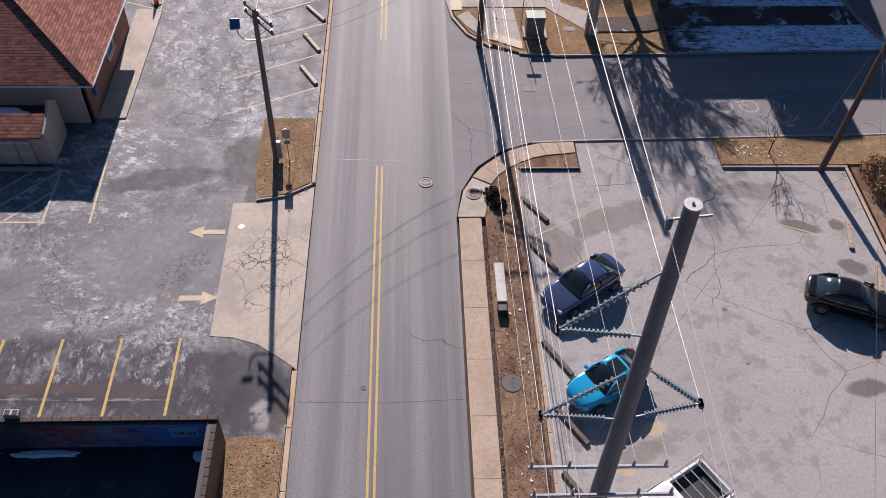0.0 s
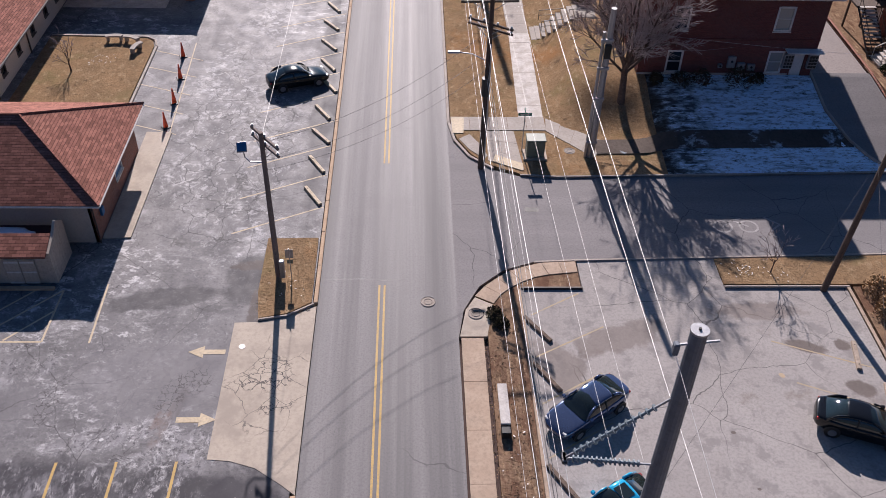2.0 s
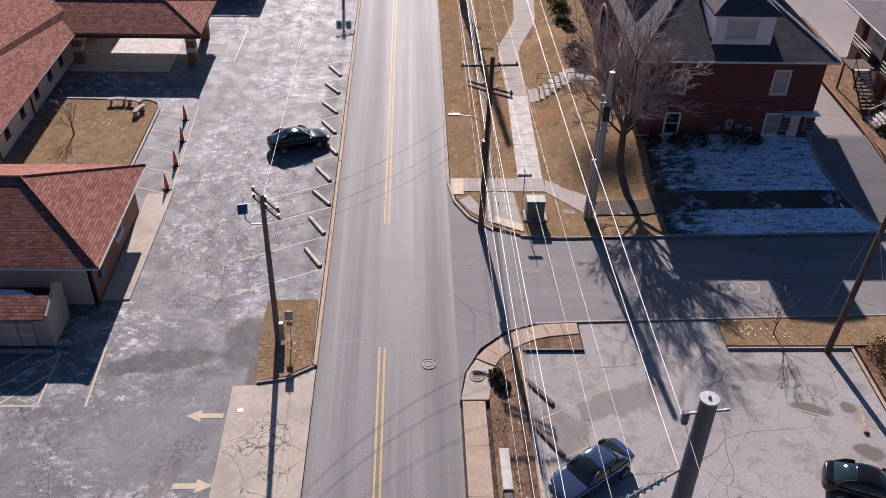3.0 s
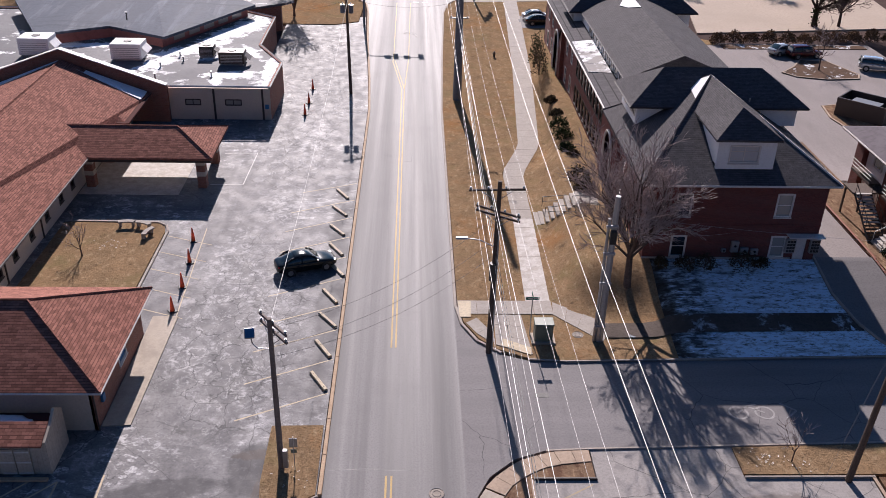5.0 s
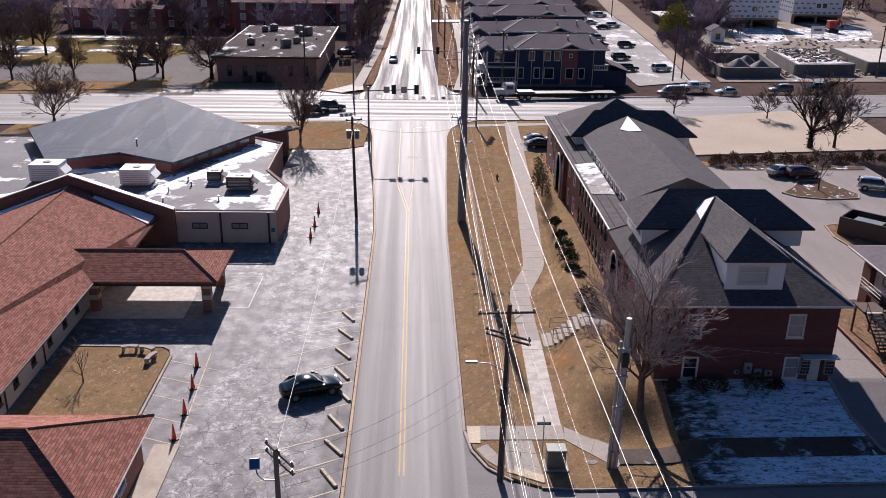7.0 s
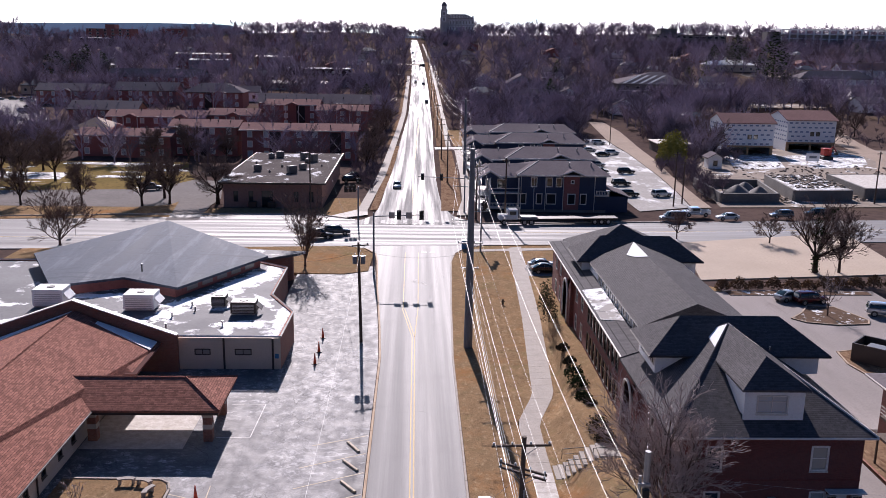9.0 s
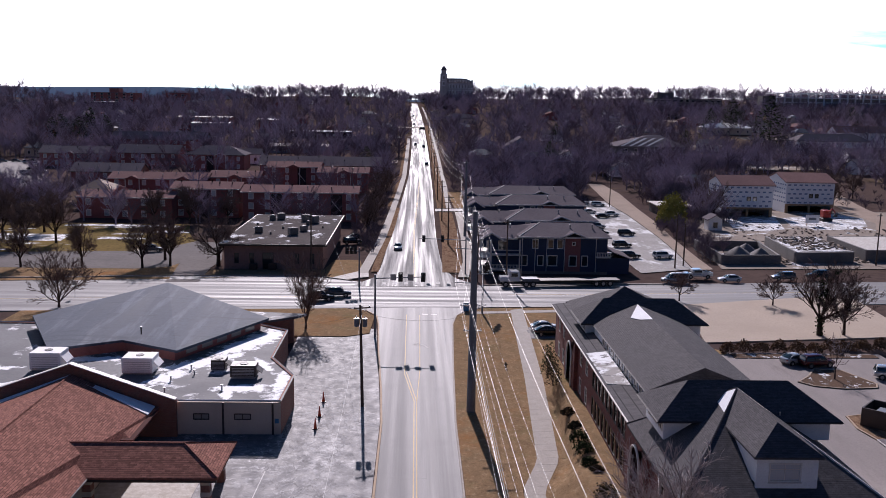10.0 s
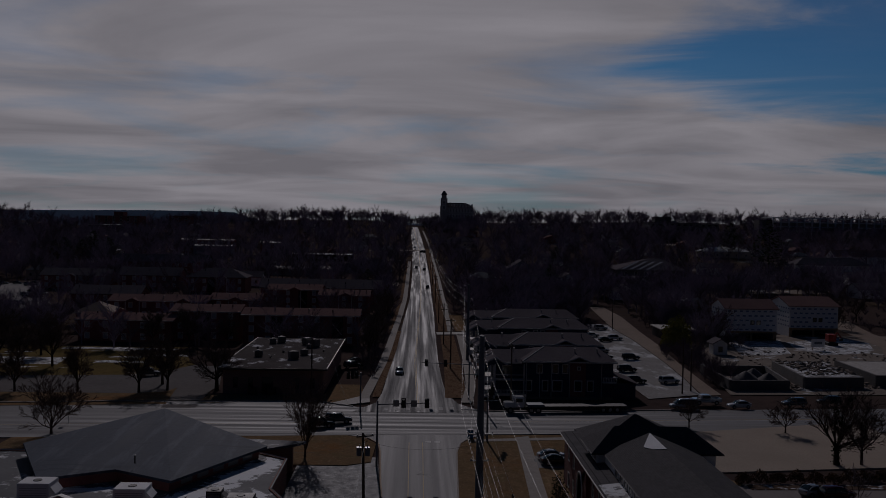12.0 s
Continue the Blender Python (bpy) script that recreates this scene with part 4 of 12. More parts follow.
SIDE_N = [(4.0, 31.5), (4.35, 33.6), (5.3, 35.5), (6.8, 36.9), (8.6, 37.6), (11, 37.75), (30, 38.35), (120, 41)]
SIDE_F = [(4.0, 52.5), (4.35, 50.2), (5.3, 48.2), (6.8, 46.8), (8.6, 46.05), (11, 45.85), (31, 46.45), (120, 49)]
slab("side_road", SIDE_N + SIDE_F[::-1], -0.3, 0.006, M["side_road"], "pale grey side street with fine cracks", "road")


def far_road():
    bm = bmesh.new()
    ys = [161.5] + list(range(170, 240, 10)) + list(range(240, 1090, 20))
    rows = []
    for y in ys:
        l = float(np.interp(y, (161, 166, 172, 180, 194, 226, 300, 420, 1110), (-12, -8.8, -7.4, -7.0, -6.6, -6.0, -5.7, -5.0, -4.8)))
        r = float(np.interp(y, (161, 166, 172, 180, 194, 226, 300, 420, 1110), (13, 9.2, 6.8, 6.0, 5.6, 5.8, 5.7, 5.0, 4.8)))
        c = far_centre(y)
        rows.append([bm.verts.new((c + l + (r - l) * k / 6, y, gz(c, y) + 0.05)) for k in range(7)])
    for a, b in zip(rows, rows[1:]):
        for k in range(6):
            bm.faces.new((a[k], a[k + 1], b[k + 1], b[k]))
    setting("road_far", bm, M["road_far"], "pale sunlit street climbing the hill", "road")


def far_centre(y):
    return float(np.interp(y, (140, 175, 226, 291, 341, 407, 520, 744, 1075, 1110), (0.0, -0.3, -0.8, -0.1, 0.7, 1.5, 1.9, 1.0, -4.3, -5.2)))


far_road()

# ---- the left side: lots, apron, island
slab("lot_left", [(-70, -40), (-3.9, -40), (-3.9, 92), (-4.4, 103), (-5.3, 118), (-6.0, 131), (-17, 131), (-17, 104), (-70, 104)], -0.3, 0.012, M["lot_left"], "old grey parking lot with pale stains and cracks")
slab("concrete_apron", [(-7.85, 23.85), (-6.8, 23.75), (-5.6, 23.35), (-4.4, 22.5), (-3.66, 21.9), (-3.66, 33.9), (-5.2, 33.05), (-6.6, 32.7), (-7.9, 32.65)], -0.1, 0.03, M["concrete"], "pale cracked concrete driveway apron")
slab("grass_island", [(-6.95, 39.6), (-4.0, 39.65), (-3.95, 34.15), (-5.2, 33.3), (-6.7, 32.95), (-6.95, 35)], -0.1, 0.10, M["lawn"], "dry brown grass island round a pole", "lawn")
slab("grass_corner", [(-7.0, -40), (-3.95, -40), (-3.95, 18.2), (-5.2, 18.5), (-6.95, 18.3)], -0.1, 0.09, M["lawn"], "dry brown grass by the kerb", "lawn")


def kerb(name, pts, w, h, mat, label, seg=3.0):
    """Kerb stones along a polyline, each a piece, on a bed."""
    bed = setting(name, prism(bmesh.new(), offset_strip(pts, w * 0.96), -0.12, h - 0.02), mat, label, "kerb")
    run = []
    for a, b in zip(pts, pts[1:]):
        a, b = Vector(a), Vector(b)
        n = max(1, round((b - a).length / seg))
        for i in range(n):
            run.append((a.lerp(b, i / n), a.lerp(b, (i + 1) / n)))
    meshes = {}
    for a, b in run[:60]:
        ln = round((b - a).length, 2)
        if ln not in meshes:
            bm = box(bmesh.new(), 0.01, ln - 0.01, 0, w, -0.05, h)
            softened(bm, min(0.03, w * 0.3))
            meshes[ln] = finish("kerb_stone", bm, mat)
        d = b - a
        piece("kerb_stone", meshes[ln], bed, Matrix.Translation((a.x, a.y, 0)) @ Matrix.Rotation(math.atan2(d.y, d.x), 4, "Z"))
    return bed


kerb("kerb_left", [(-3.62, 34.1), (-3.62, 92), (-4.1, 103), (-5.0, 118), (-5.7, 134), (-6.2, 139), (-8.0, 142.5)], 0.22, 0.13, M["stone_kerb"], "weathered tan kerb along the lot")
kerb("kerb_corner", [(-3.62, -20), (-3.62, 21.8)], 0.24, 0.12, M["stone_kerb"], "worn tan kerb along the grass")
kerb("kerb_island", [(-6.7, 32.9), (-5.2, 33.2), (-3.85, 34.1)][::-1], 0.14, 0.13, M["kerb"], "grey concrete kerb of the grass island")

# ---- the right side
slab("verge", [(5.25, -40), (7.35, -40), (7.45, 32), (7.5, 35.3), (11, 35.35), (11, 36.9), (8.7, 36.8), (6.9, 35.9), (5.9, 34.7), (5.55, 33)], -0.12, 0.09, M["dirt"], "bare verge of straw and earth", "lawn")
slab("lot_right", [(7.6, -40), (26.0, -40), (26.2, 35.3), (19.2, 35.5), (19.2, 37.9), (11.1, 37.65), (11.1, 35.3), (7.6, 35.3)], -0.3, 0.014, M["lot_right"], "pale worn parking lot with cracks and oil stains")
kerb("kerb_lot", [(7.62, -20), (7.62, 35.2)], 0.16, 0.14, M["walk_tan"], "low tan kerb beside the lot", 2.4)
kerb("kerb_lot_end", [(11.1, 35.35), (7.7, 35.35)], 0.14, 0.15, M["dark_trim"], "dark timber kerb at the end of the lot", 3.3)
slab("verge_strip", [(19.2, 35.6), (26.5, 35.6), (60, 36.4), (60, 39.1), (19.2, 37.75)], -0.1, 0.10, M["lawn"], "dry grass strip by the side street", "lawn")
kerb("kerb_strip", [(26.4, 35.45), (19.2, 35.45)], 0.14, 0.15, M["kerb"], "concrete edge of the grass strip", 2.4)
slab("planted_bank", [(26.4, -40), (60, -40), (60, 36.2), (26.6, 35.4)], -0.1, 0.06, M["dirt"], "brown mulch bank by the lot", "lawn")
kerb("kerb_lot_side", [(26.2, 35.3), (26.2, 0)], 0.2, 0.14, M["walk_tan"], "tan kerb beside the mulch bank", 2.4)
kerb("kerb_side_near", [(8.6, 37.6), (11, 37.75), (30, 38.35), (60, 39.3)][::-1], 0.16, 0.10, M["kerb"], "concrete kerb of the side street")
kerb("kerb_side_far", [(8.6, 46.05), (11, 45.85), (31, 46.45), (60, 47.3)], 0.16, 0.14, M["kerb"], "concrete kerb of the side street")
kerb("kerb_right_far", [(6.8, 46.8), (5.3, 48.2), (4.35, 50.2), (4.0, 52.5), (4.05, 92), (4.6, 112), (5.4, 134), (6.2, 139.5), (8, 143.3)][::-1], 0.2, 0.13, M["kerb"], "grey concrete kerb along the verge")
LAWN_MAIN = [(4.25, 53.2), (11.3, 53.2), (11.3, 122), (38, 125), (38, 146.5), (11, 144.8), (8.2, 142.8), (6.4, 139.2), (5.6, 134), (4.8, 112), (4.25, 92)]
slab("lawn", LAWN_MAIN, -0.12, 0.10, M["lawn"], "dry orange-brown lawn along the street", "lawn")
slab("corner_lawn", [(6.6, 47.3), (8.6, 46.25), (11, 46.05), (11.3, 46.06), (11.3, 53.2), (4.25, 53.2), (4.3, 52.4), (4.6, 50.4), (5.5, 48.5)], -0.12, 0.098, M["lawn"], "dry grass on the street corner", "lawn")


def bank(name, x0, x1, y0, y1, mat, label, nx, ny, dz=0.10):
    """Lawn laid over the bank."""
    bm = bmesh.new()
    g = [[bm.verts.new((x0 + (x1 - x0) * i / nx, y0(x0 + (x1 - x0) * i / nx) + (y1 - y0(x0 + (x1 - x0) * i / nx)) * j / ny, 0)) for j in range(ny + 1)] for i in range(nx + 1)]
    for row in g:
        for v in row:
            v.co.z = hill(v.co.x, v.co.y) + dz + 0.03 * noise.noise(v.co * 0.5)
    for a, b in zip(g, g[1:]):
        for j in range(ny):
            bm.faces.new((a[j], b[j], b[j + 1], a[j + 1]))
    return setting(name, bm, mat, label, "lawn", True)


bank("lawn_bank", 11.3, 18.4, lambda x: 46.06 + 0.03 * (x - 11), 123, M["lawn"], "dry orange-brown bank up to the brick building", 24, 110)
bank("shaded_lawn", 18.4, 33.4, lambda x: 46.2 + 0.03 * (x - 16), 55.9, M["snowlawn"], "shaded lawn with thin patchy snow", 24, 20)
bank("lawn_end", 16.2, 40, lambda x: 112, 124.5, M["lawn"], "dry lawn at the far end of the brick building", 10, 12, 0.08)
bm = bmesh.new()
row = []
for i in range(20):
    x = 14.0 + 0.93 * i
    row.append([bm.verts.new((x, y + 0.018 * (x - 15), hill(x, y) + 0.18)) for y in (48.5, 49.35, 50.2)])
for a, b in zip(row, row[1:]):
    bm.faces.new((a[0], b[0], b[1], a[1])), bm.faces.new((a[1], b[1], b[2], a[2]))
setting("dark_walk", bm, M["dark_snowy_walk"], "dark concrete walk with snow patches across the lawn", "sidewalk")
lifted(slab("driveway", [(32.6, 59.4), (37.2, 59.4), (37.2, 74.6), (64, 74.6), (64, 120), (32.6, 120)], -2.2, 0.02, M["drive"], "pale worn asphalt driveway beside the brick building"))
RAMP_L = lambda y: float(np.interp(y, (46.4, 47.6, 49.5, 52.3, 56.2), (34.6, 32.6, 31.5, 30.75, 30.72)))
RAMP_R = lambda y: float(np.interp(y, (46.4, 47.6, 50.0, 56.2), (38.6, 37.2, 35.8, 35.05)))


def rise(y):
    return 2.0 * min(max((y - 46.6) / 9.4, 0.0), 1.0)


bm = bmesh.new()
row = []
for i in range(25):
    y = 46.4 + 9.75 * i / 24
    row.append([bm.verts.new((x, y, max(rise(y), hill(20, y)) + (0.155 if i else 0.02))) for x in (RAMP_L(y), RAMP_R(y))])
for a, b in zip(row, row[1:]):
    bm.faces.new((a[0], a[1], b[1], b[0]))
setting("driveway_ramp", bm, M["side_road"], "asphalt ramp from the side street", "road")


def ramp_edge(name, line, mat, label, side):
    """A kerb that climbs along the ramp."""
    bm = bmesh.new()
    row = []
    for i in range(20):
        y = 47.0 + 9.1 * i / 19
        z = max(rise(y), hill(20, y))
        row.append([bm.verts.new((line(y) + side * dx, y, z + dz)) for dx, dz in ((0, -0.3), (0, 0.25), (0.16, 0.25), (0.16, -0.3))])
    for a, b in zip(row, row[1:]):
        for j in range(4):
            k = (j + 1) % 4
            bm.faces.new((a[j], a[k], b[k], b[j]))
    setting(name, bm, mat, label, "kerb")


ramp_edge("kerb_ramp", RAMP_L, M["kerb"], "pale concrete kerb beside the ramp", -1)
ramp_edge("kerb_ramp_red", RAMP_R, M["brick_orange"], "painted red kerb beside the ramp", 1)
bm = bmesh.new()
g = []
for j in range(21):
    y = 46.9 + 10.4 * j / 20
    g.append([bm.verts.new((x, y, max(max(rise(y), hill(20, y)) * (1 - smooth(35.5, 38, x)), 2.0 * smooth(46.9, 48.6, y) * smooth(35.5, 38, x)) + 0.10)) for x in (RAMP_R(y) + 0.1, RAMP_R(y) + 0.9, 37.0, 37.8, 38.6, 42, 60)])
for a, b in zip(g, g[1:]):
    for i in range(6):
        bm.faces.new((a[i], a[i + 1], b[i + 1], b[i]))
setting("drive_bank", bm, M["dirt"], "mulched bank beside the ramp", "lawn")
lifted(kerb("kerb_drive", [(37.4, 59.6), (37.4, 82)][::-1], 0.22, 0.15, M["brick_orange"], "painted red kerb along the drive"))
slab("crossing_lawn", [(-21, 126.4), (-10.2, 126.4), (-6.9, 128.2), (-6.6, 138.6), (-8.4, 142.2), (-11.5, 143.6), (-62, 139.9), (-62, 120), (-45, 120), (-36, 134.5), (-21, 127.5)], -0.1, 0.11, M["lawn"], "dry olive-brown lawn before the cross street", "lawn")
slab("concrete_pad", [(41.5, 125), (75, 129.5), (78, 155.5), (70, 156), (45.5, 149)], -0.2, 0.05, M["pad"], "large pale concrete pad")

# ---- sidewalks in slabs, each a piece on a bed


def slab_walk(name, mat, left, right, n, z, label):
    """A walk between two polylines, cut into n slabs."""
    def at(line, s):
        seg = [(Vector(a), Vector(b)) for a, b in zip(line, line[1:])]
        total = sum((b - a).length for a, b in seg)
        d = s * total
        for a, b in seg:
            if d <= (b - a).length + 1e-6:
                return a.lerp(b, d / (b - a).length)
            d -= (b - a).length
        return seg[-1][1]
    bed = setting(name, prism(bmesh.new(), list(left) + list(right)[::-1], -0.1, z - 0.03), M["dirt"], label, "sidewalk")
    cuts = sorted({i / n for i in range(n + 1)})
    for s0, s1 in zip(cuts, cuts[1:]):
        a, b, c, d = at(left, s0), at(right, s0), at(right, s1), at(left, s1)
        mid = (a + b + c + d) / 4
        q = [mid + (p - mid) * 1.0 for p in (a, b, c, d)]
        along = (d - a).normalized() * 0.012
        q = [q[0] + along, q[1] + along, q[2] - along, q[3] - along]
        bm = prism(bmesh.new(), [tuple(p) for p in q], -0.05, z + random.uniform(-0.004, 0.004))
        ob = part("sidewalk_slab", bm, mat, bed)


slab_walk("sidewalk_near", M["walk_tan"], [(4.12, -20), (4.12, 31.4)], [(5.25, -20), (5.3, 31.4)], 17, 0.12, "tan concrete sidewalk in long slabs")
slab_walk("sidewalk_corner", M["walk_tan"], [(5.0, 34.6), (5.5, 35.3), (6.9, 36.6), (8.7, 37.35), (11, 37.5)], [(6.0, 34.0), (6.5, 34.8), (7.4, 35.6), (8.8, 36.3), (11, 36.6)], 7, 0.13, "tan curved corner sidewalk")
slab("manhole_pad", [(4.05, 31.5), (5.5, 31.5), (5.95, 33.9), (5.0, 34.5), (4.45, 33.5)], -0.1, 0.125, M["concrete"], "pale concrete pad round a manhole", "sidewalk")
slab_walk("crosswalk_landing", M["walk_grey"], [(4.25, 51.4), (10.9, 51.4)], [(4.25, 53.1), (10.9, 53.1)], 5, 0.135, "grey concrete landing at the corner")
slab_walk("ramp_walk", M["walk_grey"], [(6.6, 47.7), (6.7, 51.3)], [(8.9, 46.6), (8.6, 51.3)], 3, 0.13, "grey concrete ramp to the side street")
slab_walk("landing_edge", M["walk_grey"], [(4.75, 50.3), (5.6, 48.65), (6.4, 47.9)], [(5.5, 50.9), (6.3, 49.4), (6.6, 48.3)], 2, 0.13, "grey concrete edge of the landing")
slab_walk("diagonal_walk", M["walk_grey"], [(10.85, 51.35), (13.75, 48.1)], [(11.0, 52.95), (14.9, 49.9)], 4, 0.134, "grey concrete walk to the pole")
slab_walk("pale_walk", M["walk_pale"], [(9.1, 53.1), (9.45, 66.0)], [(10.85, 53.1), (11.1, 66.0)], 8, 0.13, "pale patchy concrete walk")
slab_walk("long_walk", M["walk_grey"], [(9.45, 66.0), (9.4, 69), (9.35, 75.5), (11.5, 82), (12.2, 92), (13.3, 107), (15.3, 143.5)], [(11.1, 66.0), (11.1, 69), (11.25, 75.2), (13.6, 82), (14.4, 92), (15.55, 107), (17.4, 144.5)], 46, 0.13, "grey concrete sidewalk with a jog")
for i in range(12):
    y0, y1 = 64.9, 67.2
    x = 11.25 + 0.42 * i
    setting("entry_step", prism(bmesh.new(), [(x, y0), (x + 0.43, y0), (x + 0.43, y1), (x, y1)], -0.05, hill(x + 0.3, 66) + 0.14), M["walk_grey"], "grey concrete entry step up the bank", "stairs")
slab("stall_pad", [(16.4, 126.0), (23, 126.4), (23, 133.0), (16.4, 132.4)], -0.1, 0.13, M["side_road"], "small asphalt parking bay on the lawn")
slab_walk("crossing_walk", M["walk_grey"], [(8.5, 140.5), (40, 144.3)], [(8.6, 142.0), (40, 146.2)], 14, 0.132, "concrete sidewalk along the cross street")
for nm, pts in (("ramp_pad", [(4.35, 51.0), (5.1, 51.0), (5.2, 53.0), (4.3, 53.0)]), ("ramp_pad", [(6.9, 47.6), (8.8, 46.55), (8.9, 47.35), (7.1, 48.4)])):
    slab(nm, pts, 0.0, 0.146, M["cream"], "pale yellow tactile ramp pad", "ramp")

# ---- paint
M["worn_white"] = material("worn_white_paint", (0.36, 0.34, 0.335), (0.25, 0.24, 0.235), (0.2, 0.19, 0.19), rough=0.75, big=1.5, fine=7)


def stripe(bm, x0, y0, x1, y1, w, z=0.02):
    a, b = Vector((x0, y0)), Vector((x1, y1))
    d = (b - a).normalized()
    n = Vector((-d.y, d.x)) * w / 2
    prism(bm, [tuple(a - n), tuple(b - n), tuple(b + n), tuple(a + n)], z - 0.02, z)


def marking(label, mat, lines, w, z=0.02, name="road_marking"):
    bm = bmesh.new()
    for l in lines:
        stripe(bm, *l, w, z)
    return setting(name, bm, mat, label, "marking")


marking("double yellow centre line", M["yellow"], [(-0.29, -40, -0.29, 35.6), (0.0, -40, 0.0, 35.6)], 0.11, 0.008)
marking("double yellow centre line", M["yellow"], [(-0.29, 47.5, -0.29, 99), (0.0, 47.5, 0.0, 99)], 0.11, 0.008)
marking("yellow lane taper at the crossing", M["yellow"], [(-0.29, 99, -1.6, 110), (0.0, 99, -1.3, 110), (-1.5, 110, -1.6, 140), (0.0, 99, 0.4, 110), (0.4, 110, 0.5, 140)], 0.11, 0.008)
marking("white turn lane line", M["worn_white"], [(3.0, 118, 3.1, 138)], 0.12, 0.008)
marking("white stop bars", M["white"], [(0.9, 140.4, 1.8, 140.4), (2.3, 140.4, 3.2, 140.4)], 0.7, 0.008)
marking("white turn arrow", M["worn_white"], [(-0.3, 122.6, 1.0, 122.6), (1.0, 122.6, 1.5, 121.2), (0.2, 124, -0.3, 122.6)], 0.3, 0.008)
CW = [(x, 163.2 + 0.09 * x, x, 165.6 + 0.09 * x) for x in (-6, -4, -2, 0, 2, 4, 6, 8)]
marking("white crosswalk bars", M["worn_white"], CW, 0.7, 0.06)
FAR_LINES = []
for y in range(170, 1060, 20):
    for dx in (-0.15, 0.15):
        FAR_LINES.append((far_centre(y) + dx, y, far_centre(y + 20) + dx, y + 20))


def far_paint(label, mat, lines, w):
    bm = bmesh.new()
    for x0, y0, x1, y1 in lines:
        z0, z1 = gz(x0, y0) + 0.08, gz(x1, y1) + 0.08
        bm.faces.new([bm.verts.new(p) for p in ((x0 - w / 2, y0, z0), (x0 + w / 2, y0, z0), (x1 + w / 2, y1, z1), (x1 - w / 2, y1, z1))])
    setting("road_marking", bm, mat, label, "marking")


far_paint("double yellow line up the hill", M["yellow"], FAR_LINES, 0.14)
marking("white edge lines of the cross street", M["white"], [(-140, CROSS_S(-140) + 8.0, -14, CROSS_S(-14) + 8.2), (16, CROSS_S(16) + 8.6, 200, CROSS_S(200) + 10.4)], 0.14, 0.012)
marking("double yellow line of the cross street", M["yellow"], [(-140, CROSS_S(-140) + 8.6, -14, CROSS_S(-14) + 8.8), (16, CROSS_S(16) + 9.2, 200, CROSS_S(200) + 11)], 0.14, 0.012)
marking("cracked tar line across the street", M["cable"], [(-3.5, 36.0, -1.6, 36.15), (-1.6, 36.15, -0.2, 36.0), (-0.2, 36.0, 1.2, 36.05), (-3.5, 20.2, 0.4, 20.1), (0.4, 20.1, 3.9, 20.25)], 0.025, 0.004, "crack")

# bicycle mark on the side street
bm = bmesh.new()
for cx in (20.6, 22.2):
    pts = arc(cx, 40.9, 0.55, 0, 360, 18)
    for a, b in zip(pts, pts[1:]):
        stripe(bm, *a, *b, 0.13, 0.012)
for l in ((20.6, 40.9, 21.3, 41.5), (21.3, 41.5, 22.2, 40.9), (21.3, 41.5, 21.9, 41.7), (23.4, 40.4, 24.2, 41.1), (24.2, 41.1, 23.4, 41.8)):
    stripe(bm, *l, 0.12, 0.012)
setting("bicycle_marking", bm, M["worn_white"], "worn white bicycle symbol", "marking")

# left lot: angled stalls along the kerb, square stalls below, arrows
STOPS = [(-4.69, 43.82), (-4.72, 47.26), (-4.70, 50.62), (-4.80, 53.7), (-4.58, 57.4), (-4.90, 60.57), (-5.05, 63.8), (-5.1, 67.25), (-5.1, 70.6)]
marking("faded cream stall lines", M["cream"], [(-4.0, y - 1.1, -9.2, y - 3.7) for x, y in STOPS] + [(-4.0, 72.9, -8.6, 70.9)], 0.10, 0.018, "stall_lines")
marking("yellow stall lines", M["yellow"], [(-9.2, 23.75, -9.2, 19.0), (-11.9, 23.75, -11.9, 19.0), (-14.6, 23.75, -14.6, 19.0), (-17.3, 23.75, -17.3, 19.0), (-20, 23.75, -20, 19.0)], 0.13, 0.020, "stall_lines")
marking("cream kerbside lines", M["cream"], [(-15.3, 35.7, -15.15, 31.2), (-17.6, 35.2, -17.6, 31.3), (-17.6, 31.3, -23, 31.3), (-17.6, 33.6, -19.6, 31.4), (-17.6, 35.2, -21.2, 31.4), (-19.1, 35.2, -22.6, 31.4)], 0.11, 0.018, "stall_lines")
marking("white hatch lines by the cones", M["cream"], [(-19.0, y, -14.6, y - 1.7) for y in (52.5, 55.1, 57.7, 60.3, 62.9)] + [(-15.0, 49.6, -15.6, 64.0)], 0.08, 0.018, "stall_lines")
marking("faint white stall lines", M["white"], [(-17.0, 79.5, -13.9, 79.6), (-13.9, 79.6, -14.1, 72.5), (-14.1, 72.5, -17, 72.4)] + [(-13.4, y, -8.6, y - 2.0) for y in range(102, 128, 3)], 0.08, 0.018, "stall_lines")


def arrow(x, y, s):
    bm = bmesh.new()
    prism(bm, [(x, y - 0.16), (x + s * 1.1, y - 0.16), (x + s * 1.1, y + 0.16), (x, y + 0.16)], 0.0, 0.022)
    prism(bm, [(x + s * 1.1, y - 0.42), (x + s * 1.9, y), (x + s * 1.1, y + 0.42)], 0.0, 0.022)
    setting("arrow_marking", bm, M["cream"], "faded cream direction arrow", "marking")


arrow(-8.05, 30.55, -1)
arrow(-9.7, 26.15, 1)


def disc(name, x, y, r, z, mat, label, cat, rings=True):
    t = thing(name, label, cat, x, y, z)
    bm = bmesh.new()
    bmesh.ops.create_cone(bm, cap_ends=True, segments=28, radius1=r, radius2=r * 0.97, depth=0.03)
    part("cover", bm, mat, t)
    if rings:
        bm = bmesh.new()
        for rr in (r * 0.55, r * 0.98):
            pts = [(a, b, 0.014) for a, b in arc(0, 0, rr, 0, 360, 24)]
            tube(bm, pts, 0.02, 4, False)
        part("rim", bm, M["kerb"], t)
    return t


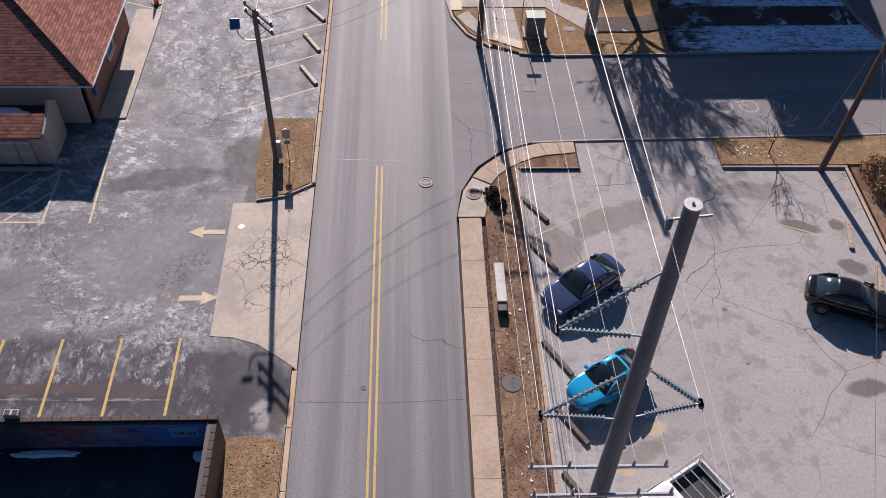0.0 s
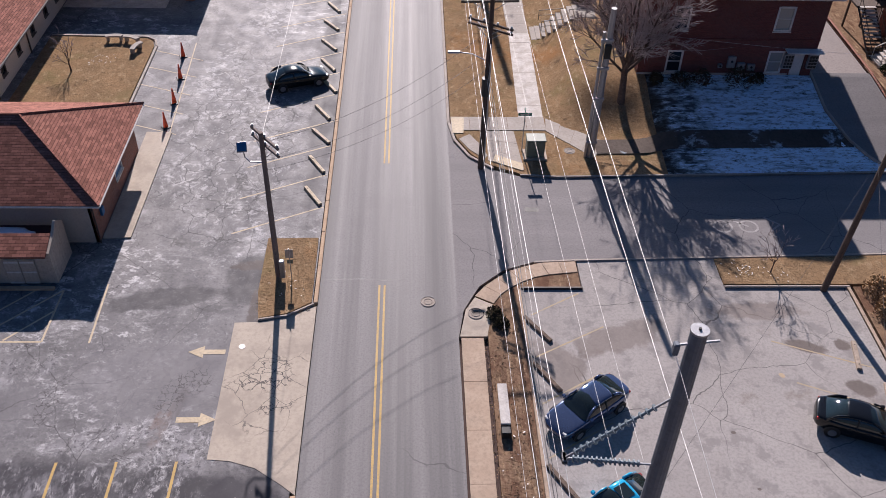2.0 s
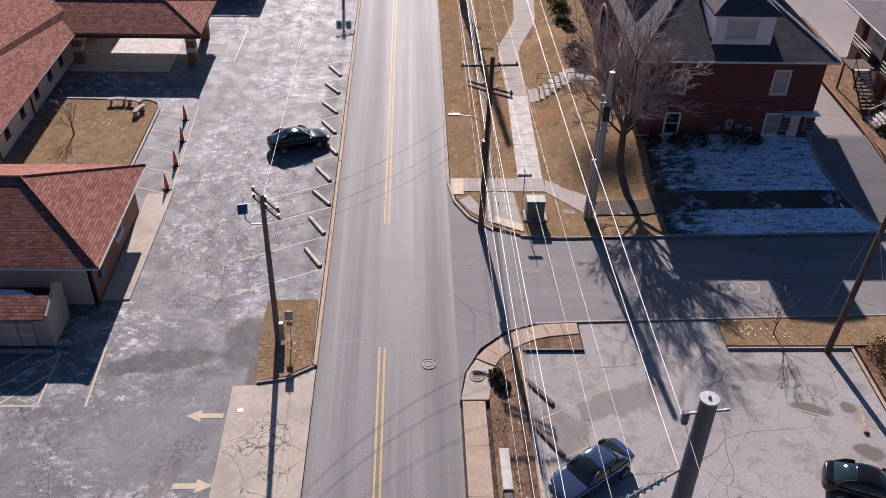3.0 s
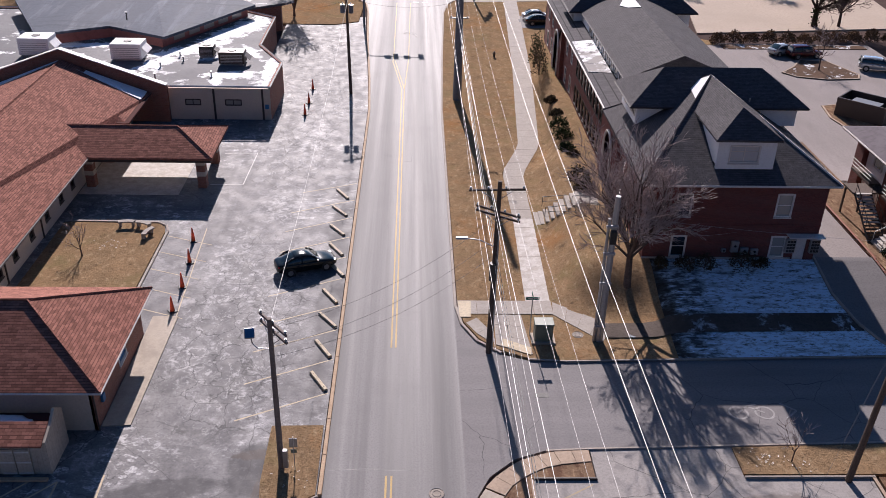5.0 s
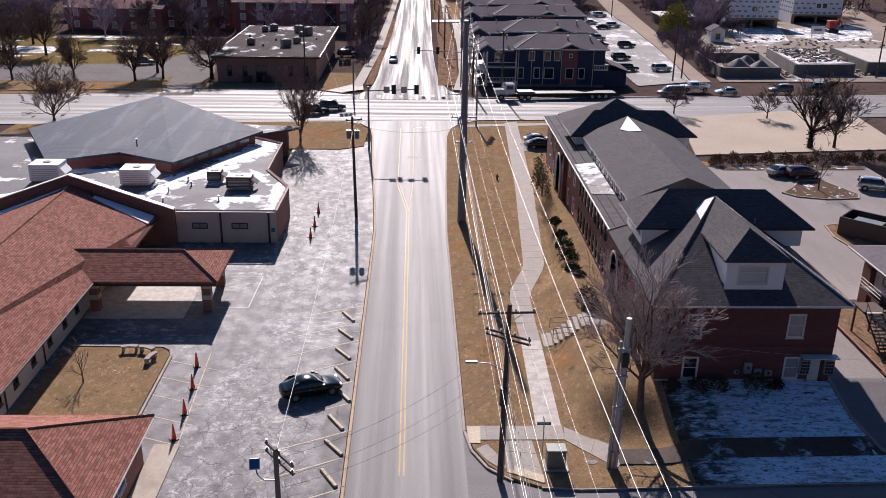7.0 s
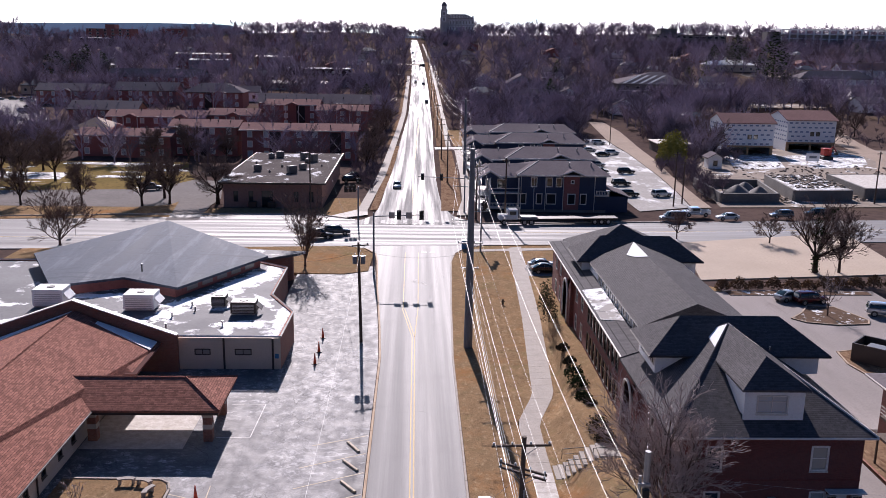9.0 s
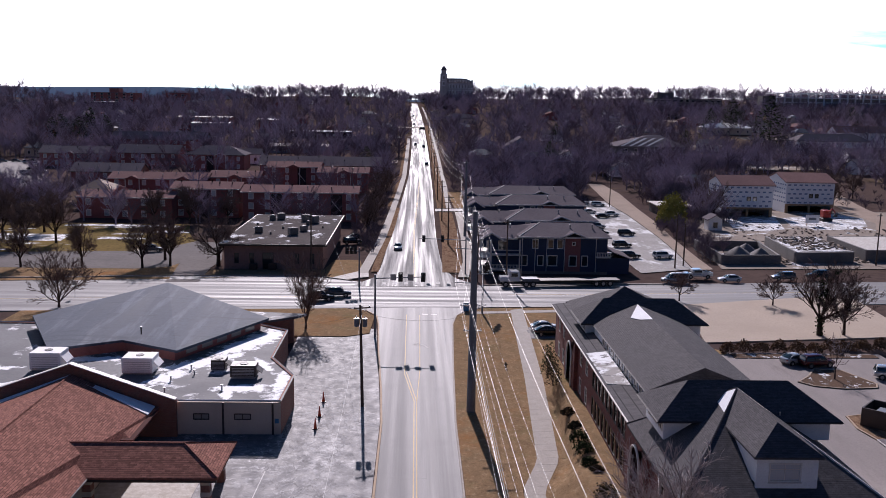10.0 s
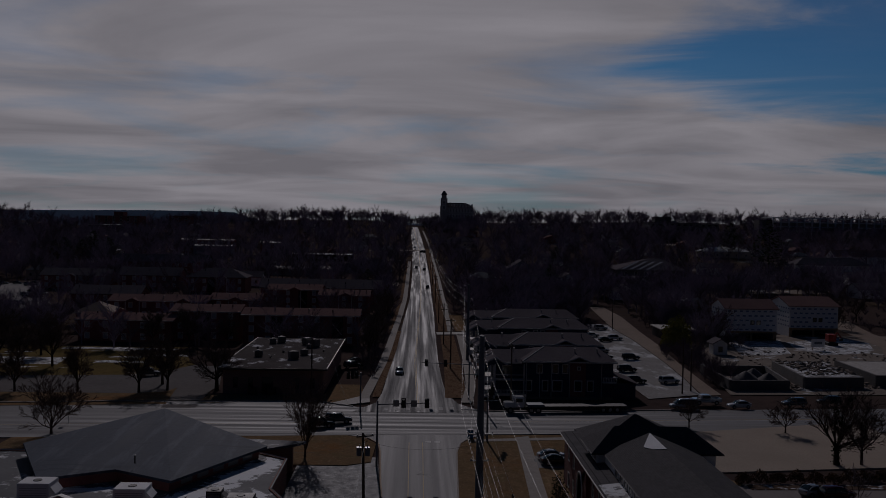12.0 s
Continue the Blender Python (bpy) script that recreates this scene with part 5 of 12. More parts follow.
disc("manhole_cover", 2.41, 34.25, 0.40, 0.004, M["iron"], "round iron manhole cover in the street", "manhole")
disc("manhole_cover", 4.98, 33.2, 0.42, 0.128, M["iron"], "round iron manhole cover in a concrete pad", "manhole")
disc("manhole_cover", 6.1, 21.0, 0.48, 0.10, M["dark_trim"], "brown iron cover sunk in the verge", "manhole", False)
disc("manhole_cover", 12.2, 48.9, 0.38, 0.10, M["iron"], "iron cover in the corner grass", "manhole")
disc("valve_cover", -0.6, 20.9, 0.12, 0.003, M["black"], "small black valve cover in the street", "valve", False)
disc("valve_cover", -7.25, 30.9, 0.16, 0.034, M["galv"], "small round cover in the apron", "valve", False)
disc("valve_cover", -12.9, 25.0, 0.10, 0.016, M["galv"], "small pale cover in the lot", "valve", False)
bm = box(bmesh.new(), 8.55, 9.4, 42.3, 42.75, -0.02, 0.016)
setting("storm_grate", bm, M["black"], "black storm drain slot in the side street", "drain")


marking("faded yellow stall lines on the pale lot", material("faint_yellow_paint", (0.40, 0.30, 0.16), (0.34, 0.29, 0.22), (0.30, 0.27, 0.24), rough=0.8, big=1.0, fine=5), [(8.0, 33.2, 10.8, 34.9), (7.9, 30.1, 11.8, 32.3), (7.9, 27.0, 11.2, 29.0), (7.9, 23.8, 11.2, 25.8), (20.6, 31.2, 25.6, 29.2), (21.0, 28.3, 25.6, 26.3)], 0.09, 0.017, "stall_lines")

# scraps of litter caught in the grass
rng = random.Random(4)
verts, faces = [], []
for cx, cy, n, rr in ((20.6, 36.7, 26, 0.9), (22.6, 36.6, 10, 1.2), (-5.3, 35.5, 10, 1.4), (6.2, 24, 14, 4.0), (6.3, 16, 10, 3.5), (-22.5, 61.0, 24, 1.4), (10.2, 70, 8, 6)):
    for i in range(n):
        x, y = cx + rng.gauss(0, rr * 0.5) * (1 if rr < 2 else 0.2), cy + rng.gauss(0, rr * 0.4)
        w, l, a = rng.uniform(0.015, 0.035), rng.uniform(0.03, 0.08), rng.uniform(0, 3.1)
        k = len(verts)
        for u, v in ((-l, -w), (l, -w), (l * 0.8, w), (-l, w * 0.7)):
            verts.append((x + u * math.cos(a) - v * math.sin(a), y + u * math.sin(a) + v * math.cos(a), 0.125 + rng.uniform(0, 0.03)))
        faces.append((k, k + 1, k + 2, k + 3))
me = bpy.data.meshes.new("litter")
me.from_pydata(verts, [], faces)
me.materials.append(M["trim"])
tagged(new("litter", me), "pale scraps of litter caught in the dry grass", "litter", "", "stuff")
marking("worn white stall lines across the old lot", M["worn_white"], [(-16.4, 112.6, -11.6, 109.2), (-15.8, 116.7, -11.4, 114.4), (-15.5, 108.7, -11.7, 106.2), (-14.2, 103.6, -10.4, 101.2), (-12.6, 99.0, -8.7, 96.6)], 0.14, 0.018, "stall_lines")

# ---- building parts


def holed_wall(bm, x0, x1, z0, z1, t, holes, m):
    """A wall along local x from x0 to x1, its face at y = 0 and its back at y = t, with rectangular openings (xa, xb, za, zb)."""
    xs = sorted({x0, x1, *[h[0] for h in holes], *[h[1] for h in holes]})
    zs = sorted({z0, z1, *[h[2] for h in holes], *[h[3] for h in holes]})
    nx, nz = len(xs) - 1, len(zs) - 1
    solid = [[not any(h[0] < (xs[i] + xs[i + 1]) / 2 < h[1] and h[2] < (zs[j] + zs[j + 1]) / 2 < h[3] for h in holes) for j in range(nz)] for i in range(nx)]
    grid = {}

    def at(i, j, k):
        if (i, j, k) not in grid:
            grid[i, j, k] = bm.verts.new(m @ Vector((xs[i], k * t, zs[j])))
        return grid[i, j, k]

    def full(i, j):
        return 0 <= i < nx and 0 <= j < nz and solid[i][j]
    for i in range(nx):
        for j in range(nz):
            if not solid[i][j]:
                continue
            bm.faces.new((at(i, j, 0), at(i + 1, j, 0), at(i + 1, j + 1, 0), at(i, j + 1, 0)))
            bm.faces.new((at(i, j, 1), at(i, j + 1, 1), at(i + 1, j + 1, 1), at(i + 1, j, 1)))
            if not full(i - 1, j):
                bm.faces.new((at(i, j, 0), at(i, j + 1, 0), at(i, j + 1, 1), at(i, j, 1)))
            if not full(i + 1, j):
                bm.faces.new((at(i + 1, j, 0), at(i + 1, j, 1), at(i + 1, j + 1, 1), at(i + 1, j + 1, 0)))
            if not full(i, j - 1):
                bm.faces.new((at(i, j, 0), at(i, j, 1), at(i + 1, j, 1), at(i + 1, j, 0)))
            if not full(i, j + 1):
                bm.faces.new((at(i, j + 1, 0), at(i + 1, j + 1, 0), at(i + 1, j + 1, 1), at(i, j + 1, 1)))
    return bm


def window(parent, m, xa, xb, za, zb, frame_mat, pane_mat, depth=0.10, bar=0.09, cross=1, sill=True, proud=0.03):
    """A window in an opening of a holed wall: frame, sash bar, pane and sill."""
    w = new("window")
    w.parent = parent
    bm = bmesh.new()
    for b in ((xa - 0.02, xa + bar, za, zb), (xb - bar, xb + 0.02, za, zb), (xa + bar, xb - bar, zb - bar, zb + 0.02), (xa + bar, xb - bar, za - 0.02, za + bar)):
        box(bm, b[0], b[1], -proud, depth, b[2], b[3], m)
    for i in range(cross):
        zc = za + (zb - za) * (i + 1) / (cross + 1)
        box(bm, xa + bar, xb - bar, 0.02, depth - 0.02, zc - 0.03, zc + 0.03, m)
    part("window_frame", bm, frame_mat, w)
    bm = box(bmesh.new(), xa + bar, xb - bar, depth * 0.55, depth * 0.55 + 0.02, za + bar, zb - bar, m)
    part("pane", bm, pane_mat, w)
    if sill:
        part("window_sill", box(bmesh.new(), xa - 0.06, xb + 0.06, -0.09, 0.0 - proud - 0.002, za - 0.10, za - 0.02, m), frame_mat, w)
    return w


def facing(x, y, z, rz):
    return pose(x, y, z, 0, 0, rz)


def hip_verts(x0, x1, y0, y1, ze, zr, axis="x", inset0=None, inset1=None):
    """Eaves rectangle and ridge along an axis."""
    if axis == "x":
        h = (y1 - y0) / 2
        a = x0 + (h if inset0 is None else inset0)
        b = x1 - (h if inset1 is None else inset1)
        yc = (y0 + y1) / 2
        v = [(x0, y0, ze), (x1, y0, ze), (x1, y1, ze), (x0, y1, ze), (a, yc, zr), (b, yc, zr)]
        f = [(0, 1, 5, 4), (1, 2, 5), (2, 3, 4, 5), (3, 0, 4)]
    else:
        h = (x1 - x0) / 2
        a = y0 + (h if inset0 is None else inset0)
        b = y1 - (h if inset1 is None else inset1)
        xc = (x0 + x1) / 2
        v = [(x0, y0, ze), (x1, y0, ze), (x1, y1, ze), (x0, y1, ze), (xc, a, zr), (xc, b, zr)]
        f = [(0, 1, 4), (1, 2, 5, 4), (2, 3, 5), (3, 0, 4, 5)]
    return v, f


def roof(name, v, f, mat, parent, t=0.16, label="", trim=None):
    ob = part(name, shell(bmesh.new(), v, [tuple(q) for q in f], t), mat, parent, label)
    if trim:
        gut = bmesh.new()
        for a, b in zip((0, 1, 2, 3), (1, 2, 3, 0)):
            p, q = Vector(v[a]), Vector(v[b])
            tube(gut, [p - Vector((0, 0, 0.1)), q - Vector((0, 0, 0.1))], 0.07, 5)
        part("gutter", gut, trim, ob)
    return ob


def ridge_caps(parent, pairs, mat, r=0.09):
    for p, q in pairs:
        part("ridge_cap", tube(bmesh.new(), [p, q], r, 5), mat, parent)


# ---- red-roofed house beside the lot
def lot_house():
    h = thing("house", "low house with a red-brown shingle hip roof and brick side", "house")
    v, f = hip_verts(-46, -15.85, 38.5, 49.45, 3.32, 5.8, "x")
    rf = roof("roof", v, f, M["shingle"], h, 0.18, "red-brown shingles", M["trim"])
    ridge_caps(rf, [(v[5], v[4]), (v[5], v[1]), (v[5], v[2])], M["shingle"])
    bm = bmesh.new()
    box(bm, -45.5, -16.72, 39.3, 39.5, 0, 3.2)
    part("wall", bm, M["render"], h, "pale rendered front wall")
    m = facing(-16.68, 39.3, 0, 90)
    holes = [(4.6, 6.1, 1.1, 2.4)]
    part("wall", holed_wall(bmesh.new(), 0, 9.6, 0, 3.2, 0.2, holes, m), M["brick_orange"], h, "orange brick side wall")
    w = window(h, m, *holes[0], M["trim"], M["blue"], cross=0)
    part("wall", box(bmesh.new(), -45.5, -16.9, 48.7, 48.88, 0, 3.2), M["render"], h)
    part("downpipe", tube(bmesh.new(), [(-16.6, 39.25, 3.1), (-16.6, 39.25, 0.05)], 0.05, 6), M["dark_trim"], h, "dark downpipe")
    part("utility_box", softened(box(bmesh.new(), -16.66, -16.5, 40.3, 40.7, 1.2, 1.7), 0.02), M["blue"], h, "blue meter box")
    slab("house_walk", [(-16.6, 39.6), (-15.0, 39.7), (-14.9, 51.0), (-16.6, 51.0)], -0.05, 0.09, M["concrete"], "narrow concrete walk beside the house", "sidewalk")
    # lean-to shed in front
    s = thing("shed", "pale boarded lean-to shed with a small shingle roof", "shed")
    board = finish("board", box(bmesh.new(), -0.28, 0, 0, 0.11, 0, 2.12), M["boards"])
    for k in range(18):
        piece("board", board, s, pose(-18.1 - 0.29 * k, 35.78 + random.uniform(0, 0.012), 0))
    side = bmesh.new()
    lo = [(35.8, 0), (38.4, 0), (38.4, 2.4), (37.6, 3.0), (36.9, 2.55), (35.8, 2.15)]
    a = [side.verts.new((-18.05, y, z)) for y, z in lo]
    b = [side.verts.new((-18.2, y, z)) for y, z in lo]
    side.faces.new(a), side.faces.new(b[::-1])
    for i in range(len(lo)):
        j = (i + 1) % len(lo)
        side.faces.new((a[i], b[i], b[j], a[j]))
    part("side_wall", side, M["boards"], s)
    roof("roof", [(-24, 35.55, 2.1), (-18.2, 35.55, 2.1), (-18.2, 36.95, 2.62), (-24, 36.95, 2.62)], [(0, 1, 2, 3)], M["shingle"], s, 0.1)
    part("roof_deck", box(bmesh.new(), -24, -18.2, 36.95, 38.4, 1.9, 2.02), M["shingle"], s, "dark sunken roof behind the slope")
    part("snow_drift", turned(blob_mesh(9, 1.0, 0.35), pose(-21.2, 37.6, 2.1) @ Matrix.Diagonal((1.6, 0.5, 0.16, 1))), M["snow"], s, "leftover snow on the roof", True)
    d = new("door")
    d.parent = s
    for k, x in enumerate((-20.6, -19.75)):
        part("door_leaf", softened(box(bmesh.new(), x, x + 0.8, 35.70, 35.76, 0.05, 1.75), 0.01), M["boards"], d)
        for zz in (0.15, 0.9, 1.6):
            part("batten", box(bmesh.new(), x + 0.02, x + 0.78, 35.675, 35.698, zz - 0.05, zz + 0.05), M["trim"], d)
    part("plinth", softened(box(bmesh.new(), -21.5, -18.1, 35.15, 35.4, 0.012, 0.16), 0.02), M["stone_kerb"], s, "tan timber sill on the ground")


def blob_mesh(seed, r, rough):
    bm = bmesh.new()
    bmesh.ops.create_icosphere(bm, subdivisions=3, radius=r)
    for v in bm.verts:
        v.co *= 1 + rough * noise.noise(v.co * 1.7 + Vector((seed * 3.1, 0, 0)))
    return bm


lot_house()


# ---- walled flat roof at the near corner of the lot
def walled_yard():
    h = thing("flat_roof_building", "low flat-roofed building with a brick-coped parapet", "building")
    x0, x1, y0, y1, zt = -40.0, -6.35, -30.0, 18.15, 2.2
    part("wall", box(bmesh.new(), x0, x1, y1 - 0.35, y1, 0, zt), M["dark_trim"], h, "dark painted back wall")
    part("wall", box(bmesh.new(), x1 - 0.35, x1, y0, y1 - 0.35, 0, zt), M["dark_trim"], h, "dark side wall")
    part("roof", box(bmesh.new(), x0, x1 - 0.35, y0, y1 - 0.35, 0.3, 0.55), M["patch"], h, "near-black flat roof")
    inner = material("flaking_blue_paint", (0.10, 0.20, 0.36), (0.16, 0.13, 0.13), (0.30, 0.33, 0.38), rough=0.8, big=0.35, fine=1.5, stain=0.25)
    layer(inner, (0.055, 0.045, 0.055), "noise", 0.25, 0.30, 0.45, 0.9, where=(-17.5, 17.8, 5.6, 4, 0))
    layer(inner, (0.34, 0.08, 0.07), "noise", 0.9, 0.45, 0.52, 0.85, stretch=(0.5, 1, 2), where=(-12.6, 17.8, 1.9, 4, 0))
    layer(inner, (0.36, 0.10, 0.08), "noise", 1.4, 0.48, 0.54, 0.85, where=(-9.6, 17.8, 0.9, 4, 0))
    layer(inner, (0.08, 0.20, 0.46), "noise", 0.5, 0.25, 0.45, 0.8, where=(-8.2, 17.8, 2.2, 4, 0))
    layer(inner, (0.03, 0.03, 0.035), "noise", 2.5, 0.58, 0.63, 0.7, stretch=(0.6, 1, 2))
    part("painted_lining", box(bmesh.new(), x0, x1 - 0.37, y1 - 0.39, y1 - 0.352, 0.55, zt - 0.02), inner, h, "flaking blue and red painted parapet face")
    part("painted_lining", box(bmesh.new(), x1 - 0.39, x1 - 0.352, y0, y1 - 0.40, 0.55, zt - 0.02), M["blue"], h, "blue painted parapet face")
    part("painted_panel", box(bmesh.new(), -8.35, -7.15, y1 - 0.40, y1 - 0.392, 1.25, 2.02), material("pale_blue_panel", (0.22, 0.42, 0.62), (0.18, 0.34, 0.52), (0.10, 0.18, 0.28), rough=0.8, big=2, fine=6), h, "pale blue painted panel with worn dark lettering")
    dark = bmesh.new()
    for k in range(6):
        box(dark, -8.15 + 0.15 * k, -8.06 + 0.15 * k, y1 - 0.404, y1 - 0.401, 1.50, 1.62 + 0.03 * (k % 3))
    part("lettering", dark, M["black"], h, "row of worn dark strokes")
    me = finish("coping_brick", softened(box(bmesh.new(), 0.005, 0.385, -0.03, 0.19, 0, 0.08), 0.012), material("brown_coping", (0.062, 0.045, 0.038), (0.085, 0.062, 0.052), (0.04, 0.03, 0.026), rough=0.85, big=1.5, fine=8))
    cop = part("coping", box(bmesh.new(), x0, x1 + 0.02, y1 - 0.22, y1 + 0.02, zt - 0.02, zt + 0.02), M["dark_trim"], h)
    for i in range(36):
        piece("coping_brick", me, cop, pose(x1 - 0.38 - 0.39 * i, y1 - 0.18, zt + 0.02))
    cop2 = part("coping", box(bmesh.new(), x1 - 0.38, x1 + 0.02, y0, y1 - 0.40, zt - 0.02, zt + 0.02), M["dark_trim"], h)
    for i in range(30):
        piece("coping_brick", me, cop2, pose(x1, y1 - 0.8 - 0.39 * i, zt + 0.02, 0, 0, 90))
    for i, (sx, sy, rx, ry) in enumerate(((-13.4, 17.45, 1.5, 0.16), (-16.6, 17.5, 1.3, 0.12), (-7.1, 17.3, 0.45, 0.3))):
        drift = blob_mesh(i, 1, 0.5)
        for v in drift.verts:
            v.co = Vector((sx, sy, 0.56)) + Vector((v.co.x * rx, v.co.y * ry, max(v.co.z, 0) * 0.06))
        part("snow_drift", drift, M["snow"], h, "leftover snow along the parapet", True)
    v = thing("roof_vent", "small twin metal vent on the coping", "vent", -14.55, 18.2, zt + 0.02)
    part("body", softened(box(bmesh.new(), -0.3, 0.3, -0.14, 0.16, 0.08, 0.36), 0.02), M["galv"], v)
    for dx in (-0.15, 0.15):
        part("grille", box(bmesh.new(), dx - 0.1, dx + 0.1, -0.10, 0.12, 0.362, 0.372), M["black"], v)


walled_yard()


# ---- long building with the entrance canopy
def hall():
    h = thing("hall", "long cream hall with a red-brown shingle gable roof", "building")
    v = [(-26.8, 40, 3.15), (-26.8, 79, 3.15), (-25.6, 79, 3.15), (-25.6, 87.6, 3.15), (-34.2, 87.6, 6.5), (-34.2, 40, 6.5), (-43, 87.6, 3.15), (-43, 40, 3.15)]
    f = [(0, 1, 2, 3, 4, 5), (5, 4, 6, 7)]
    rf = roof("roof", v, f, M["shingle"], h, 0.18, "red-brown shingles")
    ridge_caps(rf, [(v[5], v[4])], M["shingle"])
    part("gutter", tube(bmesh.new(), [(-26.75, 40, 3.05), (-26.75, 70.8, 3.05)], 0.08, 6), M["dark_trim"], rf)
    m = facing(-28.0, 40, 0, 90)
    holes = [(c - 0.42, c + 0.42, 0.9, 2.3) for c in (6, 10, 14.4, 17.2, 20.4, 23.6, 26.8, 29.6)]
    part("wall", holed_wall(bmesh.new(), 0, 48.4, 0, 3.1, 0.25, holes, m), M["render"], h, "cream side wall")
    for q in holes:
        window(h, m, *q, M["dark_trim"], M["pane"], cross=0)
    part("downpipe", tube(bmesh.new(), [(-27.9, 62.2, 3.0), (-27.9, 62.2, 0.05)], 0.07, 6), M["dark_trim"], h, "dark downpipe")
    part("downpipe", tube(bmesh.new(), [(-27.9, 55.2, 3.0), (-27.9, 55.2, 0.05)], 0.07, 6), M["dark_trim"], h, "dark downpipe")
    for pts, z in (([(-34.4, 87.3, 6.46), (-26.0, 87.3, 3.34), (-26.0, 84.9, 3.34), (-30.5, 86.1, 5.05)], 0.03), ([(-34.2, 87.3, 6.52), (-42.6, 87.3, 3.32), (-42.6, 85.2, 3.32), (-37, 86.2, 5.45)], 0.03)):
        bm = shell(bmesh.new(), [(a, b, c + 0.07) for a, b, c in pts], [(0, 1, 2, 3)], 0.08)
        part("snow_drift", bm, M["snow"], h, "strip of snow against the parapet")
    # gabled brick parapet behind the roof
    bm = bmesh.new()
    prof = [(-24.1, 0), (-24.1, 3.9), (-34.3, 7.5), (-44.5, 3.9), (-60, 3.9), (-60, 0)]
    a = [bm.verts.new((x, 87.75, z)) for x, z in prof]
    b = [bm.verts.new((x, 88.15, z)) for x, z in prof]
    bm.faces.new(a), bm.faces.new(b[::-1])
    for i in range(len(prof)):
        j = (i + 1) % len(prof)
        bm.faces.new((a[i], b[i], b[j], a[j]))
    pw = part("parapet", bm, M["brick_orange"], h, "gabled brick parapet")
    for (xa, za), (xb, zb) in zip(prof[1:4], prof[2:5]):
        q = bmesh.new()
        shell(q, [(xa, 87.6, za + 0.1), (xb, 87.6, zb + 0.1), (xb, 88.3, zb + 0.1), (xa, 88.3, za + 0.1)], [(0, 1, 2, 3)], 0.09)
        part("coping", q, M["trim"], pw)
    # canopy
    c = thing("entrance_canopy", "drive-through canopy with shingle hip roof on brick posts", "canopy")
    v = [(-29.4, 70.8, 3.2), (-16.25, 70.8, 3.2), (-16.25, 78.6, 3.2), (-29.4, 78.6, 3.2), (-30.3, 74.7, 4.65), (-19.9, 74.7, 4.65)]
    f = [(0, 1, 5, 4), (1, 2, 5), (2, 3, 4, 5)]
    cr = roof("roof", v, f, M["shingle"], c, 0.2, "red-brown shingles")
    ridge_caps(cr, [(v[5], v[1]), (v[5], v[2]), (v[5], v[4])], M["shingle"])
    bm = bmesh.new()
    for y in (70.95, 78.3):
        box(bm, -28, -16.4, y, y + 0.16, 2.72, 3.02)
    box(bm, -16.56, -16.4, 71.11, 78.3, 2.72, 3.02)
    part("fascia", bm, M["dark_trim"], c, "dark fascia board")
    part("soffit", box(bmesh.new(), -28, -16.6, 71.15, 78.25, 2.75, 2.8), M["render"], c)
    for x in (-27.2, -17.5):
        for y in (72.0, 77.4):
            p = new("post")
            p.parent = c
            part("shaft", softened(box(bmesh.new(), x - 0.38, x + 0.38, y - 0.38, y + 0.38, 0, 2.74), 0.02), M["brick_orange"], p, "brick post")
            for zz in (1.15, 2.2):
                part("band", box(bmesh.new(), x - 0.40, x + 0.40, y - 0.40, y + 0.40, zz, zz + 0.42), M["render"], p, "pale band")
    slab("canopy_floor", [(-27.9, 70.2), (-19.3, 70.2), (-19.3, 79.6), (-27.9, 79.6)], -0.05, 0.03, M["walk_pale"], "pale concrete under the canopy")


hall()


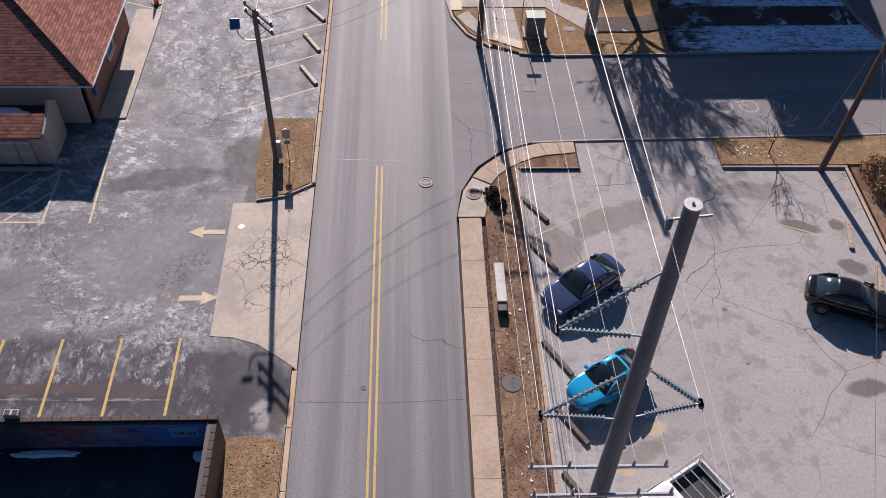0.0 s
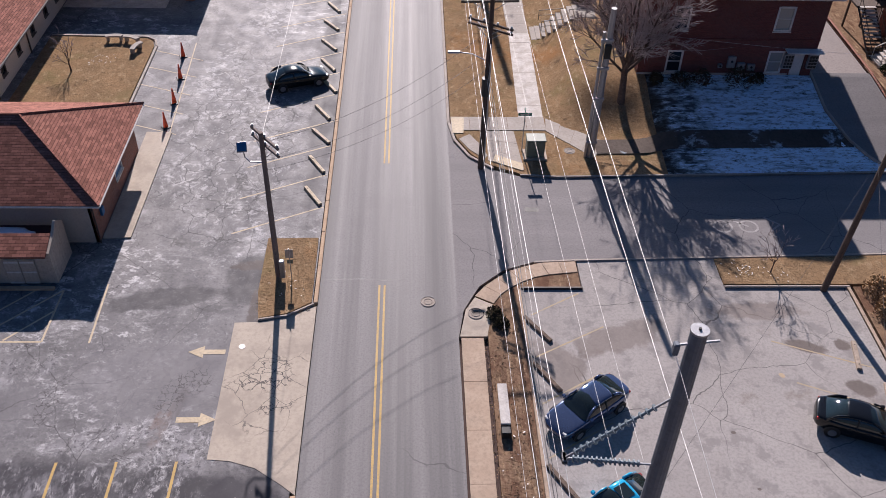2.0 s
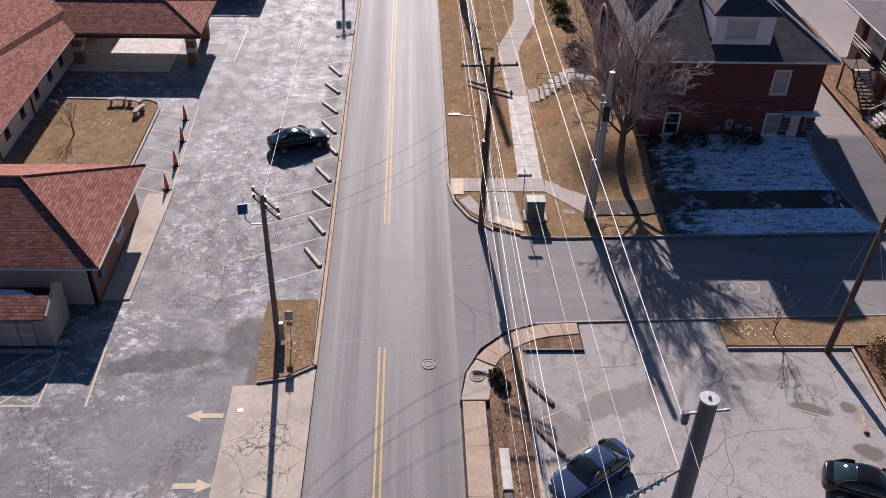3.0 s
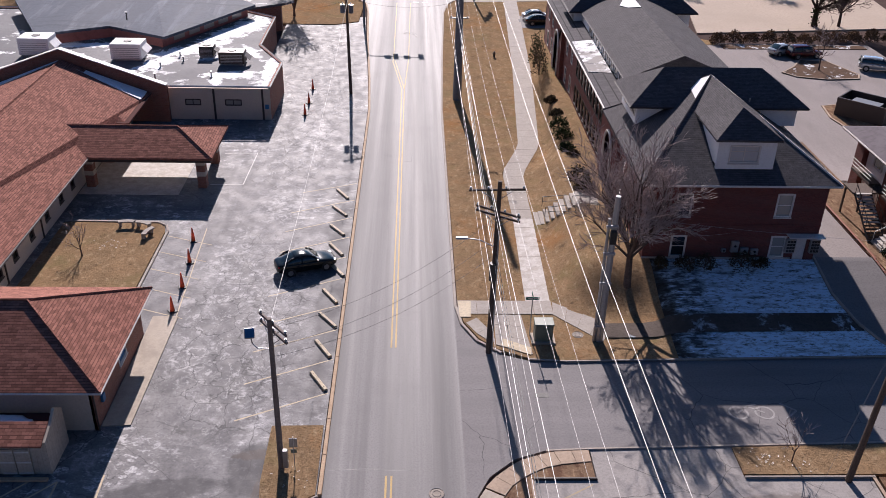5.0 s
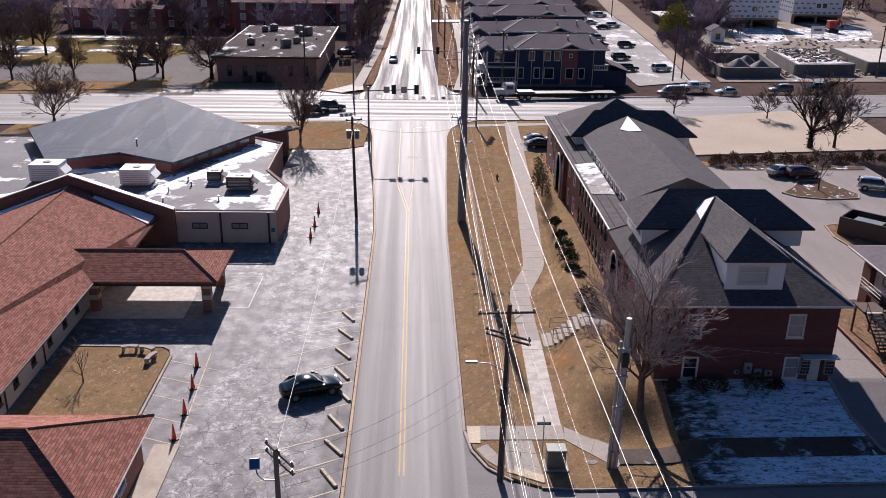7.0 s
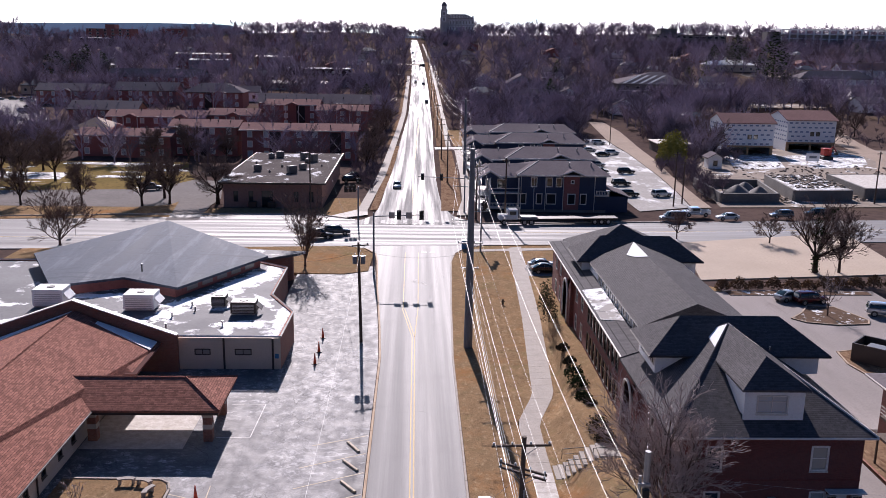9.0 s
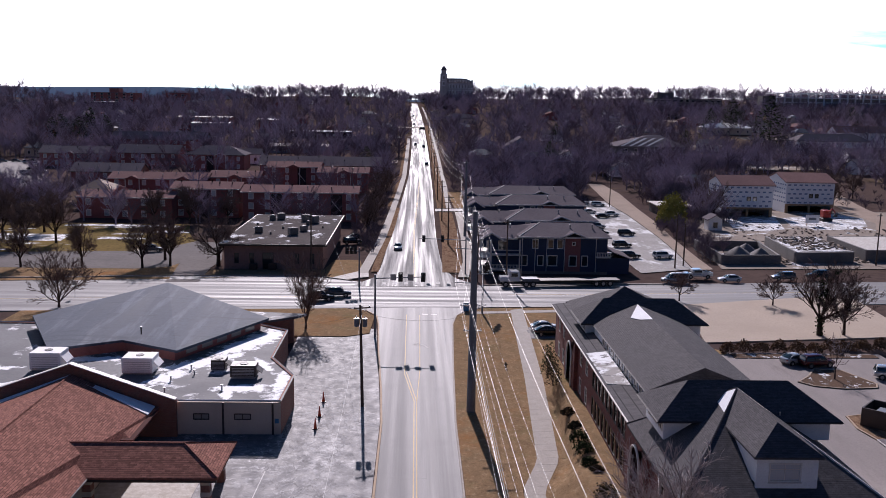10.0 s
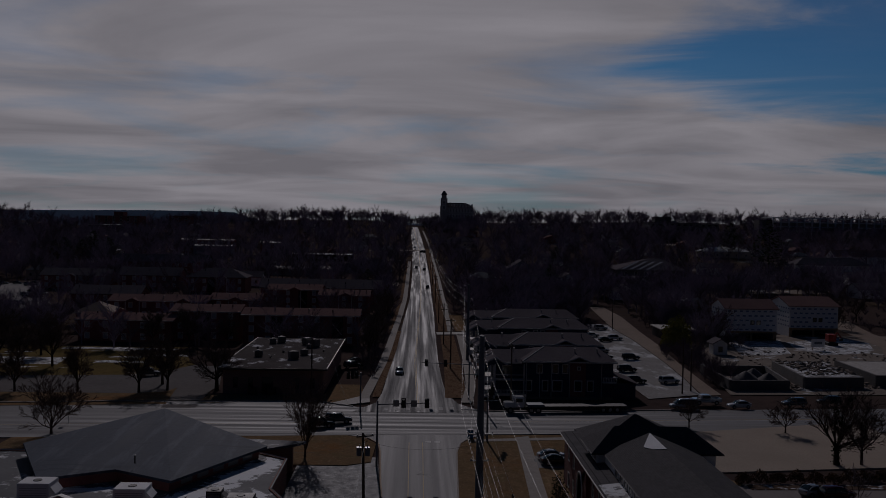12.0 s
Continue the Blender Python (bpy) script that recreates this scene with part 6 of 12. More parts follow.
def flat_block():
    h = thing("flat_block", "flat-roofed block with cream front and patchy snow on the roof", "building")
    out = [(-24.2, 88.6), (-13.8, 88.6), (-13.6, 97.2), (-17.0, 104), (-17.0, 116.5), (-21, 119.5), (-62, 119.5), (-62, 88.6)]
    m = facing(-24.2, 88.6, 0, 0)
    holes = [(1.6, 3.2, 1.55, 2.2), (5.7, 7.4, 1.55, 2.2)]
    part("wall", holed_wall(bmesh.new(), 0, 10.4, 0, 3.4, 0.25, holes, m), M["render"], h, "cream front wall")
    for q in holes:
        w = window(h, m, *q, M["dark_trim"], M["pane_lit"], cross=0, sill=False)
        part("mullion", box(bmesh.new(), (q[0] + q[1]) / 2 - 0.04, (q[0] + q[1]) / 2 + 0.04, -0.02, 0.08, q[2] + 0.09, q[3] - 0.09, m), M["dark_trim"], w)
    part("pilaster", box(bmesh.new(), -19.7, -19.5, 88.5, 88.6, 0, 3.4), M["dark_trim"], h, "dark pilaster")
    part("pilaster", box(bmesh.new(), -14.7, -14.5, 88.5, 88.6, 0, 3.4), M["dark_trim"], h, "dark pilaster")
    part("sign", box(bmesh.new(), -14.4, -14.0, 88.56, 88.6, 1.2, 1.7), M["blue"], h, "small blue sign")
    inner = [(-24.0, 88.86), (-14.05, 88.86), (-13.85, 97.1), (-17.25, 103.9), (-17.25, 116.3), (-21.1, 119.2), (-61.8, 119.2), (-61.8, 88.86)]
    for (xa, ya), (xb, yb), (xc, yc), (xd, yd) in zip(out[1:], out[2:], inner[1:], inner[2:]):
        part("wall", prism(bmesh.new(), [(xa, ya), (xb, yb), (xd, yd), (xc, yc)], 0, 3.55), M["brick_orange"], h, "brick side wall")
    part("roof", prism(bmesh.new(), inner, 3.2, 3.42), M["flat_roof"], h, "grey membrane with patches of snow")
    cap = bmesh.new()
    pts = [(x, y, 3.56) for x, y in out]
    for p, q in zip(pts, pts[1:]):
        tube(cap, [p, q], 0.1, 4)
    part("roof_edge", cap, M["trim"], h, "white roof edging")
    # mechanical boxes
    for x, y, sx, sy, sz, z, mat, lab in ((-22.3, 99.6, 0.8, 0.8, 1.1, 0.9, "dark", "small rooftop exhaust unit"), (-19.0, 97.0, 1.4, 0.9, 1.3, 0.9, "dark", "dark rooftop air conditioner on legs"), (-41.2, 99.6, 1.7, 1.3, 1.9, 0, "white", "white rooftop cooling unit"), (-30.8, 98.6, 1.7, 1.3, 1.7, 0, "white", "white rooftop cooling unit with a hood")):
        u = thing("rooftop_unit", lab, "air conditioner", x, y, 3.42)
        bmat = M["dark_trim"] if mat == "dark" else M["siding"]
        part("casing", softened(box(bmesh.new(), -sx, sx, -sy, sy, 0.18, 0.18 + sz), 0.04), bmat, u)
        part("curb", box(bmesh.new(), -sx * 0.9, sx * 0.9, -sy * 0.9, sy * 0.9, 0, 0.18), M["galv"], u)
        lou = bmesh.new()
        for k in range(6):
            zz = 0.3 + sz * 0.13 * k
            box(lou, -sx * 0.85, sx * 0.85, -sy - 0.03, -sy - 0.004, zz, zz + 0.06)
        part("louvre", lou, M["galv"], u)
        part("hood", shell(bmesh.new(), [(sx, -sy * 0.8, sz * 0.9), (sx, sy * 0.8, sz * 0.9), (sx + 0.6, sy * 0.8, sz * 0.5), (sx + 0.6, -sy * 0.8, sz * 0.5)], [(0, 1, 2, 3)], 0.05), bmat, u)
        part("fan_guard", turned(cyl(0.45, 0.06, 20), pose(0, 0, 0.21 + sz)), M["black"], u)
    for x, y in ((-26.2, 91.4), (-26.6, 95.3), (-25.4, 99.4), (-24.6, 97.5), (-20.5, 92.4), (-22.5, 101.5)):
        u = thing("roof_vent_pipe", "short roof vent pipe", "vent", x, y, 3.42, group="vent pipes on the flat roof")
        part("pipe", turned(cyl(0.09, 0.5, 8), pose(0, 0, 0.25)), M["galv"], u)
        part("cap", turned(cyl(0.15, 0.08, 8), pose(0, 0, 0.53)), M["galv"], u)
    # the low hexagonal hall behind
    g = thing("hexagon_hall", "low hall with a broad dark six-sided roof", "building")
    hexa = [(-50.5, 117.5), (-42.3, 101.9), (-35.1, 106.0), (-27.6, 101.7), (-19.6, 117.3), (-36.5, 136.3)]
    v = [(x, y, 4.95) for x, y in hexa] + [(-37.0, 133.0, 6.3)]
    rf = part("roof", shell(bmesh.new(), v, [(i, (i + 1) % 6, 6) for i in range(6)], 0.3), M["metal_roof"], g, "dark membrane in long strips")
    c = Vector((-35.3, 117, 0))
    wl = [tuple((Vector((x, y, 0)) - c) * 0.93 + c)[:2] for x, y in hexa]
    part("wall", prism(bmesh.new(), wl, 0, 4.75), M["brick_far"], g, "dark brick wall under the eaves")
    for s in (0.12, 0.29, 0.46, 0.63, 0.8):
        p = Vector(wl[3]).lerp(Vector(wl[4]), s)
        d = (Vector(wl[4]) - Vector(wl[3])).normalized()
        mm = Matrix.Translation((p.x, p.y, 0)) @ Matrix.Rotation(math.atan2(d.y, d.x), 4, "Z")
        w = new("window")
        w.parent = g
        part("pane", box(bmesh.new(), 0, 1.9, -0.04, -0.005, 3.75, 4.6, mm), M["pane_lit"], w)
    part("canopy_wing", prism(bmesh.new(), [(-23, 118.5), (-16.4, 123.2), (-15.5, 124.6), (-22, 125.5), (-26, 126)], 3.5, 3.8), M["flat_roof"], g, "low side roof with snow")
    part("wing_wall", prism(bmesh.new(), [(-22, 119.8), (-17.2, 123), (-17.2, 124.2), (-22, 125)], 0, 3.5), M["brick_orange"], g)
    u = thing("ridge_vent", "thin vent pipe on the dark roof", "vent", -33.0, 106.4, 5.6)
    part("pipe", turned(cyl(0.08, 0.9, 8), pose(0, 0, 0.4)), M["black"], u)
    part("cap", turned(cyl(0.14, 0.1, 8), pose(0, 0, 0.88)), M["galv"], u)


def cyl(r, h, n=12, r2=None):
    bm = bmesh.new()
    bmesh.ops.create_cone(bm, cap_ends=True, segments=n, radius1=r, radius2=r if r2 is None else r2, depth=h)
    return bm


flat_block()


# ---- brick apartment house
def apartment_house():
    h = thing("apartment_building", "dark red brick apartment house with grey hip roofs and white dormers", "apartment building")
    br, gr, sd, tr = M["brick"], M["shingle_grey"], M["siding"], M["trim"]
    # south wall
    m = facing(18.0, 59.5, 0, 0)
    so = [(2.95, 4.15, 3.75, 5.65), (3.0, 4.2, 0.25, 2.1), (10.6, 11.9, 3.75, 5.7), (10.8, 12.0, 0.25, 2.1)]
    door = (12.75, 13.65, 0.02, 2.05)
    part("wall", holed_wall(bmesh.new(), 0.9, 14.4, 0, 6.5, 0.3, so + [door], m), br, h, "dark red brick end wall")
    for i, q in enumerate(so):
        window(h, m, *q, tr, M["pane"] if i < 2 else M["pane_lit"], cross=1, bar=0.12)
    dr = new("door")
    dr.parent = h
    part("door_leaf", softened(box(bmesh.new(), door[0] + 0.03, door[1] - 0.03, 0.04, 0.09, 0.02, 2.02, m), 0.01), M["trim"], dr, "white door")
    part("door_frame", box(bmesh.new(), door[0] - 0.1, door[1] + 0.1, -0.05, -0.003, 2.06, 2.25, m), tr, dr)
    part("belt_course", box(bmesh.new(), 0.88, 14.42, -0.05, -0.003, 2.98, 3.1, m), br, h)
    part("plinth", box(bmesh.new(), 0.87, 12.6, -0.06, -0.003, 0, 0.22, m), M["walk_pale"], h, "pale stone plinth")
    bank = lifted(thing("mailbox_bank", "grey bank of mailboxes on the end wall", "mailbox", 30.7, 59.3, 0))
    for dx in (-0.75, 1.15):
        bx = part("cabinet", softened(box(bmesh.new(), dx, dx + 0.75, -0.12, 0.17, 0.75, 1.95), 0.02), M["galv"], bank)
        for r in range(4):
            for c in range(3):
                part("mail_door", box(bmesh.new(), dx + 0.06 + 0.22 * c, dx + 0.25 + 0.22 * c, -0.14, -0.122, 0.85 + 0.27 * r, 1.06 + 0.27 * r), M["black"], bx)
    part("canopy", softened(box(bmesh.new(), -0.8, 2.0, -0.6, 0.19, 2.25, 2.34), 0.02), M["trim"], bank)
    for x, z, w_, hh in ((25.0, 0.75, 0.35, 0.3), (25.7, 0.75, 0.6, 0.95), (26.5, 0.55, 0.6, 0.6), (27.3, 0.55, 0.6, 0.5)):
        mt = lifted(thing("electric_meter", "grey electric meter box on the brick wall", "meter", x, 59.44, z, group="meters on the end wall"))
        part("case", softened(box(bmesh.new(), 0, w_, -0.2, 0.05, 0, hh), 0.03), M["galv"], mt)
        part("dial", turned(cyl(0.09, 0.05, 14), pose(w_ / 2, -0.22, hh * 0.6, 90)), M["pane"], mt)
    # west wall with bays, arches and windows
    mw = facing(18.9, 120, 0, -90)

    def wy(y):
        return 120 - y
    wo = []
    for y in (63.0, 66.5):
        wo += [(wy(y) - 0.6, wy(y) + 0.6, 3.75, 5.65), (wy(y) - 0.6, wy(y) + 0.6, 0.4, 2.3)]
    for k in range(9):
        y = 79.5 + 1.75 * k
        wo += [(wy(y) - 0.65, wy(y) + 0.65, 3.55, 5.7), (wy(y) - 0.65, wy(y) + 0.65, 0.4, 2.6)]
    for y in (97.5, 101, 113, 116.5):
        wo += [(wy(y) - 0.6, wy(y) + 0.6, 3.75, 5.65), (wy(y) - 0.6, wy(y) + 0.6, 0.4, 2.3)]
    part("wall", holed_wall(bmesh.new(), 0, 60.5 - 0.3, 0, 6.5, 0.3, wo, mw), br, h, "dark red brick long wall")
    for q in wo:
        window(h, mw, *q, tr if q[0] > 50 or q[0] < 24 else M["dark_trim"], M["pane"], cross=1, sill=False)
    # two arched entrance bays, a little proud
    for yb in (73.2, 106.3):
        bay = new("entrance_bay")
        bay.parent = h
        n = 12
        prof = [(yb + 3.4, 0), (yb + 3.4, 6.45), (yb - 3.4, 6.45), (yb - 3.4, 0), (yb - 1.5, 0)] + [(yb - 1.5 * math.cos(math.pi * i / n), 3.4 + 1.7 * math.sin(math.pi * i / n)) for i in range(n + 1)] + [(yb + 1.5, 0)]
        bm = bmesh.new()
        fa = [bm.verts.new((18.45, y, z)) for y, z in prof]
        ba = [bm.verts.new((18.88, y, z)) for y, z in prof]
        bm.faces.new(fa), bm.faces.new(ba[::-1])
        for i in range(len(prof)):
            j = (i + 1) % len(prof)
            bm.faces.new((fa[i], ba[i], ba[j], fa[j]))
        bmesh.ops.triangulate(bm, faces=[f for f in bm.faces if len(f.verts) > 4])
        bmesh.ops.recalc_face_normals(bm, faces=bm.faces)
        part("bay_wall", bm, br, bay)
        bm = bmesh.new()
        pts = [(18.39, yb + 1.6, 0.1), (18.39, yb + 1.6, 3.4)] + [(18.39, yb + 1.6 * math.cos(math.pi * i / n), 3.4 + 1.8 * math.sin(math.pi * i / n)) for i in range(1, n)] + [(18.39, yb - 1.6, 3.4), (18.39, yb - 1.6, 0.1)]
        tube(bm, pts, 0.12, 6)
        part("arch_trim", bm, tr, bay, "white arch surround")
        part("arch_glass", box(bmesh.new(), 18.80, 18.84, yb - 1.45, yb + 1.45, 0.1, 4.8), M["pane"], bay)
    part("wall", box(bmesh.new(), 32.1, 32.4, 59.8, 119.7, 0, 6.5), br, h, "dark red brick back wall")
    part("wall", box(bmesh.new(), 18.9, 32.4, 119.7, 120, 0, 6.5), br, h)
    # lower roof with hipped ends, eaves at 6.6
    front = [(18.0, 59.0, 6.6), (33.1, 59.0, 6.6), (33.1, 74.9, 6.6), (18.0, 74.9, 6.6), (25.55, 70.06, 11.42)]
    r1 = roof("roof", front, [(0, 1, 4), (1, 2, 4), (2, 3, 4), (3, 0, 4)], gr, h, 0.2, "dark grey shingle end hip")
    ridge_caps(r1, [(front[4], front[1])], M["trim"], 0.09)
    ridge_caps(r1, [(front[4], front[0]), (front[4], front[2]), (front[4], front[3])], gr, 0.09)
    r2 = roof("roof", [(18.3, 68, 6.6), (33.1, 68, 6.6), (33.1, 120.4, 6.6), (18.3, 120.4, 6.6), (20.9, 68, 6.8), (20.9, 120.4, 6.8), (30.0, 68, 7.3), (30.0, 120.4, 7.3)], [(0, 4, 5, 3), (4, 6, 7, 5), (6, 1, 2, 7)], gr, h, 0.2, "dark grey lower roof")
    part("snow_drift", shell(bmesh.new(), [(18.5, 85.5, 6.68), (20.7, 84.8, 6.83), (20.85, 96.5, 6.83), (18.5, 96.2, 6.68)], [(0, 1, 2, 3)], 0.05), M["old_snow"], h, "sheet of old snow on the lower roof")
    ap, lf, bk = Vector(front[4]), Vector(front[0]), Vector(front[3])
    lift_ = Vector((-.03, 0, .05))
    part("snow_drift", plate(bmesh.new(), [ap + lift_, ap.lerp(bk, .10) + lift_, ap.lerp(bk, .16).lerp(lf, .06) + lift_, ap.lerp(lf, .24) + lift_, ap.lerp(lf, .12) + lift_], .04), M["snow"], h, "snow on the hip")
    part("snow_drift", plate(bmesh.new(), [(26.0, 104.5, 10.33), (24.3, 100.6, 9.66), (24.9, 98.8, 9.88), (25.98, 97.4, 10.30)], .04), M["snow"], h, "snow in the roof valley")
    gut = bmesh.new()
    for p, q in (((18.0, 59.0), (33.1, 59.0)), ((18.2, 59.0), (18.3, 120.4)), ((33.1, 59.0), (33.1, 120.4))):
        tube(gut, [(*p, 6.5), (*q, 6.5)], 0.09, 6)
    part("gutter", gut, M["trim"], h, "white gutter")

    # raised hip roofs on white walls over the two bays, and the long raised roof with a row of windows
    def raised(x0, x1, y0, y1, ze, zr, inset, walls, close=1.0):
        bm = bmesh.new()
        box(bm, x0 + 0.7, x1 - 0.7, y0 + 0.7, y1 - 0.7, 6.2, ze - 0.1)
        up = new("raised_roof")
        up.parent = h
        # scaled about the camera's eye: nearer, with the same outline in the view
        up.matrix_local = Matrix.Translation(VIEW_EYE) @ Matrix.Scale(close, 4) @ Matrix.Translation(-VIEW_EYE)
        part("siding_wall", bm, sd, up, "white siding wall")
        v, f = hip_verts(x0, x1, y0, y1, ze, zr, "x", inset, inset)
        rr = part("upper_roof", shell(bmesh.new(), v, f, 0.2), gr, up, "dark grey shingles")
        ed = bmesh.new()
        for a, b in ((0, 1), (1, 2), (3, 0)):
            tube(ed, [Vector(v[a]) - Vector((0, 0, 0.12)), Vector(v[b]) - Vector((0, 0, 0.12))], 0.09, 4)
        part("roof_edge", ed, M["dark_trim"], up)
        for y in walls:
            w = part("side_window", box(bmesh.new(), x0 + 0.64, x0 + 0.69, y - 0.5, y + 0.5, 6.95, 7.75), M["pane"], up)
            fr = bmesh.new()
            for b in ((y - 0.6, y - 0.5, 6.85, 7.85), (y + 0.5, y + 0.6, 6.85, 7.85), (y - 0.5, y + 0.5, 7.75, 7.85), (y - 0.5, y + 0.5, 6.85, 6.95), (y - 0.04, y + 0.04, 6.95, 7.75)):
                box(fr, x0 + 0.6, x0 + 0.69, b[0], b[1], b[2], b[3])
            part("side_frame", fr, tr, up)
        return up

    raised(19.7, 35.2, 71.7, 78.7, 8.08, 10.5, 3.4, (73.2, 74.8, 76.4), 0.95)
    raised(19.3, 34.5, 104.0, 111.0, 8.05, 10.4, 3.3, (105.4, 107.0, 108.6))
    mid = new("raised_roof")
    mid.parent = h
    part("siding_wall", box(bmesh.new(), 20.95, 31.2, 79.4, 104.6, 6.5, 8.0), sd, mid, "white siding wall")
    v = [(20.6, 78.9, 8.15), (20.75, 104.8, 7.95), (26.0, 104.8, 10.25), (26.1, 79.6, 10.2), (31.8, 104.8, 7.95), (31.8, 79.6, 7.95)]
    part("gable_wall", plate(bmesh.new(), [(21.3, 80.2, 7.9), (31, 80.2, 7.9), (26.1, 80.2, 10.0)], 0.12), gr, mid)
    part("upper_roof", shell(bmesh.new(), v, [(0, 3, 2, 1), (3, 5, 4, 2)], 0.2), gr, mid, "dark grey shingles")
    part("roof_edge", tube(bmesh.new(), [(20.6, 79, 8.05), (20.75, 104.8, 7.85)], 0.08, 4), M["dark_trim"], mid)
    for k in range(9):
        y = 81.6 + 2.1 * k
        part("clerestory_pane", box(bmesh.new(), 20.86, 20.93, y - 0.5, y + 0.5, 6.95, 7.7), M["pane"], mid)
        fr = bmesh.new()
        for b in ((y - 0.62, y - 0.5, 6.85, 7.82), (y + 0.5, y + 0.62, 6.85, 7.82), (y - 0.5, y + 0.5, 7.7, 7.82), (y - 0.5, y + 0.5, 6.85, 6.95)):
            box(fr, 20.82, 20.945, *b)
        part("clerestory_frame", fr, tr, mid)
    v = [(20.5, 110.5, 7.0), (34, 110.5, 7.0), (34, 122, 6.6), (20.5, 122, 6.6), (27.0, 115.5, 10.2)]
    roof("roof", v, [(0, 1, 4), (1, 2, 4), (2, 3, 4), (3, 0, 4)], gr, h, 0.2)
    # dormer in the end hip
    d = new("dormer")
    d.parent = h
    md = facing(23.75, 60.5, 0, 0)
    wn = [(0.9, 3.2, 7.75, 9.15)]
    part("dormer_face", holed_wall(bmesh.new(), 0, 4.4, 7.2, 9.5, 0.15, wn, md), sd, d, "white dormer face")
    bars = bmesh.new()
    for k in (2,):
        box(bars, 0.9 + 0.575 * k - 0.03, 0.9 + 0.575 * k + 0.03, 0.02, 0.06, 7.85, 9.05, md)
    box(bars, 0.99, 3.11, 0.02, 0.06, 8.62, 8.68, md)
    part("glazing_bar", bars, tr, d)
    window(d, md, *wn[0], tr, M["pane_blind"], cross=0, bar=0.1)
    part("dormer_side", box(bmesh.new(), 23.75, 23.85, 60.65, 65.6, 7.6, 9.5), sd, d)
    part("dormer_side", box(bmesh.new(), 28.05, 28.15, 60.65, 65.6, 7.6, 9.5), sd, d)
    v = [(23.4, 60.1, 9.72), (28.4, 60.1, 9.72), (25.85, 62.55, 11.4), (25.6, 69.9, 11.42), (23.4, 66.3, 9.72), (28.4, 66.3, 9.72)]
    part("dormer_roof", shell(bmesh.new(), v, [(0, 1, 2), (1, 5, 3, 2), (4, 0, 2, 3)], 0.16), gr, d, "dark grey shingles")
    lifted(h)
    pipe = lifted(thing("roof_pipe", "short vent pipe on the grey roof", "vent", 28.6, 68.6, 9.3))
    part("pipe", turned(cyl(0.06, 0.8, 8), pose(0, 0, 0.3)), M["galv"], pipe)
    part("collar", turned(cyl(0.14, 0.1, 8), pose(0, 0, 0.0)), M["black"], pipe)


apartment_house()

# ---- small structures and loose things of the near ground


def wheel_stop(x, y, rz, mat, label, ln=2.1):
    t = thing("wheel_stop", label, "wheel stop", x, y, 0.015, rz, "wheel stops")
    bm = bmesh.new()
    prof = [(-0.13, 0), (0.13, 0), (0.125, 0.11), (0.09, 0.15), (-0.09, 0.15), (-0.125, 0.11)]
    a = [bm.verts.new((-ln / 2, p, q)) for p, q in prof]
    b = [bm.verts.new((ln / 2, p, q)) for p, q in prof]
    bm.faces.new(a[::-1]), bm.faces.new(b)
    for i in range(6):
        j = (i + 1) % 6
        bm.faces.new((a[i], a[j], b[j], b[i]))
    part("beam", bm, mat, t)
    for s in (-0.7, 0.7):
        part("pin", turned(cyl(0.03, 0.03, 8), pose(s * ln / 2, 0, 0.155)), M["iron"], t)
    return t


for x, y in STOPS:
    wheel_stop(x, y, -57 + random.uniform(-3, 3), M["cream"], "cream-painted timber wheel stop in the lot")
for x, y, r in ((8.34, 28.7, -59), (8.33, 22.4, -59), (8.54, 18.8, -58), (8.2, 32.1, -56), (8.5, 15.6, -58)):
    wheel_stop(x, y, r, M["timber"], "dark weathered timber wheel stop", 2.2)
for x, y, r in ((24.75, 30.1, 78), (25.3, 27.2, 76)):
    wheel_stop(x, y, r, M["pale_timber"], "grey weathered timber wheel stop by the kerb", 2.0)


def cone(x, y, dark=False):
    t = thing("traffic_cone", "tall orange traffic cone on a black base" if not dark else "tall dull red traffic cone on a black base", "traffic cone", x, y, 0.018, random.uniform(0, 90), "traffic cones")
    part("base", softened(box(bmesh.new(), -0.28, 0.28, -0.28, 0.28, 0, 0.06), 0.03), M["black"], t)
    part("body", turned(cyl(0.17, 1.05, 16, 0.05), pose(0, 0, 0.58)), M["orange"], t, smooth=True)
    part("handle", turned(cyl(0.05, 0.12, 10, 0.035), pose(0, 0, 1.16)), M["orange"], t)
    return t


for x, y in ((-15.45, 51.7), (-15.5, 54.9), (-15.75, 58.4), (-16.2, 61.8)):
    cone(x, y)
for x, y in ((-10.5, 90.2), (-10.45, 93.8), (-10.5, 98.5)):
    cone(x, y, True)


# ---- poles and wires
def pole(name, label, x, y, h, r0, r1, mat, lean=(0, 0), n=12):
    t = thing(name, label, "utility pole", x, y, 0)
    pts = [(lean[0] * s, lean[1] * s, -0.2 + (h + 0.2) * s) for s in (0, 0.25, 0.5, 0.75, 1)]
    part("shaft", tube(bmesh.new(), pts, [r0 + (r1 - r0) * i / 4 for i in range(5)], n), mat, t, smooth=False)
    return t


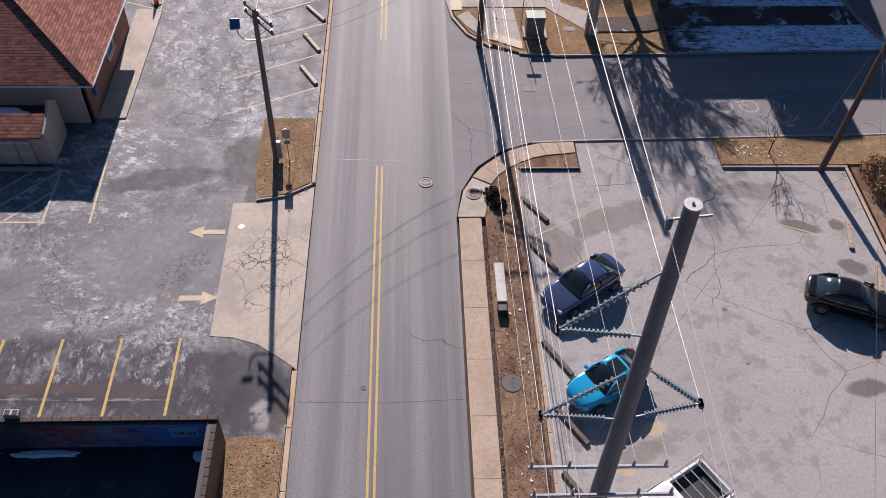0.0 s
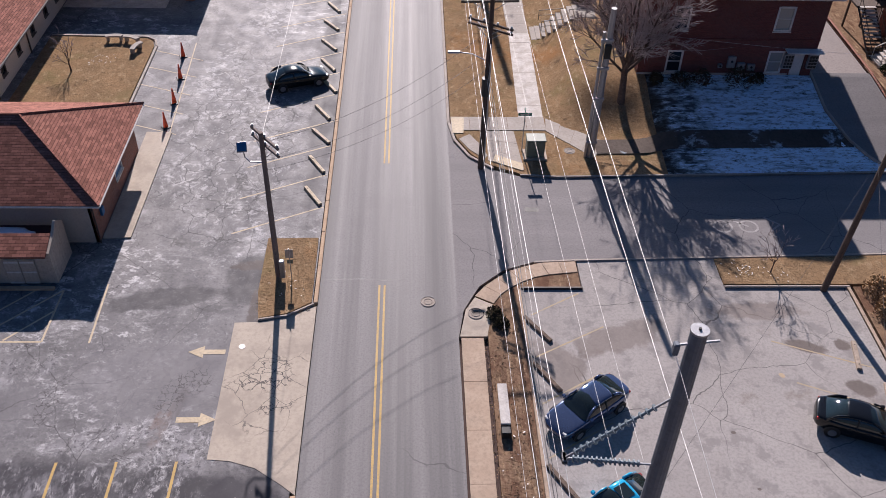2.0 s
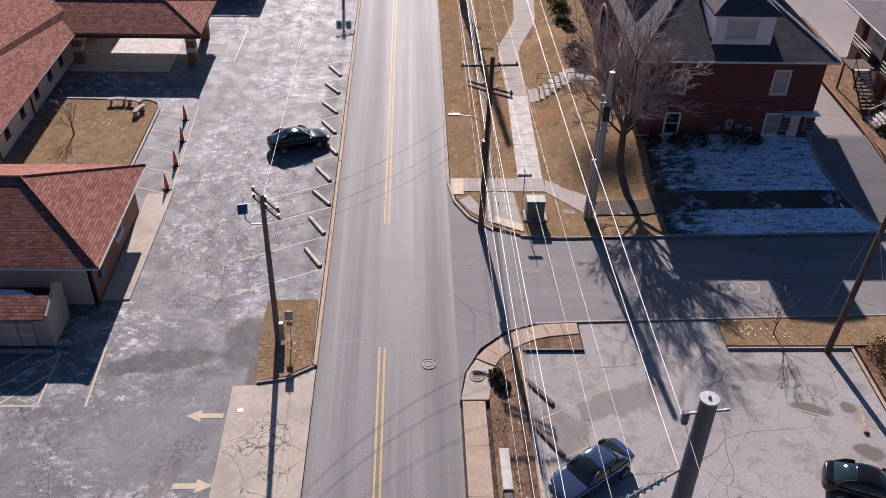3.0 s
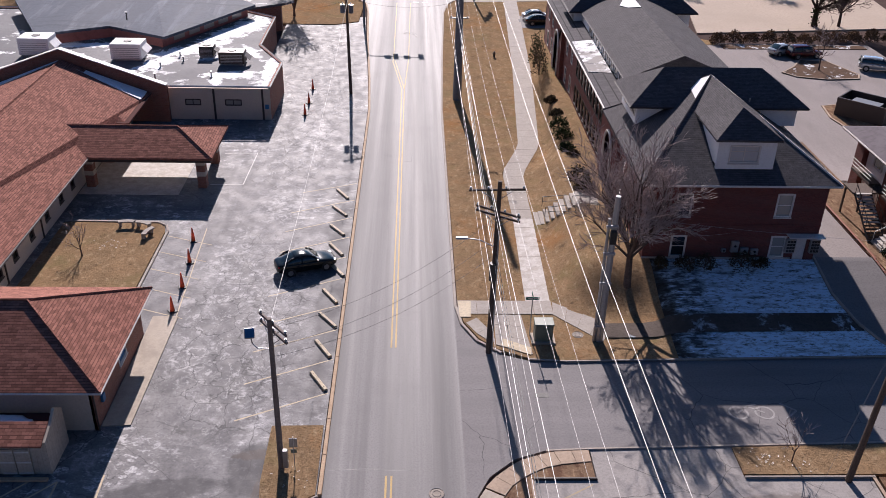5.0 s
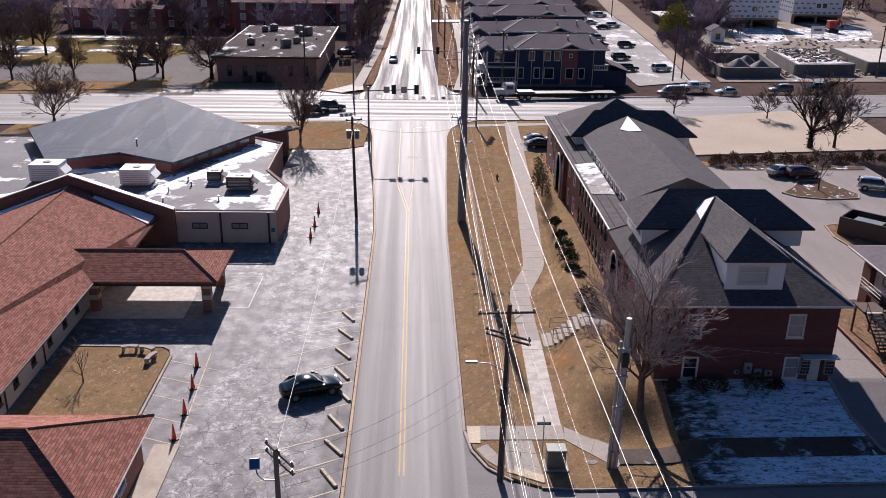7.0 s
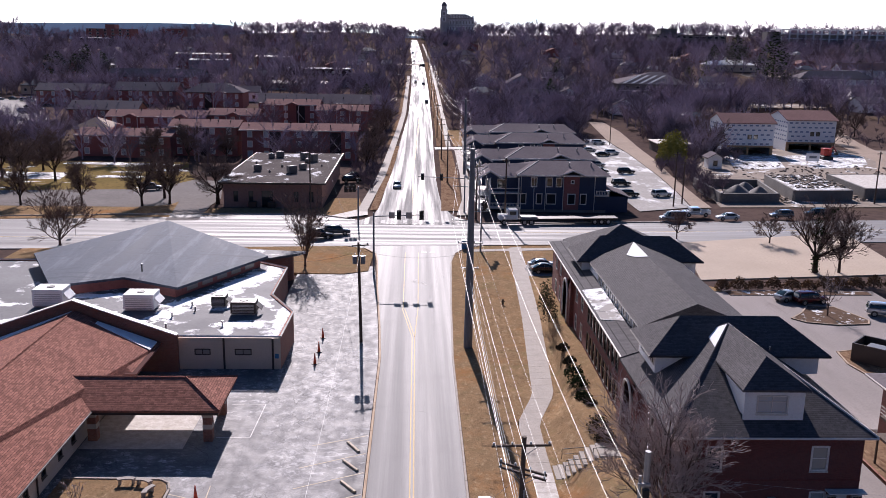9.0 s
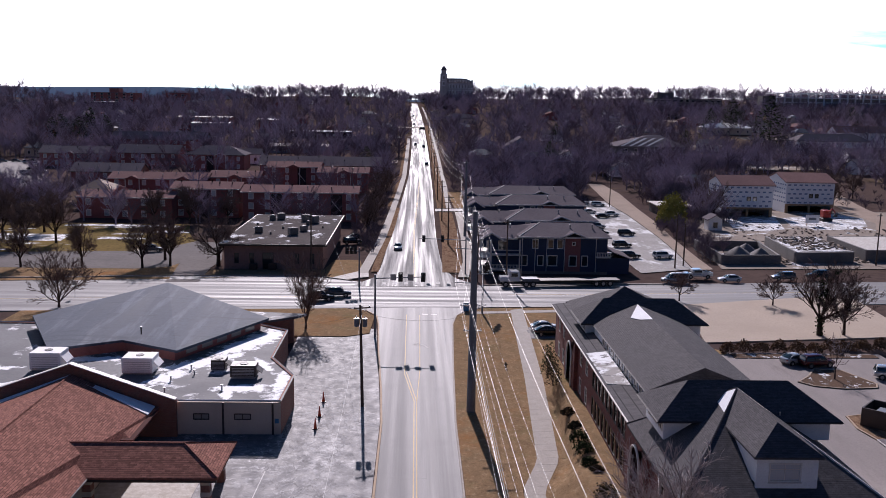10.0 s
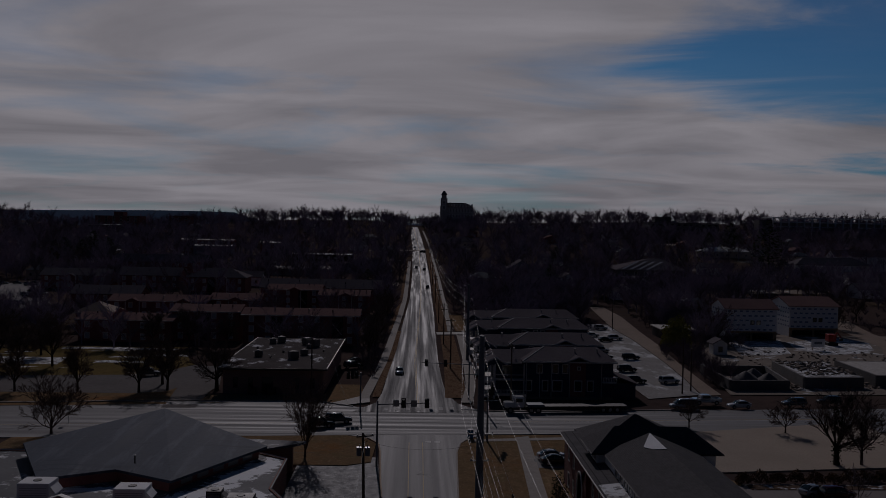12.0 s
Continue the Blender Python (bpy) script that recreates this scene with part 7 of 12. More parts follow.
def crossarm(t, z, ln, rz, mat, n=3, ins=True):
    a = new("crossarm")
    a.parent = t
    m = pose(0, 0, z, 0, 0, rz)
    part("beam", softened(box(bmesh.new(), -ln / 2, ln / 2, 0.12, 0.24, -0.06, 0.07, m), 0.015), mat, a)
    for s in (-1, 1):
        part("brace", tube(bmesh.new(), [m @ Vector((s * ln * 0.28, 0.1, -0.04)), m @ Vector((0, 0.1, -0.7))], 0.02, 4), M["galv"], a)
    if ins:
        for i in range(n):
            xx = -ln / 2 + 0.12 + (ln - 0.24) * i / max(n - 1, 1)
            bm = bmesh.new()
            for k, rr in enumerate((0.05, 0.075, 0.05)):
                cb = turned(cyl(rr, 0.05, 10), m @ pose(xx, 0.18, 0.10 + 0.055 * k))
                me = bpy.data.meshes.new("tmp")
                cb.to_mesh(me)
                bm.from_mesh(me)
                bpy.data.meshes.remove(me)
                cb.free()
            part("insulator", bm, M["insulator"], a)
    return a


def transformer(t, x, y, z, rz=0):
    tr = new("transformer")
    tr.parent = t
    part("tank", turned(softened(cyl(0.27, 0.85, 16), 0.03), pose(x, y, z)), M["steel_pole"], tr)
    part("lid", turned(cyl(0.29, 0.05, 16), pose(x, y, z + 0.46)), M["galv"], tr)
    part("bushing", turned(cyl(0.05, 0.25, 8), pose(x, y, z + 0.6)), M["insulator"], tr)


# left pole in the grass island: two slanting crossarms and a lamp panel
lp = pole("utility_pole", "weathered wooden utility pole in the grass island", -5.95, 36.2, 9.7, 0.17, 0.115, M["grey_pole"])
crossarm(lp, 9.3, 2.6, -52, M["grey_pole"], 3)
crossarm(lp, 8.85, 2.6, -52, M["grey_pole"], 3)
fl = new("flood_lamp")
fl.parent = lp
part("arm", tube(bmesh.new(), [(-0.1, 0, 7.9), (-0.7, 0.05, 7.9), (-0.95, 0.1, 8.15), (-1.0, 0.1, 8.5)], 0.035, 6), M["galv"], fl)
part("head", softened(box(bmesh.new(), -0.25, 0.25, -0.27, 0.27, -0.05, 0.06, pose(-1.05, 0.1, 8.75, 38, 0, 8)), 0.02), M["galv"], fl)
part("lens", box(bmesh.new(), -0.22, 0.22, -0.24, 0.24, 0.062, 0.075, pose(-1.05, 0.1, 8.75, 38, 0, 8)), M["blue"], fl)
part("junction_box", softened(box(bmesh.new(), 0.15, 0.42, -0.35, -0.1, 0.3, 1.5), 0.03), M["galv"], lp, "grey meter box at the foot")
# sign post in the island
sp = thing("sign_post", "thin steel sign post seen edge-on in the grass", "sign", -5.2, 36.0, 0.08)
part("post", tube(bmesh.new(), [(0, 0, 0), (0, 0, 2.3)], 0.03, 6), M["galv"], sp)
part("sign_plate", softened(box(bmesh.new(), -0.22, 0.22, -0.015, 0.015, 1.6, 2.2), 0.01), M["galv"], sp)
part("lower_plate", softened(box(bmesh.new(), -0.16, 0.16, -0.015, 0.015, 1.2, 1.45), 0.01), M["green_box"], sp)

# far left pole with transformers
p3 = pole("utility_pole", "tall dark wooden pole with transformers by the lot", -6.05, 97.2, 11.6, 0.19, 0.13, M["wood_pole"], (-0.25, 0))
crossarm(p3, 11.2, 1.9, 20, M["wood_pole"], 3)
transformer(p3, -0.65, 0, 9.6)
transformer(p3, 0.25, 0, 9.6)

# tall steel pole in the right lot, with standing-off insulator strings and an underbuilt frame
mp_ = pole("steel_power_pole", "very tall dark steel power pole on the verge", 6.8, 10.15, 22.3, 0.36, 0.165, M["steel_pole"], n=16)
part("cap", turned(cyl(0.18, 0.05, 24), pose(0, 0, 22.33)), M["galv"], mp_, "pale steel cap plate")
part("cap_bolt", turned(cyl(0.03, 0.04, 8), pose(0, 0, 22.37)), M["black"], mp_)


def string(t, p, q, discs=14):
    s = new("insulator_string")
    s.parent = t
    p, q = Vector(p), Vector(q)
    part("rod", tube(bmesh.new(), [p, q], 0.03, 6), M["galv"], s)
    bm = bmesh.new()
    d = (q - p)
    rot = d.to_track_quat("Z", "Y").to_matrix().to_4x4()
    pts, radii = [], []
    for i in range(discs):
        for ds, rr in ((0.0, 0.035), (0.004, 0.085), (0.03, 0.075), (0.05, 0.035)):
            pts.append(p.lerp(q, 0.14 + 0.8 * i / discs) + d.normalized() * ds)
            radii.append(rr)
    tube(bm, pts, radii, 10)
    tagged(part("insulator_sleeve", bm, M["insulator"], s), "row of grey insulator discs")
    part("clamp", softened(box(bmesh.new(), -0.06, 0.06, -0.14, 0.14, -0.08, 0.06, Matrix.Translation(q)), 0.03), M["galv"], s)


ATTACH = {"a": (-2.05, 0.15, 18.3), "b": (-2.07, 0.13, 14.8), "c": (1.9, 0.17, 15.2)}
string(mp_, (-0.19, 0, 18.25), ATTACH["a"], 15)
string(mp_, (-0.17, 0, 20.4), ATTACH["a"], 13)
string(mp_, (-0.22, 0, 14.8), ATTACH["b"], 15)
string(mp_, (-0.28, 0, 16.8), ATTACH["b"], 13)
string(mp_, (0.30, 0, 14.9), ATTACH["c"], 15)
string(mp_, (0.28, 0, 16.9), ATTACH["c"], 12)
br = new("shield_bracket")
br.parent = mp_
part("arm", tube(bmesh.new(), [(-0.35, 0, 21.95), (0.45, 0.03, 22.02)], 0.03, 6), M["galv"], br)
part("clamp", softened(box(bmesh.new(), -0.42, -0.3, -0.08, 0.08, 21.7, 22.0), 0.03), M["steel_pole"], br)
for z in (11.55, 11.62):
    f = new("crossarm")
    f.parent = mp_
    part("beam", softened(box(bmesh.new(), -2.05, 1.9, -0.45 if z < 11.6 else 0.36, -0.36 if z < 11.6 else 0.45, z - 0.06, z + 0.06), 0.02), M["galv"], f)
    for xx in (-1.95, -0.9, 0.9, 1.8):
        part("post_insulator", turned(cyl(0.05, 0.3, 10, 0.035), pose(xx, -0.40 if z < 11.6 else 0.40, z + 0.21)), M["insulator"], f)

# wooden corner pole
wp = pole("utility_pole", "dark wooden utility pole on the street corner", 6.05, 47.0, 12.2, 0.2, 0.13, M["wood_pole"], (0.12, 0.1))
crossarm(wp, 11.6, 3.4, 3, M["wood_pole"], 4)
crossarm(wp, 10.2, 3.0, -33, M["wood_pole"], 4)
crossarm(wp, 9.9, 3.0, -33, M["wood_pole"], 2)
lampm = new("street_lamp")
lampm.parent = wp
part("arm", tube(bmesh.new(), [(-0.1, 0, 7.9), (-0.9, 0.15, 8.25), (-1.7, 0.25, 8.3)], 0.035, 6), M["galv"], lampm)
part("head", softened(turned(box(bmesh.new(), -0.38, 0.38, -0.13, 0.13, -0.07, 0.07), pose(-2.0, 0.28, 8.3)), 0.05), M["galv"], lampm)
part("riser", tube(bmesh.new(), [(0.2, -0.1, 0.1), (0.2, -0.1, 9.0)], 0.05, 6), M["galv"], wp, "grey conduit up the pole")
part("wrap", turned(cyl(0.25, 1.2, 12), pose(0, 0, 6.1)), M["cable"], wp, "bundle of black cables")

# grey steel pole pair behind the corner
gp = pole("steel_pole", "grey steel pole with cable brackets", 13.5, 48.3, 10.7, 0.27, 0.17, M["galv"], (0.1, 0.05))
part("riser", tube(bmesh.new(), [(-0.35, -0.05, 0.1), (-0.28, -0.03, 9.2)], 0.10, 8), M["galv"], gp, "cable riser strapped to the pole")
for z in (1.2, 4.5, 6.7, 8.6):
    part("bracket", softened(box(bmesh.new(), -0.45, 0.3, -0.25, -0.05, z, z + 0.18), 0.02), M["galv"], gp)
part("terminal_box", softened(box(bmesh.new(), -0.2, 0.2, -0.5, -0.2, 7.6, 8.5), 0.03), M["black"], gp, "black terminal box")

# tall steel pole up the street
bp_ = pole("steel_power_pole", "very tall dark steel power pole by the far verge", 5.96, 95.5, 22.3, 0.5, 0.26, M["steel_pole"], n=14)
for z, side in ((18.2, -1), (15.5, 1), (14.5, -1)):
    string(bp_, (0, 0, z), (side * 2.0, 0, z + 0.1), 10)
crossarm(bp_, 12.0, 2.8, 0, M["galv"], 4)
crossarm(bp_, 9.2, 2.0, 0, M["galv"], 3)

# leaning brown pole beside the lot
pole("utility_pole", "leaning brown wooden pole by the grass strip", 24.8, 35.15, 11.5, 0.19, 0.13, M["wood_pole"], (0.9, 0.4))
# poles beyond the crossing
for x, y, h in ((11.5, 168, 10.5), (7.6, 215, 12), (7.4, 262, 12), (7.4, 320, 12), (7.6, 390, 12), (7.8, 470, 12), (8.2, 560, 12), (8.6, 660, 12), (9, 780, 12)):
    q = pole("utility_pole", "dark utility pole along the far street", x, y, h, 0.2, 0.13, M["wood_pole"], n=8)
    q.location.z = gz(x, y)
    crossarm(q, h - 0.5, 2.4, 0, M["wood_pole"], 3, False)
    crossarm(q, h - 1.8, 2.0, 0, M["wood_pole"], 3, False)
for x, y, h in ((54.2, 184.6, 11.5), (57.0, 188, 9), (100.4, 191, 11.5), (-20.8, 175.8, 11.5), (66.2, 305, 10), (16.8, 165.8, 12)):
    q = pole("utility_pole", "dark utility pole near the parking lots", x, y, h, 0.18, 0.12, M["wood_pole"], n=8)
    q.location.z = gz(x, y)
    crossarm(q, h - 0.5, 1.8, 30, M["wood_pole"], 3, False)


def sag(p, q, drop, n=18):
    p, q = Vector(p), Vector(q)
    return [p.lerp(q, i / n) - Vector((0, 0, 4 * drop * (i / n) * (1 - i / n))) for i in range(n + 1)]


def power_line(p, q, drop, r=0.0105, mat=None, label="bright aluminium power line"):
    t = tagged(new("power_line", finish("power_line", tube(bmesh.new(), sag(p, q, drop), r, 5, False), mat or M["wire"])), label, "power line", "power lines")
    return t


MX, MY = 6.8, 10.15
# transmission conductors from the near pole to the far one, and on towards the camera
FARP = (5.96, 95.5)
for key, (fx, fz) in (("a", (-2.0, 18.3)), ("b", (-2.0, 14.6)), ("c", (2.0, 15.6))):
    ax, ay, az = ATTACH[key]
    power_line((MX + ax, MY + ay, az), (FARP[0] + fx, FARP[1], fz), 1.1, 0.0105)
    power_line((MX + ax, MY + ay, az), (MX + ax, -70, az), 1.0, 0.0105)
power_line((MX - 0.36, MY, 21.75), (FARP[0] + 0.3, FARP[1], 22.2), 0.8, 0.006)
power_line((MX - 0.36, MY, 21.75), (MX - 0.3, -70, 21.8), 0.8, 0.006)
# distribution wires, near frame to the corner pole to the far pole
for i, (xa, xb, zb) in enumerate(((-1.95, -1.58, 11.9), (-0.9, -0.5, 11.9), (0.9, 0.6, 11.9), (1.8, 1.58, 11.9))):
    z = 12.2
    power_line((MX + xa, MY + 0.4, z - 0.2), (6.1 + xb, 47.1, zb), 0.35, 0.006)
    power_line((MX + xa, MY - 0.4, z - 0.2), (MX + xa, -60, z), 0.6, 0.006)
    power_line((6.1 + xb, 47.1, zb), (5.96 - 1.2 + 0.8 * i, 95.5, 12.2), 0.5, 0.006)
for zb, zf, r, m in ((7.9, 9.4, 0.022, "cable"), (7.3, 8.6, 0.03, "cable"), (6.7, 8.0, 0.022, "galv")):
    power_line((6.6, 10.15, zb + 0.1), (6.1, 47.0, zb), 0.4, r * 0.7, M[m], "thick grey communication cable")
    power_line((6.6, 10.15, zb + 0.1), (6.6, -60, zb + 0.1), 0.6, r * 0.7, M[m], "thick grey communication cable")
    power_line((6.1, 47.0, zb), (5.96, 95.5, zf), 0.6, r * 0.7, M[m], "thick grey communication cable")
power_line((13.55, 48.3, 10.3), (16.9, 60.5, 8.3), 0.4, 0.006, M["galv"], "thin service wire to the brick building")
power_line((13.55, 48.3, 8.7), (24.4, 55.75, 4.4), 0.5, 0.006, M["galv"], "thin service wire to the brick building")
power_line((13.55, 48.3, 9.4), (60, 44, 9.5), 1.0, 0.006, M["galv"], "thin wire over the side street")
for za, zb in ((7.4, 7.3), (8.0, 8.4), (9.1, 9.9)):
    power_line((-5.95, 36.2, za), (6.05, 47.0, zb), 1.0, 0.010, M["cable"], "dark service cable over the street")
power_line((24.9, 35.2, 9.0), (9.0, -8, 9.0), 0.6, 0.006, M["cable"], "thin dark guy wire over the lot")
power_line((24.9, 35.2, 8.6), (7.0, 12.0, 11.0), 0.3, 0.006, M["cable"], "thin dark wire over the lot")
for k, (x0, x1) in enumerate(((-1.0, -0.9), (0, 0), (1.0, 0.9))):
    prev = (5.96 + x0, 95.5, 12.2)
    for x, y, h in ((11.5, 168, 10.5), (7.6, 215, 12), (7.4, 262, 12), (7.4, 320, 12), (7.6, 390, 12), (7.8, 470, 12), (8.2, 560, 12)):
        nxt = (x + x1, y, gz(x, y) + h - 0.4)
        power_line(prev, nxt, 0.9, 0.008 + 0.00003 * y)
        prev = nxt
for dx, z in ((-2, 18.2), (2, 15.6), (-2, 14.6)):
    power_line((5.96 + dx, 95.5, z), (12.5 + dx * 0.5, 230, z - 1.0), 2.2, 0.0105)
    power_line((12.5 + dx * 0.5, 230, z - 1.0), (8, 420, z + 2), 4, 0.02)
tl = pole("steel_power_pole", "tall steel power pole beyond the crossing", 12.5, 230, 19.5, 0.4, 0.25, M["steel_pole"], n=10)
tl.location.z = gz(12.5, 230)
crossarm(tl, 19, 2.5, 0, M["galv"], 3, False)
power_line((-6.05, 97.2, 11.0), (-6.0, 36.3, 9.2), 0.9, 0.012)
power_line((-6.2, 97.2, 10.6), (-16.5, 118, 4.0), 0.4, 0.01, M["cable"], "dark service cable to the flat-roofed block")
power_line((-6.3, 97.2, 10.8), (5.9, 95.5, 11.0), 0.8, 0.01, M["cable"], "dark cable over the street")
power_line((-6.1, 97.2, 10.9), (-17.6, 178, 9), 1.2, 0.012, M["cable"], "dark cable towards the crossing")


# traffic signals
def signal(x, y, h, reach, rz, label, heads=(0.32, 0.62, 0.95), signs=()):
    t = thing("traffic_signal", label, "traffic light", x, y, gz(x, y))
    part("mast", tube(bmesh.new(), [(0, 0, 0), (0, 0, h)], [0.16, 0.12], 10), M["steel_pole"], t)
    d = Vector((math.cos(radians(rz)), math.sin(radians(rz)), 0))
    part("arm", tube(bmesh.new(), [Vector((0, 0, h - 0.6)), d * reach + Vector((0, 0, h - 0.3))], [0.1, 0.06], 8), M["steel_pole"], t)
    for s in signs:
        c = d * reach * s + Vector((0, 0, h - 0.4))
        part("arm_sign", softened(box(bmesh.new(), c.x - 0.42, c.x + 0.42, c.y - 0.12, c.y - 0.09, c.z - 0.45, c.z + 0.45), 0.02), M["galv"], t, "grey back of an arm sign")
    for s in heads:
        c = d * reach * s + Vector((0, 0, h - 0.4))
        hd = new("signal_head")
        hd.parent = t
        part("housing", softened(box(bmesh.new(), c.x - 0.2, c.x + 0.2, c.y - 0.15, c.y + 0.15, c.z - 0.55, c.z + 0.55), 0.04), M["black"], hd)
        part("backplate", box(bmesh.new(), c.x - 0.32, c.x + 0.32, c.y + 0.152, c.y + 0.17, c.z - 0.68, c.z + 0.68), M["black"], hd)
        for k in (-0.33, 0, 0.33):
            part("visor", turned(cyl(0.13, 0.16, 10), pose(c.x, c.y - 0.22, c.z + k, 90)), M["black"], hd)
    return t


signal(-6.0, 126.5, 9.2, 7.2, 0, "dark traffic signal mast with an arm over the street", (0.50, 0.95), (0.36, 0.70))
signal(9.6, 174.5, 7.4, 9.2, 180, "dark traffic signal mast beyond the crossing", (0.5, 0.9))
signal(-10.4, 160.6, 7.2, 2.4, 200, "dark traffic signal mast on the far corner")
signal(10.5, 141, 7.5, 4.5, 75, "dark traffic signal mast on the near corner")

# green utility cabinet, street name post
cb = thing("utility_cabinet", "green steel utility cabinet on a pad in the grass", "utility box", 9.75, 48.35, 0.098)
part("body", softened(box(bmesh.new(), -0.6, 0.6, -0.4, 0.45, 0.1, 1.35), 0.04), M["green_box"], cb)
part("lid", softened(box(bmesh.new(), -0.65, 0.65, -0.46, 0.5, 1.352, 1.45), 0.03), M["green_box"], cb, "sun-bleached sloping lid")
part("pad", box(bmesh.new(), -0.8, 0.8, -0.6, 0.65, 0, 0.1), M["concrete"], cb)
for s in (-0.3, 0.3):
    part("door", box(bmesh.new(), s - 0.27, s + 0.27, -0.42, -0.405, 0.2, 1.25), M["green_box"], cb)
ns = thing("street_sign", "green street name blade on a thin post", "sign", 8.95, 48.9, 0.1)
part("post", tube(bmesh.new(), [(0, 0, 0), (0, 0, 2.9)], 0.035, 8), M["galv"], ns)
bl = part("blade", softened(box(bmesh.new(), -0.45, 0.45, -0.015, 0.015, 2.75, 2.98), 0.01), M["sign_green"], ns)
part("lettering_bar", box(bmesh.new(), -0.32, 0.32, -0.019, -0.016, 2.83, 2.9), M["white"], bl)
part("cross_blade", softened(box(bmesh.new(), -0.015, 0.015, -0.4, 0.4, 3.0, 3.2), 0.01), M["sign_green"], ns)
# bench and small items on the verge
bn = thing("bench", "pale concrete bench on the verge", "bench", 5.95, 26.6, 0.09)
part("seat", softened(box(bmesh.new(), -0.24, 0.24, -1.25, 1.25, 0.40, 0.50), 0.02), M["walk_pale"], bn)
for s in (-0.95, 0.95):
    part("leg", softened(box(bmesh.new(), -0.2, 0.2, s - 0.1, s + 0.1, 0, 0.395), 0.02), M["concrete"], bn)
part("end_block", softened(box(bmesh.new(), -0.22, 0.22, -1.75, -1.3, 0, 0.42), 0.02), M["black"], bn, "dark litter box at the end")
for x, y, r in ((-22.0, 64.1, 5), (-20.6, 63.9, -20), (-19.9, 62.5, 70)):
    b = thing("garden_bench", "small curved stone garden bench on the lawn", "bench", x, y, 0.11, r, "stone benches")
    bm = bmesh.new()
    outer, inner = arc(0, -1.5, 1.75, 65, 115, 6), arc(0, -1.5, 1.35, 65, 115, 6)
    prism(bm, outer + inner[::-1], 0.40, 0.50)
    part("seat", bm, M["walk_grey"], b)
    for s in (-0.5, 0.5):
        part("leg", softened(box(bmesh.new(), s - 0.1, s + 0.1, -0.1, 0.2, 0, 0.40), 0.02), M["walk_grey"], b)
# courtyard lawn beside the hall
slab("courtyard_lawn", [(-27.2, 54.6), (-18.75, 54.6), (-18.75, 63.3), (-19.0, 64.1), (-19.6, 64.6), (-27.2, 64.8)], -0.05, 0.11, M["lawn"], "dry lawn inside a pale kerb", "lawn")
kerb("kerb_courtyard", [(-18.65, 54.6), (-18.65, 63.3), (-18.95, 64.25), (-19.6, 64.75), (-27.2, 64.95)][::-1], 0.18, 0.15, M["kerb"], "pale concrete kerb round the lawn", 2.2)
# fire hydrant and posts far up the verge
hy = thing("fire_hydrant", "dark fire hydrant on the verge", "hydrant", 11.4, 111.8, 0.1)
part("barrel", turned(cyl(0.13, 0.6, 12), pose(0, 0, 0.3)), M["iron"], hy)
part("bonnet", turned(cyl(0.14, 0.16, 12, 0.04), pose(0, 0, 0.68)), M["iron"], hy)
for s in (-1, 1):
    part("nozzle", turned(cyl(0.06, 0.12, 10), pose(s * 0.17, 0, 0.42, 0, 90)), M["iron"], hy)
# entry rails and trellis by the walk
for x0, x1, y0, y1 in ((12.2, 14.2, 66.4, 68.4), (14.8, 16.8, 66.6, 68.6)):
    r = lifted(thing("handrail", "thin black iron handrail by the entry walk", "railing", 0, 0, 0.12), 0.45 if x0 < 14 else 1.4)
    for y in (y0, y1):
        part("rail", tube(bmesh.new(), [(x0, y, 0.9), (x1, y, 1.1)], 0.03, 6), M["black"], r)
        for x, z in ((x0, 0.9), (x1, 1.1)):
            part("baluster", tube(bmesh.new(), [(x, y, 0), (x, y, z)], 0.025, 6), M["black"], r)
        part("mid_rail", tube(bmesh.new(), [(x0, y, 0.45), (x1, y, 0.6)], 0.02, 6), M["black"], r)
# blue kiosk by the crossing
kb = thing("trash_bin", "blue bin beside the tall pole", "bin", 8.0, 142.6, 0.13)
part("body", softened(box(bmesh.new(), -0.45, 0.45, -0.4, 0.4, 0, 1.3), 0.06), M["blue"], kb)
part("lid", softened(box(bmesh.new(), -0.48, 0.48, -0.43, 0.43, 1.302, 1.42), 0.04), M["steel_pole"], kb)
rs = thing("road_sign", "small white road sign on a post by the cross street", "sign", -57.5, 150.5, 0)
part("post", tube(bmesh.new(), [(0, 0, 0), (0, 0, 2.6)], 0.04, 6), M["galv"], rs)
part("plate", softened(box(bmesh.new(), -0.35, 0.35, -0.02, 0.02, 2.0, 2.7), 0.02), M["galv"], rs)

# ---- vehicles
PAINT = {}


def paint(name, c, metal=0.3):
    if name not in PAINT:
        m = plain("car_paint_" + name, c, 0.16, metal, 0.35 if max(c) < 0.02 else 0.5)
        m.node_tree.nodes["Principled BSDF"].inputs["Coat Weight"].default_value = 0.15 if max(c) < 0.02 else 0.35
        b = m.node_tree.nodes["Principled BSDF"]
        m.node_tree.links.remove(b.inputs["Roughness"].links[0])
        b.inputs["Roughness"].default_value = 0.09
        PAINT[name] = m
    return PAINT[name]


def rounded(ob, levels):
    sub = ob.modifiers.new("rounding", "SUBSURF")
    sub.levels = sub.render_levels = levels
    return ob


def loft(bm, rings, cap=True):
    rs = [[bm.verts.new(p) for p in r] for r in rings]
    n = len(rs[0])
    for a, b in zip(rs, rs[1:]):
        for i in range(n):
            j = (i + 1) % n
            bm.faces.new((a[i], a[j], b[j], b[i]))
    if cap:
        bm.faces.new(rs[0][::-1])
        bm.faces.new(rs[-1])
    return bm


